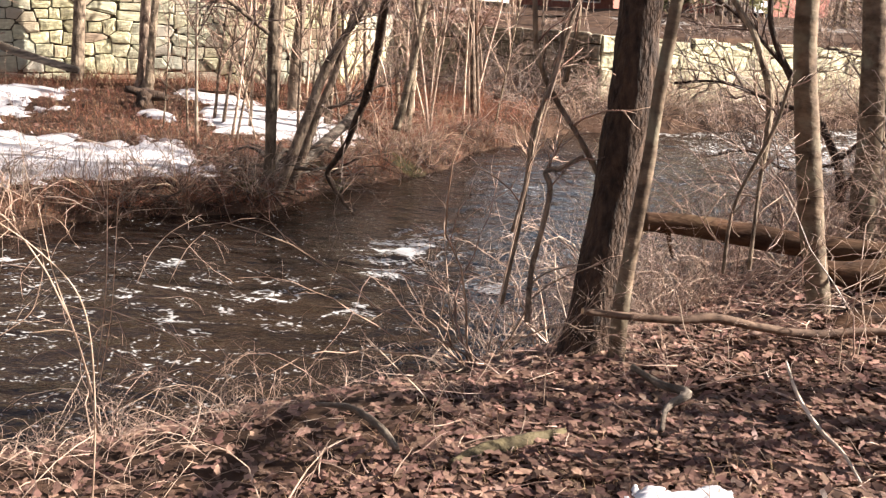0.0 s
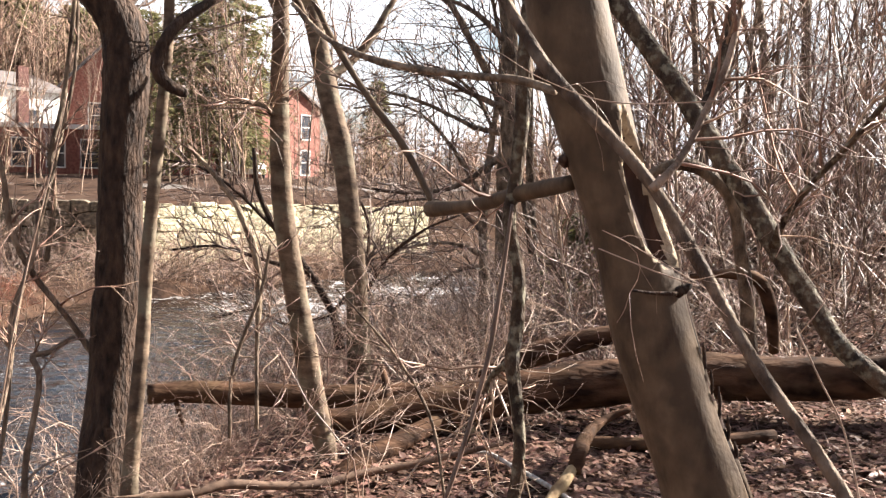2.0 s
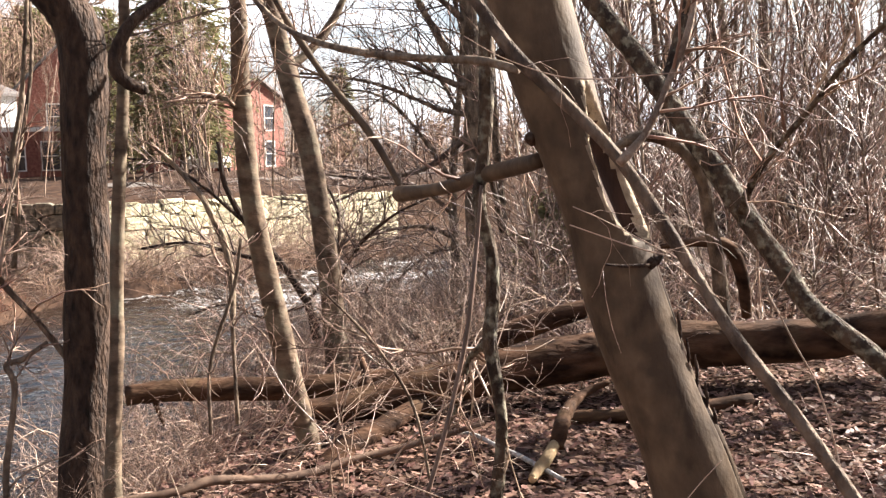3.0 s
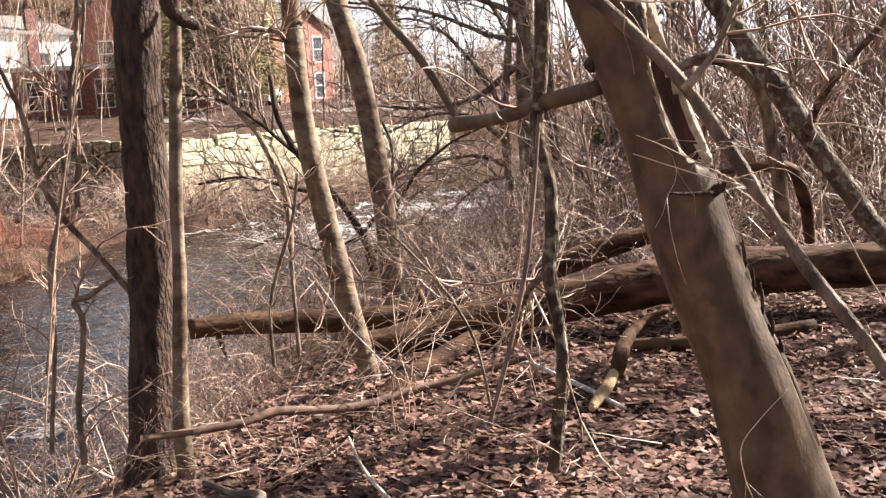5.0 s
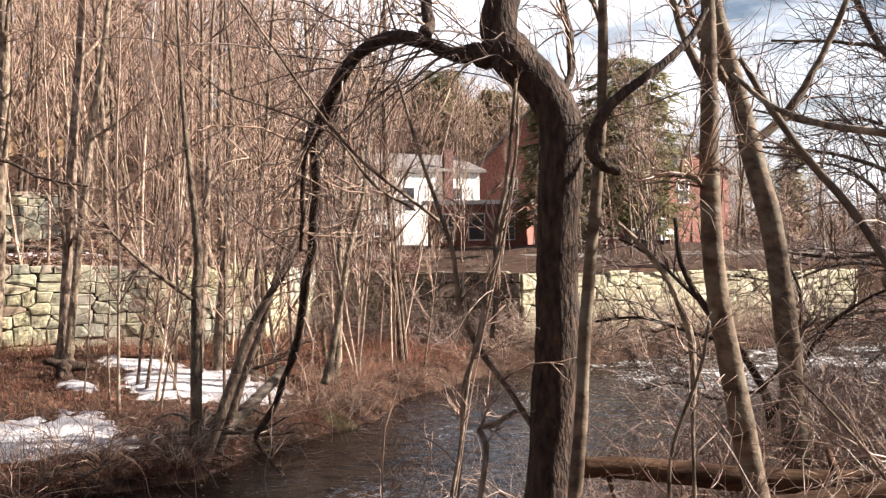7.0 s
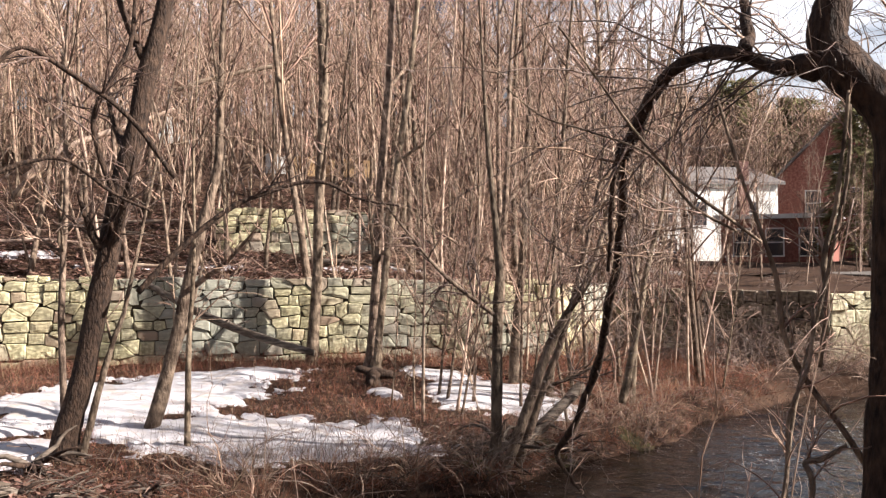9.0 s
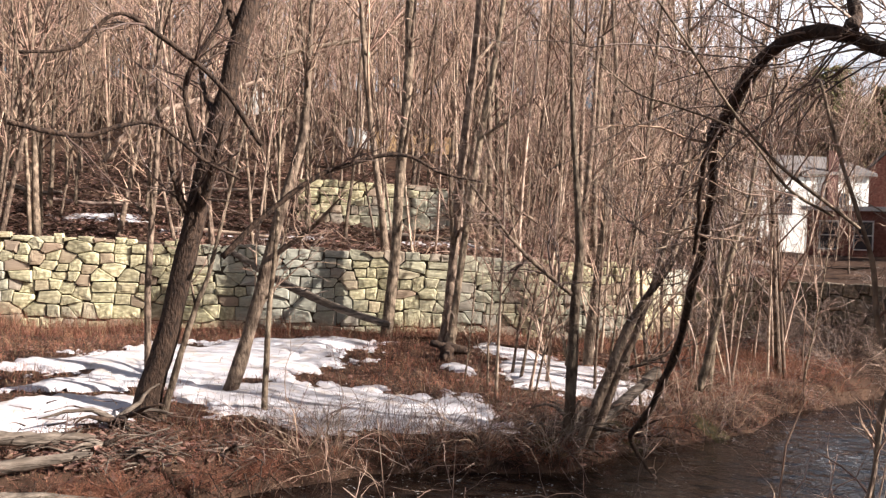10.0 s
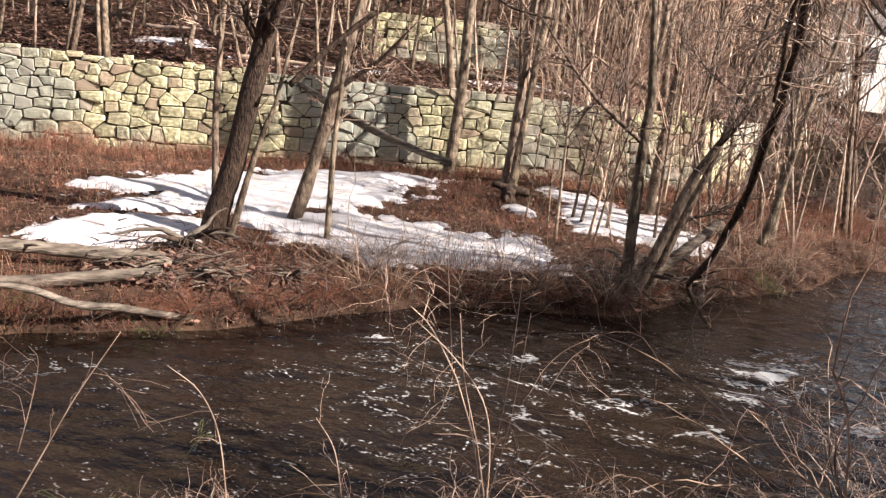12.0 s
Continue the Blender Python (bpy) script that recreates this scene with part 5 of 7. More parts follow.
FAR_TREES.append([(-11.05, 15.44, 0.08, 0.220), (-11.00, 15.47, 0.52, 0.132), (-10.91, 15.54, 2.06, 0.104), (-10.83, 15.59, 3.93, 0.099), (-10.76, 15.64, 5.91, 0.093), (-10.78, 15.63, 7.56, 0.082), (-10.84, 15.58, 9.20, 0.066)])
FAR_TREES.append([(-9.50, 15.14, 0.50, 0.156), (-9.45, 15.18, 0.97, 0.093), (-9.37, 15.22, 2.32, 0.088), (-9.28, 15.28, 3.88, 0.083), (-9.14, 15.36, 5.75, 0.073), (-9.06, 15.41, 7.31, 0.057), (-8.99, 15.45, 8.55, 0.042)])
FAR_TREES.append([(-9.29, 15.04, 0.53, 0.123), (-9.23, 15.08, 1.09, 0.072), (-9.09, 15.16, 2.63, 0.067), (-8.89, 15.27, 4.38, 0.062), (-8.68, 15.39, 6.03, 0.051), (-8.52, 15.48, 7.67, 0.041)])
FAR_TREES.append([(-4.94, 10.56, 0.06, 0.081), (-4.90, 10.58, 0.54, 0.071), (-4.87, 10.59, 1.28, 0.067), (-4.86, 10.60, 1.95, 0.061), (-4.84, 10.61, 2.56, 0.050), (-4.88, 10.59, 3.16, 0.040), (-4.95, 10.56, 4.04, 0.030), (-4.99, 10.54, 4.91, 0.017)])
FAR_TREES.append([(-4.78, 10.53, 0.06, 0.073), (-4.63, 10.59, 0.50, 0.067), (-4.45, 10.66, 1.04, 0.063), (-4.28, 10.73, 1.57, 0.056), (-4.07, 10.81, 1.98, 0.046), (-3.80, 10.91, 2.51, 0.033)])
FAR_TREES.append([(-4.73, 10.76, 0.05, 0.061), (-4.58, 10.83, 0.53, 0.054), (-4.40, 10.90, 1.08, 0.047), (-4.19, 10.98, 1.69, 0.040), (-4.01, 11.04, 2.37, 0.030)])
FAR_TREES.append([(-6.63, 15.17, 0.37, 0.096), (-6.60, 15.19, 1.04, 0.086), (-6.52, 15.22, 2.00, 0.076), (-6.44, 15.25, 2.96, 0.062), (-6.41, 15.27, 4.10, 0.048)])
FAR_TREES.append([(-3.88, 12.35, 0.73, 0.059), (-3.78, 12.38, 1.17, 0.051), (-3.65, 12.41, 1.91, 0.044), (-3.52, 12.45, 2.64, 0.036), (-3.36, 12.49, 3.22, 0.025)])
FAR_TREES.append([(-8.39, 9.13, 0.26, 0.042), (-8.38, 9.13, 0.89, 0.039), (-8.37, 9.15, 1.59, 0.035), (-8.33, 9.18, 2.30, 0.028), (-8.31, 9.20, 2.86, 0.021)])
FAR_TREES.append([(-9.05, 8.05, 0.31, 0.053), (-8.98, 8.12, 0.70, 0.043), (-8.89, 8.22, 1.23, 0.040), (-8.79, 8.32, 1.70, 0.034), (-8.68, 8.43, 2.17, 0.027)])
FAR_TREES.append([(-9.88, 8.62, 0.25, 0.058), (-9.91, 8.59, 0.97, 0.047), (-9.92, 8.57, 1.84, 0.043), (-9.90, 8.60, 2.77, 0.040), (-9.87, 8.63, 3.71, 0.032)])
FAR_TREES.append([(-6.71, 14.58, 0.52, 0.082), (-6.65, 14.61, 1.42, 0.073), (-6.58, 14.64, 2.51, 0.063), (-6.52, 14.67, 3.51, 0.054), (-6.46, 14.69, 4.68, 0.041)])
FAR_TREES.append([(-4.35, 14.41, 0.40, 0.061), (-4.31, 14.42, 1.27, 0.057), (-4.28, 14.43, 2.23, 0.048), (-4.23, 14.45, 3.19, 0.039)])
CROSSING = []
CROSSING.append([(-8.45, 8.38, 2.31, 0.040), (-8.13, 8.69, 2.78, 0.037), (-7.68, 9.08, 3.27, 0.031), (-7.32, 9.37, 3.48, 0.027), (-6.82, 9.73, 3.61, 0.024), (-6.42, 10.00, 3.40, 0.017), (-6.00, 10.24, 3.31, 0.014)])
CROSSING.append([(-9.70, 6.40, 3.74, 0.030), (-9.45, 6.76, 3.66, 0.031), (-9.25, 7.03, 3.64, 0.031), (-8.99, 7.35, 3.78, 0.025), (-8.74, 7.64, 3.80, 0.022), (-8.38, 8.03, 3.42, 0.019), (-8.11, 8.29, 3.24, 0.016)])
CROSSING.append([(-7.93, 8.47, 3.63, 0.033), (-8.26, 8.15, 4.27, 0.029), (-8.68, 7.70, 4.75, 0.029), (-9.04, 7.29, 5.02, 0.025), (-9.32, 6.93, 4.61, 0.022), (-9.64, 6.48, 4.50, 0.018)])
CROSSING.append([(-8.74, 8.38, 3.32, 0.040), (-8.92, 8.18, 4.25, 0.033), (-8.75, 8.37, 4.86, 0.034), (-8.62, 8.50, 5.28, 0.027), (-8.57, 8.54, 5.96, 0.020)])
for i, nodes in enumerate(FAR_TREES):
    rng = random.Random(70 + i)
    tip, last = Vector(nodes[-1]), Vector(nodes[-1]) - Vector(nodes[-2])
    reach = last.to_3d().normalized() + Vector((0, 0, 0.5))
    for far in (0.8, 1.7, 2.6):
        nodes = nodes + [(tip.x + reach.x * far + rng.uniform(-.1, .1), tip.y + reach.y * far, tip.z + reach.z * far, max(0.005, tip.w * (1 - far / 2.7)))]
    limbs = list(CROSSING) if i == 0 else []
    for _ in range(5 if i < 5 else 3):
        k = rng.randint(2, len(nodes) - 2)
        x, y, z, r = nodes[k]
        ln = rng.uniform(0.8, 2.2)
        d = Vector((rng.uniform(-1, 1), rng.uniform(-0.6, 0.6), rng.uniform(0.4, 1.1))).normalized() * ln
        limbs.append([(x, y, z, r * 0.5), (x + d.x * 0.5, y + d.y * 0.5, z + d.z * 0.4, r * 0.36), (x + d.x, y + d.y, z + d.z, 0.006)])
    shaped_tree("bank_tree", "dark leaning tree on the far bank" if i == 0 else "slim bare tree standing on the far bank", nodes, limbs,
                M_BARK_DARK if i == 0 else M_BARK, M_TWIG_DARK if i in (0, 5, 6, 7, 9) else M_TWIG, 90 + i, 9, 0.04, 17 if i in (5, 6, 7, 9, 14) else 11, 1.0, "trees on the far bank", 0.005)

# ---- woods ----
kinds = [bare_tree(200 + i, 8.5 + 0.7 * (i % 5), 0.036 + 0.008 * (i % 4), M_BARK if i % 2 else M_SAPLING, M_TWIG if i % 2 else M_TWIG_FAR, 24, 0.16, up=36) for i in range(6)]
kinds += [bare_tree(220 + i, 12.0 + i, 0.075 + 0.012 * i, M_BARK, M_TWIG_FAR, 36, 0.25, up=42, forks=1 + i % 2) for i in range(4)]
rf = random.Random(77)
planted = []


def free_spot(x, y, gap):
    if any((x - a) ** 2 + (y - b) ** 2 < gap * gap for a, b in planted):
        return False
    planted.append((x, y))
    return True


made = 0
while made < 285:
    az, d = radians(rf.uniform(13, 66)), 19 + 46 * rf.random() ** 1.5
    x, y = -d * math.sin(az), d * math.cos(az)
    if land("wall", x, y) < 1.0 or not free_spot(x, y, 0.7):
        continue
    if az < radians(19) and d > 30 and rf.random() < 0.6:
        continue
    plant_tree("bare_tree", kinds[rf.choice((0, 1, 2, 3, 4, 5, 0, 1, 2, 3, 4, 5, 6, 7, 8, 9))], x, y, rf.uniform(0, 360), rf.uniform(0.7, 1.2),
               "slim leafless tree on the wooded hillside", "trees on the hillside", (rf.gauss(0, 5.5), rf.gauss(0, 5.5)))
    made += 1
made = 0
while made < 84:
    az, d = radians(rf.uniform(12, 50)), rf.uniform(9.5, 42)
    x, y = d * math.sin(az), d * math.cos(az)
    near = land("near", x, y)
    if near < 0.6 or (x > 4 and y < 0.25 * x + 9) or not free_spot(x, y, 0.6) or az < radians(19):
        continue
    plant_tree("bank_sapling", kinds[rf.randint(0, 9)], x, y, rf.uniform(0, 360), rf.uniform(0.55, 1.0),
               "slim leafless tree on the near bank", "trees on the near bank", (rf.uniform(-9, 9), rf.uniform(-9, 9)))
    made += 1
# trees out of view towards the sun, added to shade the near bank
made = 0
while made < 9:
    x = rf.uniform(4.8, 15)
    y = 0.25 * x + rf.uniform(1.8, 4.6)
    if y > 0.9 * x or not free_spot(x, y, 0.55):
        continue
    plant_tree("bank_tree", kinds[rf.randint(0, 9)], x, y, rf.uniform(0, 360), rf.uniform(0.58, 0.86),
               "unseen bare tree added to shade the near bank", "trees beside the path", (rf.uniform(-5, 5), rf.uniform(-5, 5)))
    made += 1
thicket_kinds = [bare_tree(240 + i, 5.5, 0.022, M_BARK, M_TWIG_GREY, 30, 0.06, up=40, twig_len=0.2) for i in range(3)]
made = 0
while made < 60:
    az, d = radians(rf.uniform(19, 44)), rf.uniform(8.5, 24)
    x, y = d * math.sin(az), d * math.cos(az)
    if land("near", x, y) < 0.8 or not free_spot(x, y, 0.45):
        continue
    plant_tree("thicket_sapling", thicket_kinds[made % 3], x, y, rf.uniform(0, 360), rf.uniform(0.5, 1.0),
               "thin grey-brown sapling in the thicket", "saplings in the thicket", (rf.uniform(-12, 12), rf.uniform(-12, 12)))
    made += 1
# more trees out of view at right, added for dappled shade
made = 0
while made < 8:
    az, d = radians(rf.uniform(52, 100)), rf.uniform(6.5, 17)
    x, y = d * math.sin(az), d * math.cos(az)
    if not free_spot(x, y, 1.2):
        continue
    plant_tree("bank_sapling", kinds[rf.randint(0, 9)], x, y, rf.uniform(0, 360), rf.uniform(0.75, 1.1),
               "slim leafless tree on the near bank", "trees on the near bank", (rf.uniform(-6, 6), rf.uniform(-6, 6)))
    made += 1
made = 0
while made < 36:
    az, d = radians(rf.uniform(-14, 9)), rf.uniform(27, 75)
    x, y = d * math.sin(az), d * math.cos(az)
    if land("wall", x, y) < 1.5 or not free_spot(x, y, 2.0) or (y < 44 and x < 0):
        continue
    plant_tree("roadside_tree", kinds[rf.randint(0, 9)], x, y, rf.uniform(0, 360), rf.uniform(0.55, 0.85),
               "leafless tree beyond the stone wall", "trees beyond the walls", (rf.uniform(-4, 4), rf.uniform(-4, 4)))
    made += 1

made = 0
while made < 40:
    x, y = rf.uniform(-7.5, -3.4), rf.uniform(11.5, 20.5)
    if land("far", x, y) < 0.3 or land("wall", x, y) > -0.4 or not free_spot(x, y, 0.35):
        continue
    plant_tree("bank_sapling", kinds[rf.randint(0, 5)], x, y, rf.uniform(0, 360), rf.uniform(0.35, 0.7),
               "thin leafless sapling on the far bank", "saplings on the far bank", (rf.uniform(-10, 10), rf.uniform(-10, 10)))
    made += 1
for k, (x, y) in enumerate(((-5.3, 16.9), (-4.0, 17.4), (-5.7, 14.4))):
    plant_tree("bank_tree", kinds[6 + k % 2], x, y, 47 * k, 0.66 + 0.05 * (k % 4), "bare tree on the far bank below the wall", "trees below the wall", (3 - k, k - 4))

made = 0
while made < 30:
    x, y = rf.uniform(-13, 3), rf.uniform(22.5, 42)
    if land("wall", x, y) < 0.8 or not free_spot(x, y, 0.8) or (x > -5 and rf.random() < 0.5):
        continue
    plant_tree("roadside_tree", kinds[rf.randint(0, 5)], x, y, rf.uniform(0, 360), rf.uniform(0.35, 0.75),
               "leafless sapling beyond the stone wall", "trees beyond the walls", (rf.uniform(-6, 6), rf.uniform(-6, 6)))
    made += 1

made = 0
while made < 34:
    x, y = rf.uniform(-12, 9), rf.uniform(37, 58)
    if abs(x + 8.6) < 3.5 and y > 56 or (0.2 - x) ** 2 + (50 - y) ** 2 < 9 or not free_spot(x, y, 1.2):
        continue
    plant_tree("roadside_tree", kinds[rf.randint(0, 5)], x, y, rf.uniform(0, 360), rf.uniform(0.4, 0.7),
               "leafless sapling beyond the stone wall", "trees beyond the walls", (rf.uniform(-8, 8), rf.uniform(-8, 8)))
    made += 1

# far woods on the hill, too many to count
fw = Geo()
rng = random.Random(5)
for _ in range(3000):
    az, d = radians(rng.uniform(-62, 80)), rng.uniform(45, 125)
    if (az < 0 and (rng.random() < 0.75 or d < 80)) or (az < radians(15) and d < 78):
        continue
    x, y = -d * math.sin(az), d * math.cos(az)
    z = ground_z(x, y)
    tall = rng.uniform(9, 15)
    line = wander((x, y, z - 0.3), (rng.uniform(-.08, .08), rng.uniform(-.08, .08), 1), tall, 4, 0.05, rng)
    fw.tube(line, taper(rng.uniform(0.04, 0.12), 0.02, 4), 3)
    for _ in range(14):
        i = rng.randint(1, 3)
        p = line[i].lerp(line[i + 1], rng.random())
        br = wander(p, fan((0, 0, 1), 40, rng), rng.uniform(1.2, 3.5), 2, 0.2, rng)
        fw.tube(br, taper(0.035, 0.01, 2), 3)
for _ in range(620):
    az, d = radians(rng.uniform(1, 17)), rng.uniform(80, 118)
    x, y = -d * math.sin(az), d * math.cos(az)
    line = wander((x, y, ground_z(x, y) - 0.3), (rng.uniform(-.08, .08), rng.uniform(-.08, .08), 1), rng.uniform(9, 14), 4, 0.05, rng)
    fw.tube(line, taper(rng.uniform(0.05, 0.14), 0.02, 4), 3)
    for _ in range(24):
        i = rng.randint(0, 3)
        p = line[i].lerp(line[i + 1], rng.random())
        fw.tube(wander(p, fan((0, 0, 1), 45, rng), rng.uniform(1.2, 3.5), 2, 0.25, rng), taper(0.045, 0.012, 2), 3)
for k in range(290):
    az = radians(rng.uniform(2.5, 27))
    d = rng.uniform(74, 125) if k < 210 else rng.uniform(47, 62)
    if k >= 210 and az < radians(7) and k % 3:
        continue
    x, y = d * math.sin(az), d * math.cos(az)
    tall = rng.uniform(3.0, 6.5) if k < 210 else rng.uniform(1.6, 3.2)
    line = wander((x, y, ground_z(x, y) - 0.3), (rng.uniform(-.12, .12), rng.uniform(-.12, .12), 1), tall, 4, 0.08, rng)
    fw.tube(line, taper(rng.uniform(0.03, 0.10), 0.02, 4), 3)
    for _ in range(34):
        i = rng.randint(0, 3)
        p = line[i].lerp(line[i + 1], rng.random())
        fw.tube(wander(p, fan((0, 0, 1), 65, rng), tall * rng.uniform(0.12, 0.40), 3, 0.3, rng), taper(0.032, 0.010, 3), 3)
# unseen woods behind the camera, added to hold back low sky light
for _ in range(420):
    az, d = radians(rng.uniform(105, 285)), rng.uniform(9, 45)
    x, y = d * math.sin(az), d * math.cos(az)
    if land("near", x, y) < 1.5:
        continue
    tall = rng.uniform(8, 14)
    line = wander((x, y, ground_z(x, y) - 0.3), (rng.uniform(-.08, .08), rng.uniform(-.08, .08), 1), tall, 4, 0.05, rng)
    fw.tube(line, taper(rng.uniform(0.05, 0.16), 0.02, 4), 4)
    for _ in range(26):
        i = rng.randint(0, 3)
        p = line[i].lerp(line[i + 1], rng.random())
        br = wander(p, fan((0, 0, 1), 45, rng), rng.uniform(0.8, 3.0), 2, 0.25, rng)
        fw.tube(br, taper(0.03, 0.008, 2), 3)
woods = new("far_woods", fw.mesh("far_woods", M_TWIG_FAR))
tagged(woods, "dense leafless woods on the hillside, with unseen woods added behind", "woods", kind="stuff")

fb = Geo()
for _ in range(900):
    az, d = radians(rng.uniform(13, 47)), rng.uniform(17, 60)
    x, y = d * math.sin(az), d * math.cos(az)
    if land("near", x, y) < 0.8:
        continue
    z = ground_z(x, y)
    for _ in range(6):
        line = wander((x + rng.uniform(-.6, .6), y + rng.uniform(-.6, .6), z - 0.1), fan((0, 0, 1), 28, rng), rng.uniform(1.0, 3.6), 4, 0.25, rng)
        fb.tube(line, taper(rng.uniform(0.008, 0.02), 0.005, 4), 3)
        for _ in range(4):
            i = rng.randint(1, 3)
            fb.tube(wander(line[i], fan(line[i + 1] - line[i], 50, rng), rng.uniform(0.4, 1.2), 2, 0.3, rng), taper(0.008, 0.004, 2), 3)
tagged(new("far_brush", fb.mesh("far_brush", M_TWIG_GREY)), "pinkish bare brush on the rising slope", "brush", kind="stuff")

fence = thing("old_fence", "weathered dark wooden fence of rough boards", "fence")
for k in range(9):
    x, y = 9.4 + 0.26 * k, 11.9 - 0.06 * k
    g = Geo()
    g.tube([(x, y, ground_z(x, y) - 0.2), (x + 0.01, y, ground_z(x, y) + 0.5), (x + 0.02, y, ground_z(x, y) + 0.75 + 0.12 * (k % 3))], [0.075, 0.07, 0.05], 5, 0.12, random.Random(k))
    part("board", g, M_BARK_DARK, fence)
for i, nodes in enumerate(([(-18.68, 15.25, 4.47, 0.105), (-18.29, 15.72, 5.00, 0.099), (-17.87, 16.18, 5.37, 0.087), (-17.07, 17.02, 5.81, 0.068), (-16.40, 17.65, 6.19, 0.041)], [(-19.61, 15.69, 4.12, 0.095), (-18.96, 16.47, 5.33, 0.083), (-18.83, 16.61, 5.75, 0.062)],
                           [(-18.44, 19.86, 7.11, 0.046), (-17.65, 20.56, 7.50, 0.070), (-16.58, 21.42, 7.81, 0.062), (-15.58, 22.16, 8.11, 0.039)])):
    fallen("fallen_tree", "pale bare trunk fallen across the hillside", "log", nodes, M_SAPLING, 80 + i, 7, 0.05, 2)

for k in range(9):
    az, d, a = radians(rf.uniform(22, 58)), rf.uniform(22, 36), rf.uniform(-0.7, 0.7)
    x, y, ln, r = -d * math.sin(az), d * math.cos(az), rf.uniform(2.0, 4.5), rf.uniform(0.05, 0.11)
    if land("wall", x, y) < 1.5:
        continue
    nodes = [(x + ln * u * math.cos(a), y + ln * u * math.sin(a), ground_z(x + ln * u * math.cos(a), y + ln * u * math.sin(a)) + r * 0.8 + 0.1 * u, r * (1 - 0.6 * u)) for u in (0, 0.3, 0.65, 1)]
    fallen("fallen_tree", "grey dead trunk lying on the wooded slope", "log", nodes, M_DRIFT if k % 2 else M_SAPLING, 120 + k, 7, 0.08, 3)

# ---- brush ----


def shrub(seed, stems, tall, material, arch=0.10, thin=0.0035, spread=0.35, twigs=4, radius=0.009):
    rng = random.Random(seed)
    main, fine = [], Geo()
    for k in range(stems):
        a = rng.uniform(0, 2 * math.pi)
        way = Vector((math.cos(a) * spread * rng.uniform(0.3, 2), math.sin(a) * spread * rng.uniform(0.3, 2), 1))
        ln = tall * rng.uniform(0.5, 1.1)
        line = wander((math.cos(a) * 0.12 * rng.random(), math.sin(a) * 0.12 * rng.random(), -0.1), way, ln, 10, 0.36, rng, arch * 0.8)
        rad = taper(radius * rng.uniform(0.5, 1.1), thin * 0.5, 10)
        g = Geo() if k < 3 else fine
        g.tube(line, rad, 4)
        if k < 3:
            main.append(g.mesh("stem", material))
        twigs_on(fine, line, rad, twigs, ln * 0.35, rng, 48, thin, 1, 0.2, arch * 0.5)
    return main, fine.mesh("crown", material)


shrubs_pale = [shrub(300 + i, 11, 1.25 + 0.2 * i, M_CANE, 0.22, 0.0028, 0.8) for i in range(3)]
shrubs_brown = [shrub(320 + i, 12, 1.4 + 0.3 * i, M_TWIG if i % 2 else M_TWIG_GREY, 0.13, 0.003, 0.55) for i in range(4)]


def plant_shrub(meshes, x, y, size, label, group, rng, name="shrub"):
    ob = thing(name, label, "shrub", group)
    ob.matrix_world = pose(x, y, ground_z(x, y), 0, 0, rng.uniform(0, 360)) @ Matrix.Scale(size, 4)
    main, crown = rng.choice(meshes)
    for stem in main:
        part("stem", stem, None, ob)
    tagged(part("crown", crown, None, ob), kind="stuff")


rb = random.Random(8)
for line, side, count, low, high in ((NEAR_SHORE, -1, 52, 4, 9), (FAR_SHORE, 1, 70, 4, 17)):
    for _ in range(count):
        i = rb.randint(low, high - 1)
        t = rb.random()
        ax, ay = line[i]
        bx, by = line[i + 1]
        nx, ny = -(by - ay), bx - ax
        k = math.hypot(nx, ny)
        off = side * rb.uniform(0.05, 0.8)
        x, y = ax + (bx - ax) * t + nx / k * off, ay + (by - ay) * t + ny / k * off
        if math.hypot(x, y) < 5.2 or (side < 0 and (x < -1.6 or (x < -0.2 and y < 7.4 and rb.random() < 0.75))):
            continue
        plant_shrub(shrubs_pale + shrubs_brown if side < 0 else shrubs_brown, x, y, rb.uniform(0.55, 1.1) if side < 0 else rb.uniform(0.4, 0.8),
                    "bare twiggy shrub at the water's edge", "shrubs along the stream", rb)
for _ in range(200):
    az, d = radians(rb.uniform(6, 46)), rb.uniform(7.5, 26)
    x, y = d * math.sin(az), d * math.cos(az)
    if land("near", x, y) < 0.3:
        continue
    plant_shrub(shrubs_pale + shrubs_brown + shrubs_brown, x, y, rb.uniform(0.7, 1.5), "tangled bare shrub on the wooded bank", "shrubs on the near bank", rb, "thicket_shrub")


shrubs_fine = [shrub(370 + i, 13, 1.5, M_CANE, 0.15, 0.0024, 0.7, 7, 0.006) for i in range(3)]
for _ in range(60):
    i, t = rb.choice((5, 5, 6, 6, 6, 7, 7, 8)), rb.random()
    (ax, ay), (bx, by) = NEAR_SHORE[i], NEAR_SHORE[i + 1]
    x, y = ax + (bx - ax) * t + rb.uniform(-0.1, 0.9), ay + (by - ay) * t - rb.uniform(-0.2, 0.6)
    if math.hypot(x, y) < 6.3:
        continue
    plant_shrub(shrubs_fine + shrubs_pale, x, y, rb.uniform(0.7, 1.35), "fine pinkish bare brush at the water's edge", "brush along the near edge", rb, "edge_brush")
for _ in range(52):
    x = rb.uniform(-2.5, 6)
    y = 21.0 + 0.66 * (x + 2.2) - rb.uniform(0.3, 1.6)
    if land("far", x, y) > 0.02:
        plant_shrub(shrubs_fine + shrubs_brown, x, y, rb.uniform(0.8, 1.5), "fine bare brush in front of the stone wall", "shrubs below the wall", rb, "edge_brush")
shrubs_red = [shrub(350 + i, 22, 0.9, M_TWIG_RED, 0.10, 0.003, 0.6, 5, 0.005) for i in range(3)]
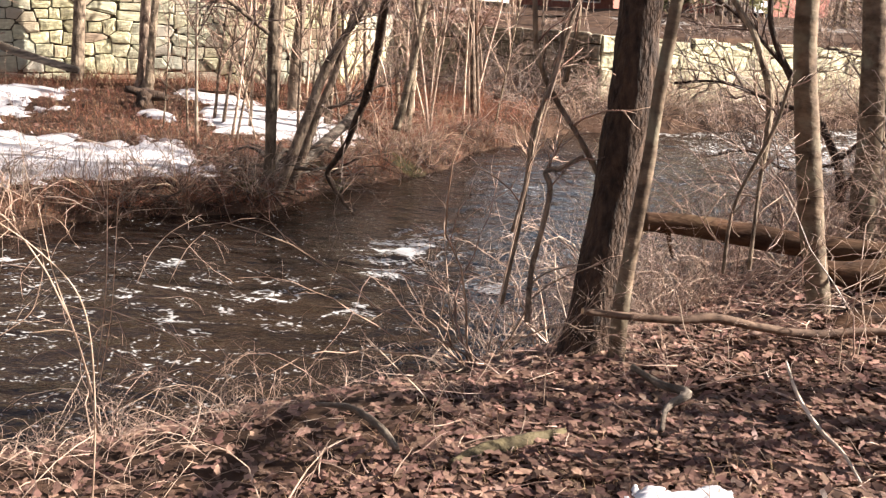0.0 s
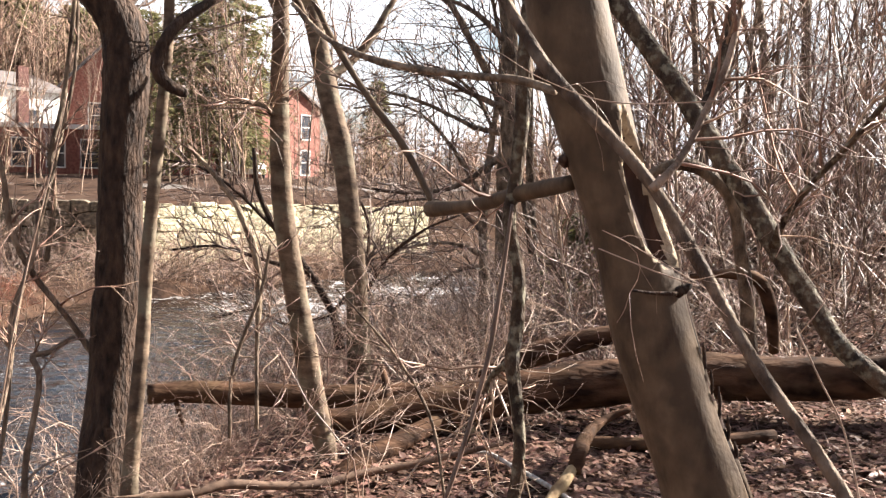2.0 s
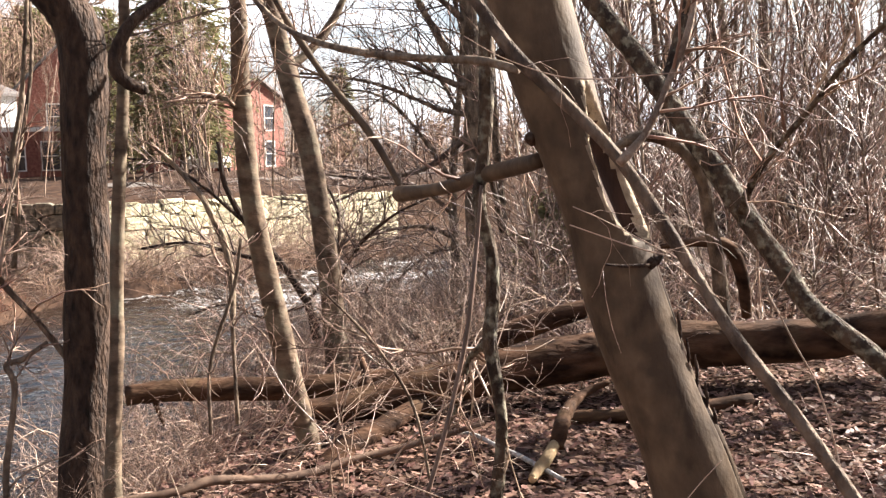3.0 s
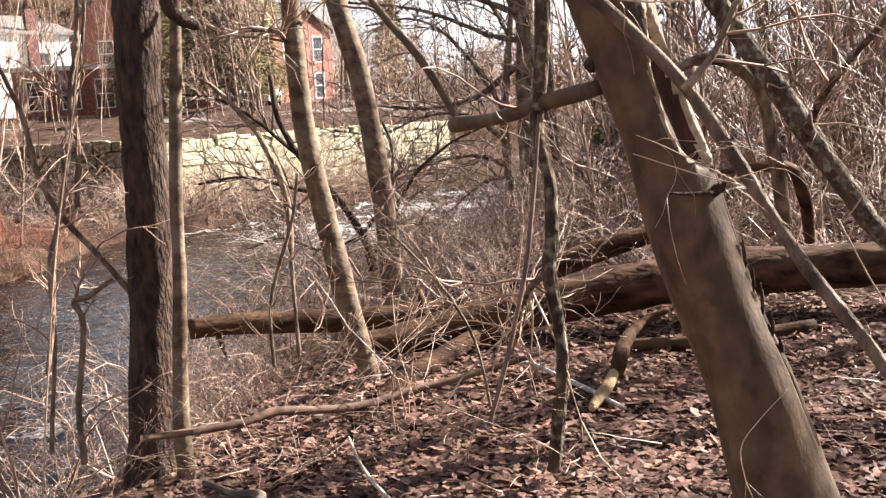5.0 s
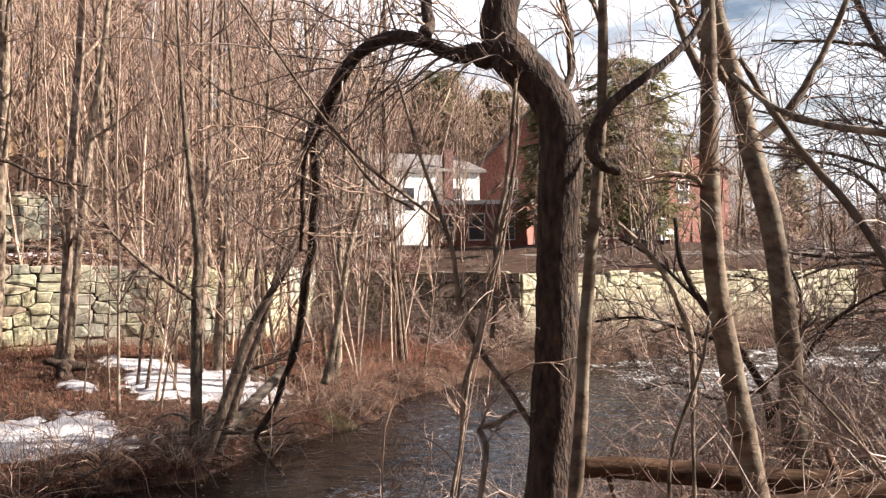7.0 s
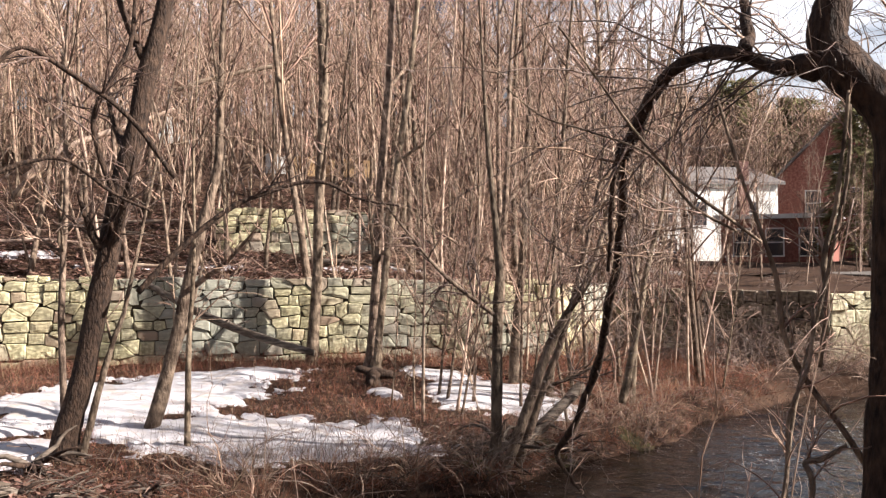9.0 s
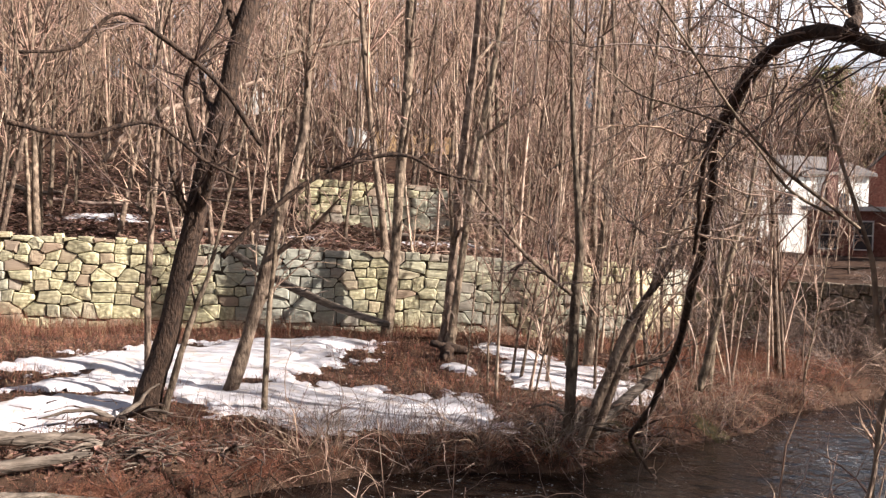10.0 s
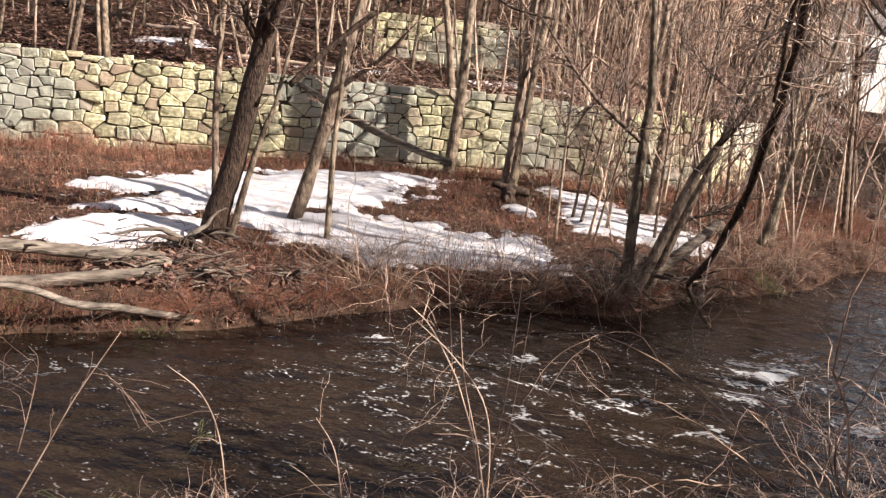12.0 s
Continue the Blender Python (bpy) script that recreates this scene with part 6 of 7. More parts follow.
for _ in range(34):
    x, y = rb.uniform(-6.5, -2.9), rb.uniform(14.0, 19.5)
    if land("far", x, y) < 0.1 or land("wall", x, y) > -0.2:
        continue
    plant_shrub(shrubs_red, x, y, rb.uniform(0.6, 1.1), "red-brown leafless brush below the stone wall", "red brush on the far bank", rb, "brush_clump")
for _ in range(120):
    i = rb.choice((1, 1, 2, 2, 3, 3, 4, 5, 6, 7, 8))
    t = rb.random()
    (ax, ay), (bx, by) = FAR_SHORE[i], FAR_SHORE[i + 1]
    x, y = ax + (bx - ax) * t - 0.2, ay + (by - ay) * t + 0.1
    plant_shrub(shrubs_red, x, y, rb.uniform(0.25, 0.5), "low red-brown weeds overhanging the cut bank", "weeds on the cut bank", rb, "weed_clump")
for _ in range(26):
    x = rb.uniform(-3, 9)
    y = 21.3 + 0.65 * (x + 2.2) - rb.uniform(0.5, 2.2)
    if land("far", x, y) < 0.05:
        continue
    plant_shrub(shrubs_brown, x, y, rb.uniform(0.5, 1.0), "bare shrub at the foot of the stone wall", "shrubs below the wall", rb)
for _ in range(46):
    x = rb.uniform(-14, 10)
    y = (21.6 + 0.65 * (x + 2.2) if x > -7 else 18.9 + 0.74 * (x + 7.3)) + rb.uniform(0.8, 7)
    plant_shrub(shrubs_brown, x, y, rb.uniform(0.6, 1.3), "bare shrub growing above the stone wall", "shrubs above the wall", rb)

shrubs_twiggy = [shrub(390 + i, 7, 1.6, M_CANE, 0.04, 0.0017, 0.6, 9, 0.005) for i in range(4)]
for _ in range(46):
    x, y = rb.uniform(-1.2, 4.2), rb.uniform(4.6, 9.0)
    if land("near", x, y) < 0.0 or math.hypot(x, y) < 4.6 or (x > 0.3 and math.hypot(x, y) < 7.0 and rb.random() < 0.85):
        continue
    plant_shrub(shrubs_twiggy, x, y, rb.uniform(0.5, 1.2), "thin pale twiggy shrub among dead leaves", "twiggy shrubs on the near bank", rb, "twiggy_shrub")
made = 0
while made < 12:
    x, y = rb.uniform(-1.8, 0.4), rb.uniform(4.8, 8.6)
    if not -0.25 < land("near", x, y) < 0.8 or (x < -0.4 and y < 7.0 and rb.random() < 0.7):
        continue
    plant_shrub(shrubs_twiggy + shrubs_fine, x, y, rb.uniform(0.4, 0.85), "thin pale twiggy shrub at the water's edge", "twiggy shrubs on the near bank", rb, "twiggy_shrub")
    made += 1
briars = [shrub(400 + i, 7, 2.1 + 0.2 * i, M_BRIAR, 0.20, 0.0022, 0.75, 8, 0.006) for i in range(3)]
rv = random.Random(51)
made = 0
while made < 22:
    x, y = rv.uniform(-1.0, 3.4), rv.uniform(5.7, 10.0)
    if not -0.3 < land("near", x, y) < 1.3 or math.hypot(x, y) < 5.9:
        continue
    plant_shrub(briars, x, y, rv.uniform(0.6, 1.05), "long arching red-brown briar over the water's edge", "briars on the near bank", rv, "briar")
    made += 1
shrubs_dark = [shrub(380 + i, 18, 1.6, M_TWIG_DARK, 0.10, 0.005, 0.6, 8, 0.010) for i in range(2)]
for _ in range(16):
    x, y = rb.uniform(-6.8, -2.3), rb.uniform(19.4, 21.1)
    if land("far", x, y) > 0.1:
        plant_shrub(shrubs_dark, x, y, rb.uniform(0.7, 1.2), "dark bare brush against the shaded wall", "brush at the abutment", rb, "wall_brush")
stump = Geo()
sr = random.Random(9)
stump.tube([(0, 0, -0.1), (0, 0, 0.08), (0.03, 0, 0.20), (0.08, 0, 0.27)], [0.20, 0.13, 0.13, 0.09], 12, 0.18, sr)
stump_thing = thing("tree_stump", "black rotten forked stump among weeds and snow", "stump", at=(-8.6, 13.85, ground_z(-8.6, 13.85)))
part("trunk", stump, M_BARK_DARK, stump_thing)
for way, ln, r in (((0.75, 0.5, 0.25), 0.36, 0.085), ((-0.8, -0.45, 0.35), 0.34, 0.075), ((-0.3, 0.5, 0.1), 0.4, 0.05), ((0.2, -0.6, -0.1), 0.4, 0.05)):
    g = Geo()
    g.tube(wander((0.02, 0, 0.20), way, ln, 4, 0.2, sr, 0.02), [r, r * 1.05, r * 0.95, r * 0.8, r * 0.6], 8, 0.2, sr)
    part("root", g, M_BARK_DARK, stump_thing)


def weeds(name, label, count, spot, tall, material, seed, width=0.006):
    """Dry weeds: thin bent blades, more than one could count."""
    rng = random.Random(seed)
    g = Geo()
    for _ in range(count):
        q = spot(rng)
        if q is None:
            continue
        x, y = q
        z = ground_z(x, y)
        a, ln = rng.uniform(0, 2 * math.pi), tall * rng.uniform(0.3, 1.0) * (0.55 + 0.9 * max(0, noise.noise((x * 0.9, y * 0.9, 5)) + 0.3))
        lean = rng.uniform(0.2, 2.0)
        p0 = Vector((x, y, z - 0.02))
        p1 = p0 + Vector((math.cos(a) * lean * 0.8, math.sin(a) * lean * 0.8, 1)) * ln * 0.5
        p2 = p1 + Vector((math.cos(a) * lean, math.sin(a) * lean, 1 - lean * 0.8)) * ln * 0.5
        s = Vector((-math.sin(a), math.cos(a), 0)) * width
        b = len(g.v)
        g.v += [p0 - s, p0 + s, p1 - s * 0.8, p1 + s * 0.8, p2]
        g.f += [(b, b + 1, b + 3, b + 2), (b + 2, b + 3, b + 4)]
    return tagged(new(name, g.mesh(name, material)), label, "weeds", kind="stuff")


def on_far_flat(rng):
    x, y = rng.uniform(-18, -3), rng.uniform(4, 20)
    far = land("far", x, y)
    wall = land("wall", x, y)
    if far < 0.02 or wall > -0.1:
        return None
    for cx, cy, rx, ry, deg in SNOW:
        c, s = math.cos(radians(deg)), math.sin(radians(deg))
        u, v = ((x - cx) * c + (y - cy) * s) / rx, (-(x - cx) * s + (y - cy) * c) / ry
        if u * u + v * v < 0.8 and rng.random() < 0.96:
            return None
    return x, y


weeds("dry_weeds", "red-brown dry weeds covering the far bank", 80000, on_far_flat, 0.30, M_TWIG_RED, 3, 0.0024)
def on_snow(rng):
    cx, cy, rx, ry, deg = rng.choice(SNOW)
    x, y = cx + rng.uniform(-1, 1) * max(rx, ry), cy + rng.uniform(-1, 1) * max(rx, ry)
    return (x, y) if land("far", x, y) > 0.1 and noise.noise((x * 1.3, y * 1.3, 11)) > 0.05 else None


weeds("snow_weeds", "thin dark weed stalks standing through old snow", 1300, on_snow, 0.42, M_TWIG_DARK, 26, 0.0022)


def before_the_snow(rng):
    x = rng.gauss(-7.2, 0.7)
    y = 9.1 + 0.55 * (x + 7.2) + rng.gauss(0, 0.22)
    return (x, y) if land("far", x, y) > 0.15 else None


weeds("weed_stalks", "tall dark red weed stalks in front of a snow patch", 420, before_the_snow, 0.75, M_TWIG_DARK, 37, 0.0026)
weeds("straw_weeds", "pale straw-coloured dead grass on the far bank", 22000, on_far_flat, 0.32, M_STRAW, 23, 0.002)


def by_the_wall(rng):
    x, y = rng.uniform(-19, -5), rng.uniform(7, 20.5)
    return (x, y) if -1.6 < land("wall", x, y) < -0.05 and land("far", x, y) > 0.1 else None


weeds("tall_weeds", "tall rust-red weeds at the foot of the stone wall", 38000, by_the_wall, 0.72, M_TWIG_RED, 24, 0.0026)

weeds("tall_grass", "tall dry straw at the foot of the stone wall", 9000, by_the_wall, 0.66, M_STRAW, 35, 0.0022)


def on_bank_edge(rng):
    x, y = rng.uniform(-15, -2.5), rng.uniform(0, 20)
    far = land("far", x, y)
    return (x, y) if 0.0 < far < 0.75 and rng.random() < 1.1 - far else None


weeds("bank_weeds", "weeds hanging over the cut bank, darkened as if in shade", 75000, on_bank_edge, 0.26, M_WEED_SHADED, 13, 0.0026)


def at_waterline(rng):
    x, y = rng.uniform(-15, -2.5), rng.uniform(0, 20)
    return (x, y) if -0.04 < land("far", x, y) < 0.32 else None


weeds("sedge", "dark drooping sedge at the waterline", 70000, at_waterline, 0.20, M_WEED_SHADED, 36, 0.0045)
weeds("bank_grass", "matted dead grass on the cut bank", 9000, on_bank_edge, 0.24, M_STRAW, 25, 0.002)
roots = Geo()
rr = random.Random(31)
for _ in range(130):
    i = rr.choice((1, 2, 2, 3, 3, 4, 4, 5, 5, 5, 6, 6, 7, 8))
    t = rr.random()
    (ax, ay), (bx, by) = FAR_SHORE[i], FAR_SHORE[i + 1]
    x, y = ax + (bx - ax) * t + rr.uniform(-0.25, 0.05), ay + (by - ay) * t + rr.uniform(-0.05, 0.2)
    line = wander((x, y, rr.uniform(0.12, 0.36)), (rr.uniform(-1, 1), rr.uniform(-1, 0.4), rr.uniform(-0.6, 0.1)), rr.uniform(0.3, 0.9), 6, 0.2, rr, 0.05)
    roots.tube(line, taper(rr.uniform(0.004, 0.010), 0.002, 6), 5)
tagged(new("bank_roots", roots.mesh("bank_roots", M_BARK_DARK)), "tangled bare roots along the undercut bank", "roots", kind="stuff")

# ---- leaves ----


def leaf_litter(name, label, count, spot, size, seed):
    rng = random.Random(seed)
    g = Geo()
    for _ in range(count):
        q = spot(rng)
        if q is None:
            continue
        x, y = q
        z = ground_z(x, y) + rng.uniform(0.0, 0.035 if size < 0.055 else 0.10)
        s = size * rng.uniform(0.6, 1.3)
        m = pose(x, y, z, rng.gauss(0, 14), rng.gauss(0, 14), rng.uniform(0, 360))
        curl = rng.uniform(-0.15, 0.45) * s
        b = len(g.v)
        wide = rng.uniform(0.8, 1.5)
        for u, v in ((-1, 0), (-0.35, 0.34), (0.05, 0.2), (0.4, 0.42), (1, 0.02), (0.42, -0.38), (0.0, -0.2), (-0.4, -0.32)):
            u, v = u + rng.uniform(-0.15, 0.15), (v + rng.uniform(-0.10, 0.10)) * wide
            g.v.append(m @ Vector((u * s, v * s, curl * (abs(v) + 0.35 * u * u))))
        g.f += [(b, b + 1, b + 2, b + 6, b + 7)[::-1], (b + 2, b + 3, b + 4, b + 5, b + 6)[::-1]]
    return tagged(new(name, g.mesh(name, M_LEAF, False)), label, "leaves", kind="stuff")


def on_near_bank(rng):
    az, d = radians(rng.uniform(-48, 52)), 2.0 + 13 * rng.random() ** 1.15
    x, y = d * math.sin(az), d * math.cos(az)
    near = land("near", x, y)
    sparse = x < -1.0 - 0.25 * noise.noise((x * 2, y * 2, 8)) and rng.random() < 0.8
    return (x, y) if near > 0.25 and not sparse else None


def behind_eye(rng):
    az, d = radians(rng.uniform(44, 316)), 7 * rng.random() ** 0.5
    x, y = d * math.sin(az), d * math.cos(az)
    return (x, y) if land("near", x, y) > 0.25 else None


def at_feet(rng):
    az, d = radians(rng.uniform(-50, 50)), 2.1 * rng.random() ** 0.5
    return (d * math.sin(az), d * math.cos(az)) if d * math.sin(az) > -0.7 or rng.random() < 0.25 else None


leaf_litter("leaf_litter", "brown dead leaves on the open bank", 9000, behind_eye, 0.05, 14)
leaf_litter("leaf_litter", "brown dead leaves on the trodden bank", 3500, at_feet, 0.04, 15)
leaf_litter("leaf_litter", "brown curled dead leaves covering the near bank", 115000, on_near_bank, 0.036, 4)


def on_terrace(rng):
    x, y = rng.uniform(-24, -7), rng.uniform(8, 26)
    return (x, y) if 0.35 < land("wall", x, y) < 5.5 else None


leaf_litter("leaf_litter", "orange-brown dead leaves on the terrace above the wall", 20000, on_terrace, 0.085, 28)
litter = Geo()
lr = random.Random(33)
for _ in range(1500):
    q = on_near_bank(lr)
    if q is None or math.hypot(*q) > 9:
        continue
    ln, a = lr.uniform(0.06, 0.55) * lr.random() + 0.05, lr.uniform(0, 2 * math.pi)
    line = wander((q[0], q[1], ground_z(*q) + lr.uniform(0.02, 0.06)), (math.cos(a), math.sin(a), lr.uniform(-0.05, 0.15)), ln, 4, 0.22, lr)
    litter.tube(line, taper(lr.uniform(0.0015, 0.005), 0.001, 4), 4)
tagged(new("twig_litter", litter.mesh("twig_litter", M_CANE)), "thin broken twigs lying on dead leaves", "twigs", kind="stuff")


def by_the_snow(rng):
    x, y = rng.gauss(-0.55, 0.45), rng.gauss(3.05, 0.3)
    return (x, y) if y > 2.2 else None


weeds("grass_tufts", "low tufts of yellowed grass among dead leaves", 1500, by_the_snow, 0.16, M_STRAW, 34, 0.0014)


def on_far_bank(rng):
    x, y = rng.uniform(-18, -3), rng.uniform(0.0, 20)
    return on_far_flat(rng) if land("far", x, y) > 0.0 and land("wall", x, y) < -0.1 and noise.noise((x, y, 2)) > -0.1 and rng.random() < 0.7 else None


leaf_litter("leaf_litter", "rust-brown dead leaves between weeds on the far bank", 60000, on_far_bank, 0.042, 7)


def at_tree_foot(rng):
    x, y = rng.gauss(-8.35, 0.38), rng.gauss(6.75, 0.38)
    return (x, y) if land("far", x, y) > 0.0 else None


leaf_litter("leaf_litter", "heap of pale dead leaves caught at a leaning tree's foot", 1800, at_tree_foot, 0.06, 27)
leaf_litter("leaf_litter", "matted dark leaves on the cut bank", 3500, on_bank_edge, 0.04, 17)


def on_hill(rng):
    az, d = radians(rng.uniform(12, 66)), rng.uniform(19.5, 42)
    x, y = -d * math.sin(az), d * math.cos(az)
    return (x, y) if land("wall", x, y) > 0.5 else None


leaf_litter("leaf_litter", "rust-brown dead leaves above the stone wall", 42000, on_hill, 0.085, 6)

# ---- houses beyond the walls ----


def window(parent, m, wide, tall, sash=M_TRIM):
    """A sash window: frame, sill and two panes, set in a wall whose face is the plane y = 0 of m."""
    fr = Geo()
    for lo, hi in (((-wide / 2 - .07, -.05, -.07), (wide / 2 + .07, .03, 0)), ((-wide / 2 - .07, -.05, tall), (wide / 2 + .07, .03, tall + .08)),
                   ((-wide / 2 - .07, -.05, 0), (-wide / 2, .03, tall)), ((wide / 2, -.05, 0), (wide / 2 + .07, .03, tall)),
                   ((-wide / 2, -.03, tall / 2 - .03), (wide / 2, .03, tall / 2 + .03))):
        fr.box(lo, hi, m)
    w = part("window", fr, sash, parent, smooth=False)
    for z in (0, tall / 2 + .03):
        g = Geo()
        g.box((-wide / 2, -.012, z), (wide / 2, .02, z + tall / 2 - .03), m)
        part("pane", g, M_GLASS, w, smooth=False)


def house(name, label, x, y, turn, wide, deep, eave, ridge, wall_mat, roof_mat, windows, gable_front=True, over=0.35):
    """A house with a gable roof; its front looks along -y before it is turned."""
    ob = thing(name, label, "house")
    base = 1.2
    ob.matrix_world = pose(x, y, base, 0, 0, turn)
    body = Geo()
    w, d = wide / 2, deep
    if gable_front:
        prof = [(-w, 0), (w, 0), (w, eave), (0, ridge), (-w, eave)]
        body.v = [Vector((u, 0, v)) for u, v in prof] + [Vector((u, d, v)) for u, v in prof]
    else:
        prof = [(0, 0), (d, 0), (d, eave), (d / 2, ridge), (0, eave)]
        body.v = [Vector((-w, u, v)) for u, v in prof] + [Vector((w, u, v)) for u, v in prof]
    n = len(prof)
    body.f = [tuple(range(n)), tuple(reversed(range(n, 2 * n)))] + [(i, i + n, (i + 1) % n + n, (i + 1) % n) for i in range(n)]
    part("wall", body, wall_mat, ob, smooth=False)
    half = w if gable_front else d / 2
    rise = ridge - eave
    for s in (-1, 1):
        g = Geo()
        k = (half + over) / half
        a, b = (half + over) * s, ridge - rise * k
        lo, hi = -over, (d if gable_front else wide) + over
        for q in (0.02, 0.2):
            for along in (lo, hi):
                for u, v in ((0, ridge + q), (a, b + q)):
                    g.v.append(Vector((u, along, v)) if gable_front else Vector((along - w, d / 2 + u, v)))
        g.f = [(0, 1, 3, 2), (4, 6, 7, 5), (0, 4, 5, 1), (2, 3, 7, 6), (1, 5, 7, 3), (0, 2, 6, 4)]
        part("roof", g, roof_mat, ob, smooth=False)
    for u, z, ww, wh in windows:
        window(ob, pose(u, 0, z), ww, wh)
    return ob


white = house("white_house", "white clapboard house with a grey shingled roof", -13.2, 63, 42, 9.5, 8.0, 5.6, 6.8, M_CLAPBOARD, M_ROOF,
              [(-3.0, 2.9, 0.9, 1.5), (-0.9, 2.9, 0.9, 1.5), (2.9, 2.9, 0.8, 1.5), (-3.0, 0.5, 0.9, 1.5)], gable_front=False)
g = Geo()
g.box((1.75, -0.3, 0), (2.45, -0.02, 7.0))
part("chimney", g, M_DARKTRIM, white, "dark brick chimney", smooth=False)
brick = house("brick_house", "dark red brick gabled house in shade", -6.1, 69.5, -4, 8.2, 9.0, 6.2, 10.3, M_BRICK, M_ROOF,
              [(-1.8, 3.6, 0.9, 1.6), (1.2, 3.6, 1.5, 1.7), (0.0, 6.4, 0.8, 1.2)])
annex = thing("brick_annex", "low brick porch building with a pale flat roof edge", "building", at=(-8.6, 57.5, 1.2))
g = Geo()
g.box((-3.0, 0, 0), (3.0, 5, 3.1))
part("wall", g, M_BRICK, annex, smooth=False)
g = Geo()
g.box((-3.3, -0.3, 3.1), (3.3, 5.2, 3.35))
part("roof", g, M_TRIM, annex, "pale flat roof edge", smooth=False)
for u in (-1.8, 0.0, 1.8):
    window(annex, pose(u, 0, 1.0), 0.9, 1.5)
house("brick_house", "tall orange-red brick house lit by the sun", 5.0, 66, 46, 6.0, 8.0, 5.2, 6.6, M_BRICK, M_ROOF, [(-1.6, 3.2, 0.9, 1.6), (1.4, 3.2, 0.9, 1.6), (1.4, 0.8, 0.9, 1.6)])
hill_fence = thing("board_fence", "pale board fence on the wooded hillside, partly bare wood", "fence")
for k in range(26):
    u = k / 25
    x, y = -30.5 + 4.6 * u, 39.6 + 3.2 * u
    g = Geo()
    g.box((-0.11, -0.02, -0.3), (0.11, 0.02, 1.10 - 0.35 * u + 0.05 * (k * 7 % 3)), pose(x, y, ground_z(x, y), 0, 0, 35))
    part("board", g, M_TRIM if k < 6 else M_CUT, hill_fence, smooth=False)
house("hill_house", "pale two-storey house high in the woods", -49.0, 52.5, 40, 4.0, 5.0, 3.4, 4.2, M_CLAPBOARD, M_ROOF, [(-0.9, 1.6, 0.7, 1.2), (0.9, 1.6, 0.7, 1.2)], False).location.z = 9.6


def parked_car(x, y, turn):
    ob = thing("parked_car", "white parked car at the roadside", "car", at=(x, y, ground_z(x, y)))
    ob.rotation_euler.z = radians(turn)
    for name, prof, half, material in (("body", [(-2.1, .3), (2.1, .3), (2.15, .75), (1.2, .9), (-1.9, .95), (-2.15, .8)], .86, M_CARPAINT),
                                       ("cabin", [(-1.75, .93), (1.0, .9), (.35, 1.42), (-1.3, 1.45)], .74, M_GLASS),
                                       ("roof", [(-1.3, 1.44), (.35, 1.41), (.3, 1.49), (-1.2, 1.5)], .72, M_CARPAINT)):
        g = Geo()
        n = len(prof)
        g.v = [Vector((u, -half, v)) for u, v in prof] + [Vector((u, half, v)) for u, v in prof]
        g.f = [tuple(range(n)), tuple(reversed(range(n, 2 * n)))] + [(i, i + n, (i + 1) % n + n, (i + 1) % n) for i in range(n)]
        part(name, g, material, ob, smooth=False)
    for u in (-1.35, 1.35):
        for v in (-.8, .8):
            g = Geo()
            g.tube([(u, v - .1, .32), (u, v + .1, .32)], [.32, .32], 14)
            part("wheel", g, M_RUBBER, ob)


parked_car(1.65, 56, 78)

road = Geo()
for k in range(19):
    x = -9 + 2.2 * k
    y = 33.0 + 0.30 * x + (0.012 * x * x if x > 0 else 0)
    for dy in (0, 5.0):
        road.v.append(Vector((x, y + dy, ground_z(x, y + dy) + 0.05)))
for k in range(18):
    road.f.append((2 * k, 2 * k + 2, 2 * k + 3, 2 * k + 1))
tagged(new("road", road.mesh("road", M_ASPHALT)), "pale weathered asphalt road beyond the walls", "road", kind="structure")


def evergreen(name, label, x, y, tall, wide, seed, layers=26, spray=1.0, needles=M_NEEDLE, blunt=0.75, fine=1.0, dome=False):
    """A conifer: a trunk and boughs hung with sprays of needles."""
    rng = random.Random(seed)
    ob = thing(name, label, "tree", at=(x, y, ground_z(x, y) - 0.1))
    tr, cr = Geo(), Geo()
    tr.tube([(0, 0, 0), (0.1, 0, tall * 0.5), (0, 0.1, tall)], [tall * 0.022, tall * 0.014, 0.02], 8)
    part("trunk", tr, M_BARK, ob)
    for i in range(layers):
        u = 0.12 + 0.86 * i / layers
        for _ in range(7):
            a = rng.uniform(0, 2 * math.pi)
            shape = math.sqrt(max(0.02, 1 - ((u - 0.42) / 0.58) ** 2)) if dome else (1 - u) ** blunt
            ln = wide * shape * rng.uniform(0.55, 1.1) + 0.2 * spray
            line = wander((0, 0, tall * u), (math.cos(a), math.sin(a), 0.1), ln, 5, 0.12, rng, 0.10)
            cr.tube(line, taper(0.03 * spray, 0.008 * spray, 5), 3)
            for _ in range(int((8 + 16 * ln / wide) / fine)):
                k = rng.randint(1, 4)
                p = line[k].lerp(line[k + 1], rng.random())
                d = Vector((math.cos(a + rng.uniform(-1.2, 1.2)), math.sin(a + rng.uniform(-1.2, 1.2)), rng.uniform(-0.7, 0.1))).normalized()
                s = d.cross(Vector((rng.uniform(-1, 1), rng.uniform(-1, 1), 1))).normalized() * rng.uniform(0.07, 0.16) * spray * fine
                ls = rng.uniform(0.4, 0.95) * spray
                b = len(cr.v)
                cr.v += [p, p + d * ls * 0.5 + s, p + d * ls, p + d * ls * 0.5 - s]
                cr.f.append((b, b + 1, b + 2, b + 3))
    tagged(part("crown", cr, needles, ob), kind="stuff")
    return ob


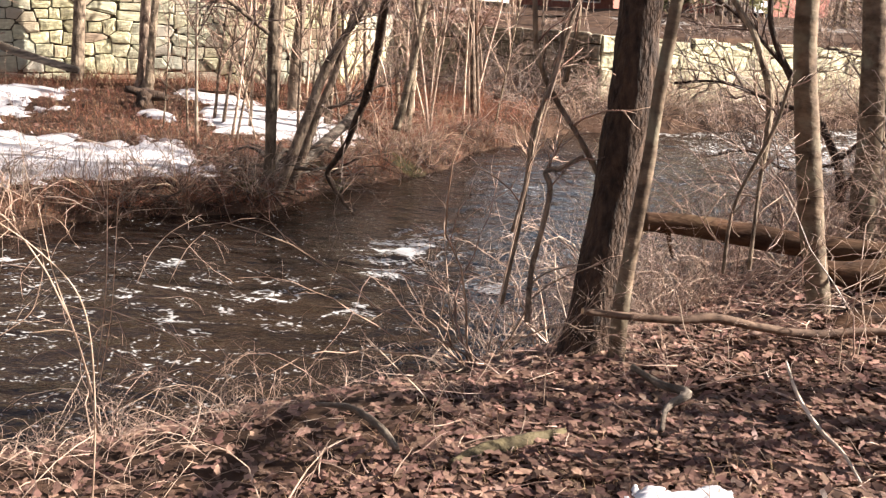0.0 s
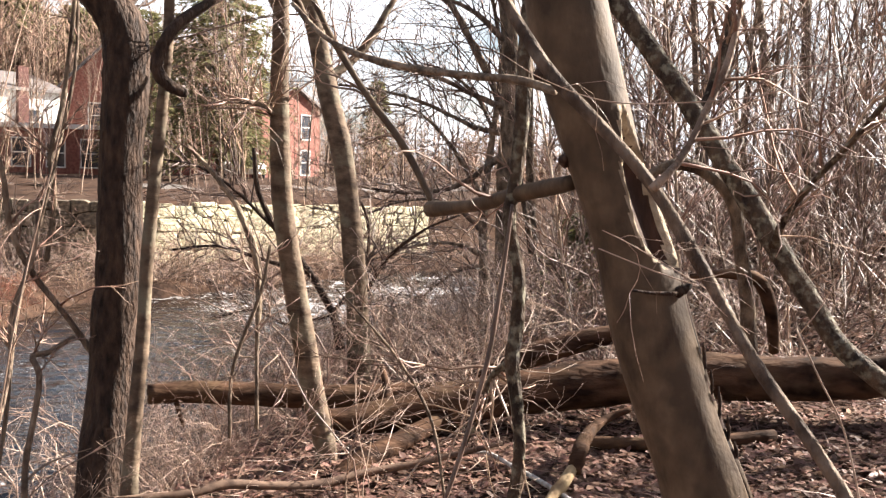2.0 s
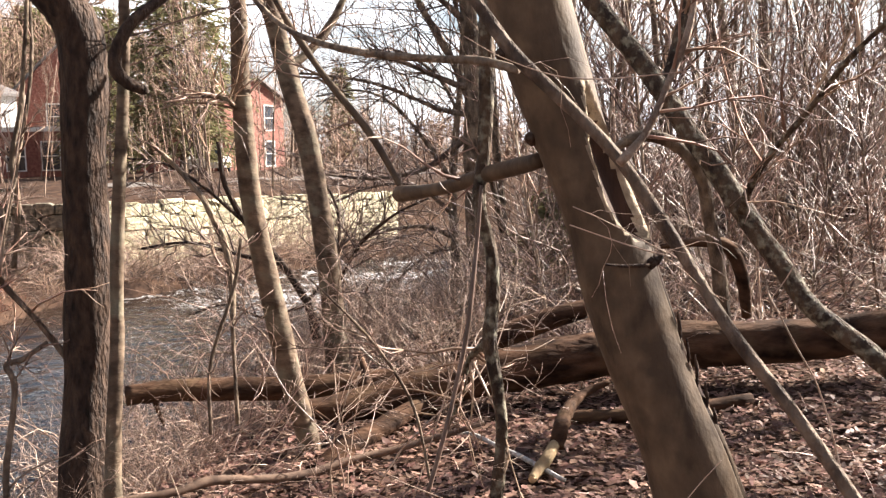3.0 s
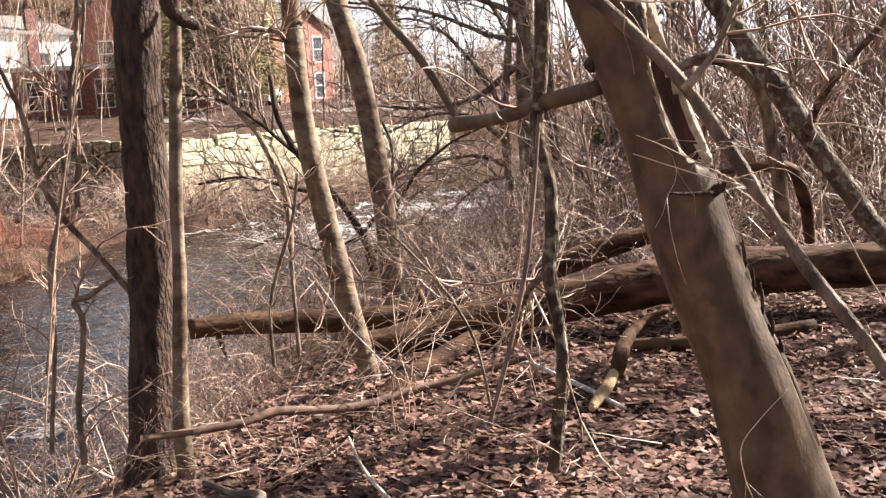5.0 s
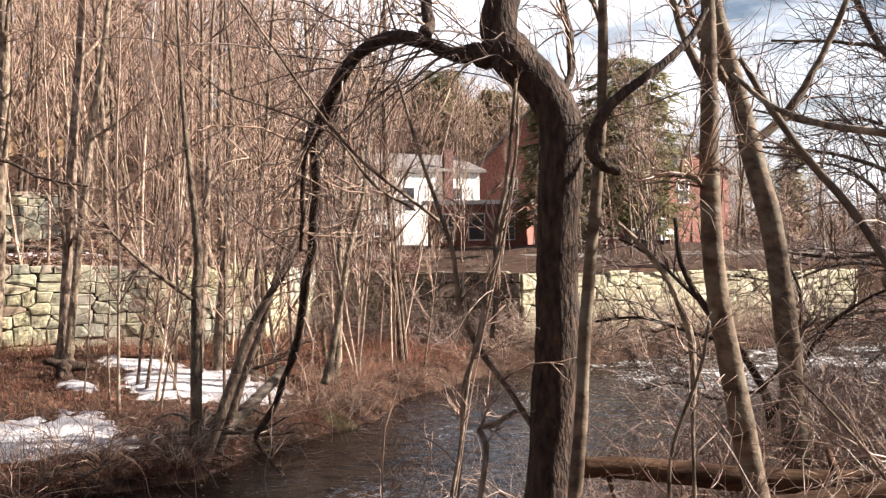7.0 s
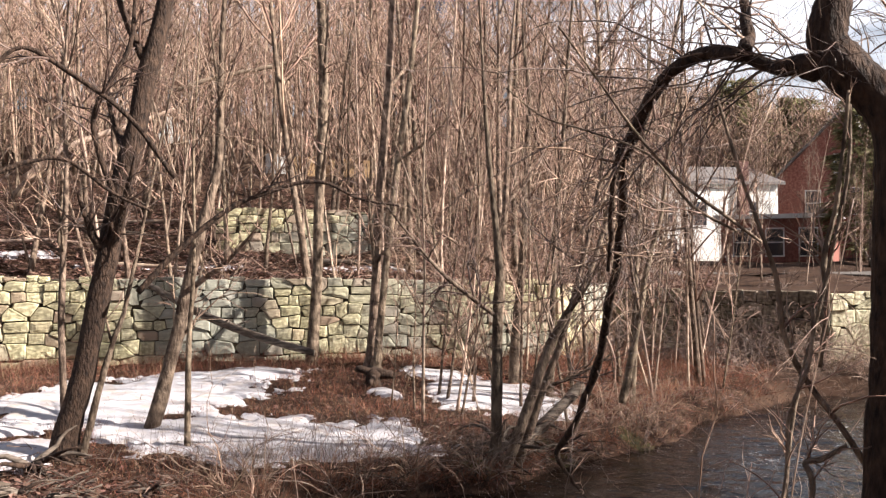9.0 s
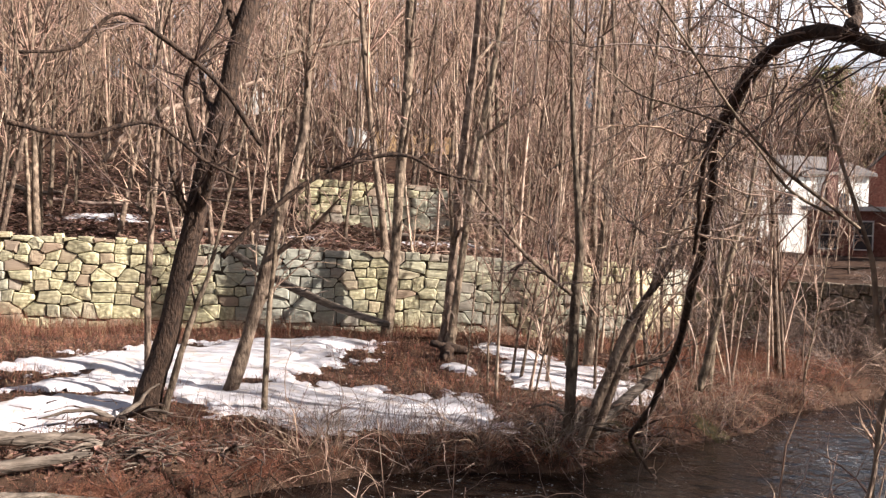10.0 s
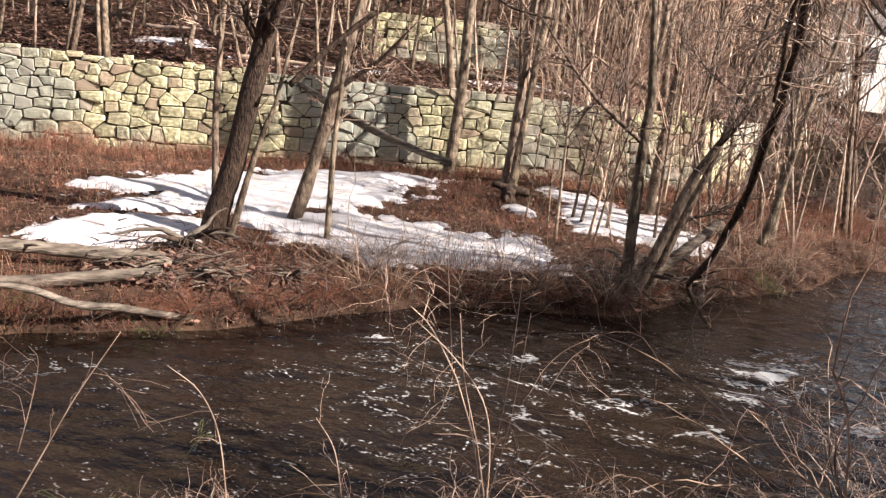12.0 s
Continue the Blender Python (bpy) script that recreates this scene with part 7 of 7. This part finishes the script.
evergreen("hemlock", "dark green shaggy hemlock behind the bare trees", 0.25, 50, 10.0, 3.5, 1, 60, 0.7, M_NEEDLE, 0.42, 0.6, True)
evergreen("hemlock", "dark green shaggy hemlock behind the bare trees", -3.9, 56, 9.5, 2.4, 2, 26, 1.0, M_NEEDLE, 0.5, 0.4)
evergreen("pine", "tall olive-green pine on the hill behind a house", -16.4, 88, 15, 5.2, 6, 34, 1.6, M_NEEDLE, 0.45, 0.45)
evergreen("pine", "olive-green pine among bare woods behind a house", -11.6, 93, 14, 5.0, 7, 32, 1.6, M_NEEDLE, 0.45, 0.45)
evergreen("spruce", "small distant pointed spruce against the sky", 14.6, 90, 9.5, 2.0, 3, 20)
evergreen("evergreen_shrub", "low dark evergreen shrub in the thicket", 5.0, 12.2, 1.5, 0.6, 5, 12, 0.4)
evergreen("young_beech", "young beech with clinging orange-brown leaves", 13.4, 15.2, 4.2, 1.7, 9, 12, 0.28, M_LEAF)
sprigs = [shrub(360 + i, 26, 0.5, M_SEEDLING, 0.16, 0.0022, 0.9, 9, 0.003) for i in range(2)]
for x, y, size in ((-2.62, 1.75, 1.5), (-2.35, 1.6, 1.3), (-2.95, 2.05, 1.2), (-7.45, 5.7, 0.8), (-8.5, 5.0, 0.8)):
    plant_shrub(sprigs, x, y, size, "small feathery green hemlock seedling near the water", "hemlock seedlings", random.Random(int(x * 100)), "hemlock_seedling")



def moss_patch(x, y, reach, label):
    """A low cushion of moss on the bank."""
    g, rings, n = Geo(), 7, 22
    for i in range(rings):
        for j in range(n):
            a, d = 2 * math.pi * j / n, reach * (i + 0.3) / rings * (0.8 + 0.35 * noise.noise((math.cos(2 * math.pi * j / n) * 2, math.sin(2 * math.pi * j / n) * 2, x)))
            px, py = x + d * math.cos(a) * 1.5, y + d * math.sin(a)
            g.v.append(Vector((px, py, max(ground_z(px, py), -0.02) + 0.05 * (1 - (i / (rings - 1)) ** 2) + 0.02 * noise.noise((px * 9, py * 9, 1)) - 0.012)))
    for i in range(rings - 1):
        for j in range(n):
            a, b = i * n + j, i * n + (j + 1) % n
            g.f.append((a, b, b + n, a + n))
    g.f.append(tuple(range(n))[::-1])
    tagged(new("moss", g.mesh("moss", M_CUSHION)), label, "moss", kind="stuff")


moss_patch(-4.6, 11.75, 0.34, "green moss cushion at the water's edge")
moss_patch(-3.85, 13.1, 0.30, "yellow-green moss on the muddy bank")
moss_patch(-4.95, 10.25, 0.2, "dark green moss at the foot of leaning stems")

# ---- brambles close by ----


def cane(nodes, label, seed, twigs=8, group="bramble canes", length=0.35):
    rng = random.Random(seed)
    ob = thing("bramble_cane", label, "bramble", group, at=nodes[0][:3])
    inv = Matrix.Translation(-Vector(nodes[0][:3]))
    pts, rad = spline(nodes, 5)
    pts, rad = [inv @ p for p in pts], [r * 0.34 for r in rad]
    g = Geo()
    g.tube(pts, rad, 6, 0.05, rng)
    part("stem", g, M_CANE, ob)
    if twigs:
        t = Geo()
        twigs_on(t, pts, rad, twigs, length, rng, 55, 0.0012, 2, 0.15, 0.16, seg=6, lift=0.0)
        tagged(part("crown", t, M_CANE, ob), kind="stuff")


CANES = []
CANES.append([(-1.70, 2.47, 1.19, 0.009), (-1.74, 2.45, 1.49, 0.007), (-1.79, 2.41, 1.69, 0.007), (-1.82, 2.39, 1.77, 0.006), (-1.88, 2.35, 1.89, 0.005), (-1.93, 2.31, 1.95, 0.004)])
CANES.append([(-1.93, 2.31, 1.53, 0.004), (-1.85, 2.37, 1.60, 0.004), (-1.82, 2.39, 1.69, 0.004), (-1.81, 2.40, 1.76, 0.004)])
CANES.append([(-1.75, 2.55, 1.36, 0.006), (-1.72, 2.57, 1.62, 0.005), (-1.71, 2.58, 1.84, 0.004), (-1.70, 2.58, 2.07, 0.003)])
CANES.append([(-1.87, 2.48, 1.71, 0.004), (-1.89, 2.47, 1.90, 0.004), (-1.91, 2.45, 2.14, 0.003)])
CANES.append([(-2.25, 1.89, 1.20, 0.007), (-2.26, 1.88, 1.39, 0.006), (-2.28, 1.86, 1.57, 0.005), (-2.32, 1.82, 1.69, 0.004), (-2.38, 1.75, 1.77, 0.003)])
CANES.append([(-1.99, 2.14, 1.21, 0.006), (-2.01, 2.12, 1.39, 0.005), (-2.03, 2.10, 1.52, 0.004), (-2.08, 2.07, 1.61, 0.003)])
CANES.append([(-2.44, 1.30, 1.46, 0.006), (-2.40, 1.37, 1.61, 0.005), (-2.36, 1.44, 1.76, 0.004), (-2.30, 1.53, 1.93, 0.003)])
CANES.append([(-2.44, 1.32, 1.61, 0.004), (-2.42, 1.35, 1.76, 0.004), (-2.41, 1.36, 1.86, 0.003), (-2.42, 1.34, 1.90, 0.002)])
CANES.append([(-1.84, 2.50, 1.56, 0.005), (-1.75, 2.55, 1.58, 0.005), (-1.64, 2.62, 1.53, 0.005), (-1.53, 2.67, 1.47, 0.004), (-1.43, 2.72, 1.39, 0.004)])
CANES.append([(-1.72, 2.46, 1.18, 0.005), (-1.59, 2.53, 1.32, 0.005), (-1.47, 2.59, 1.40, 0.004), (-1.33, 2.65, 1.37, 0.004)])
CANES.append([(-1.80, 2.87, 1.56, 0.004), (-1.76, 2.89, 1.66, 0.004), (-1.70, 2.92, 1.74, 0.003), (-1.63, 2.96, 1.79, 0.003)])
CANES.append([(-1.67, 2.36, 0.87, 0.009), (-1.64, 2.37, 1.26, 0.008), (-1.64, 2.37, 1.55, 0.007), (-1.67, 2.35, 1.71, 0.006), (-1.75, 2.29, 1.84, 0.005), (-1.84, 2.22, 1.94, 0.004)])
CANES.append([(-1.64, 2.37, 1.37, 0.006), (-1.67, 2.35, 1.55, 0.005), (-1.72, 2.32, 1.77, 0.004), (-1.74, 2.30, 1.97, 0.003)])
CANES.append([(-1.69, 2.46, 1.32, 0.005), (-1.65, 2.49, 1.58, 0.004), (-1.63, 2.50, 1.80, 0.003), (-1.62, 2.51, 1.96, 0.003)])
CANES.append([(-1.84, 2.35, 1.55, 0.004), (-1.74, 2.43, 1.54, 0.005), (-1.61, 2.52, 1.43, 0.005), (-1.46, 2.61, 1.34, 0.005), (-1.32, 2.68, 1.21, 0.005)])
CANES.append([(-1.75, 2.42, 1.02, 0.005), (-1.66, 2.49, 1.20, 0.005), (-1.60, 2.53, 1.31, 0.005), (-1.51, 2.58, 1.37, 0.005)])
CANES.append([(-1.23, 2.95, 0.73, 0.009), (-1.17, 2.97, 0.89, 0.008), (-1.12, 2.99, 1.02, 0.007)])
CANES.append([(-0.86, 3.50, 0.81, 0.009), (-0.88, 3.49, 0.99, 0.008), (-1.02, 3.45, 1.15, 0.007), (-1.13, 3.41, 1.27, 0.004)])
CANES.append([(-0.87, 3.49, 0.96, 0.007), (-0.83, 3.50, 1.06, 0.006), (-0.80, 3.51, 1.10, 0.003)])
CANES.append([(-0.49, 3.98, 0.85, 0.006), (-0.49, 3.98, 1.03, 0.006), (-0.46, 3.98, 1.16, 0.005), (-0.45, 3.98, 1.27, 0.004)])
CANES.append([(0.19, 4.61, 0.92, 0.008), (0.09, 4.61, 1.05, 0.008), (0.02, 4.61, 1.25, 0.007), (-0.10, 4.61, 1.46, 0.005)])
CANES.append([(-2.12, 3.62, 1.31, 0.005), (-2.05, 3.65, 1.46, 0.005), (-1.98, 3.69, 1.54, 0.004)])
CANES.append([(1.93, 2.65, 2.22, 0.007), (2.00, 2.61, 2.06, 0.008), (2.06, 2.57, 1.92, 0.009), (2.10, 2.53, 1.72, 0.010), (2.13, 2.51, 1.54, 0.011)])
CANES.append([(1.94, 2.65, 2.20, 0.006), (1.99, 2.62, 2.29, 0.005), (2.04, 2.58, 2.43, 0.004), (2.09, 2.54, 2.50, 0.003)])
CANES.append([(1.19, 2.48, 2.48, 0.005), (1.29, 2.44, 2.44, 0.006), (1.37, 2.40, 2.41, 0.006), (1.44, 2.37, 2.39, 0.006)])
CANES.append([(1.20, 2.48, 2.53, 0.004), (1.26, 2.45, 2.50, 0.005), (1.33, 2.42, 2.46, 0.005), (1.43, 2.37, 2.40, 0.005)])
CANES.append([(0.84, 2.29, 2.97, 0.003), (0.94, 2.26, 2.91, 0.004), (1.08, 2.20, 2.86, 0.005), (1.25, 2.13, 2.86, 0.005), (1.41, 2.04, 2.88, 0.005), (1.53, 1.96, 2.94, 0.004), (1.62, 1.89, 2.98, 0.003)])
CANES.append([(1.34, 4.05, 2.06, 0.007), (1.30, 4.06, 1.81, 0.009), (1.21, 4.08, 1.50, 0.009), (1.11, 4.11, 1.19, 0.009), (0.99, 4.13, 0.81, 0.010), (0.94, 4.14, 0.59, 0.010)])
CANES.append([(0.83, 3.55, 1.47, 0.004), (1.02, 3.51, 1.38, 0.005), (1.21, 3.46, 1.29, 0.005), (1.39, 3.40, 1.16, 0.005), (1.51, 3.35, 1.07, 0.005), (1.59, 3.32, 0.96, 0.005)])
CANES.append([(1.82, 2.74, 1.66, 0.004), (1.75, 2.79, 1.55, 0.005), (1.70, 2.82, 1.45, 0.005), (1.71, 2.81, 1.34, 0.005), (1.74, 2.80, 1.24, 0.005), (1.74, 2.79, 1.08, 0.005)])
CANES.append([(-0.44, 4.28, 2.96, 0.007), (-0.50, 4.27, 2.65, 0.008), (-0.57, 4.26, 2.35, 0.009), (-0.64, 4.25, 2.02, 0.009), (-0.69, 4.24, 1.72, 0.011), (-0.75, 4.22, 1.33, 0.012), (-0.80, 4.21, 0.98, 0.012)])
for i, nodes in enumerate(CANES):
    cane(nodes, "pale thin arching bramble cane" if i < 22 else "pale bare twig beside the split trunk", 400 + i, 4 if i < 22 else 3)
brambles = [shrub(340 + i, 20, 1.0, M_CANE, 0.30, 0.0015, 1.5, 6, 0.0034) for i in range(3)]
rb = random.Random(21)
for _ in range(66):
    x, y = rb.uniform(-3.6, -0.7), rb.uniform(2.2, 5.0)
    if land("near", x, y) < 0.15 or math.hypot(x, y) < 2.5 or (x > -1.6 and rb.random() < 0.6):
        continue
    plant_shrub(brambles, x, y, rb.uniform(0.6, 1.0), "low tangled pale bramble on the near bank", "brambles on the near bank", rb, "bramble")
for _ in range(7):
    x, y = rb.uniform(-0.9, 0.5), rb.uniform(4.2, 6.0)
    if land("near", x, y) < 0.1:
        continue
    plant_shrub(brambles, x, y, rb.uniform(0.5, 0.8), "low tangled pale bramble on the near bank", "brambles on the near bank", rb, "bramble")

# ---- stone walls, piece by piece ----
stone_wall("wall_west", (-19.8, 9.67), (-7.3, 18.9), 0.55, 1.95, 1.55, "sunlit dry-laid wall of yellow-grey field stones", rw, (0.34, 0.225))
# the middle wall takes the stone with shade painted into its colour
stone_wall("wall_middle", (-7.1, 21.9), (-2.2, 21.4), 0.1, 1.75, 1.72, "shaded dry-laid abutment wall, its shade put into darker stone colour", rw, (0.38, 0.26), M_STONE_SHADED)
stone_wall("wall_east", (-2.2, 21.4), (6.0, 26.9), -0.1, 1.9, 1.7, "sunlit dry-laid wall of pale stones beside the stream", rw, (0.42, 0.28), M_STONE_PALE)
stone_wall("wall_return", (-7.28, 18.95), (-7.1, 21.85), 0.3, 1.75, 1.6, "short return wall of stones behind the brush", rw, (0.36, 0.25))
stone_wall("wall_upper", (-16.9, 19.65), (-13.3, 22.4), 2.8, 1.15, 1.0, "low ruined stone wall on the hillside terrace", rw, (0.40, 0.28))
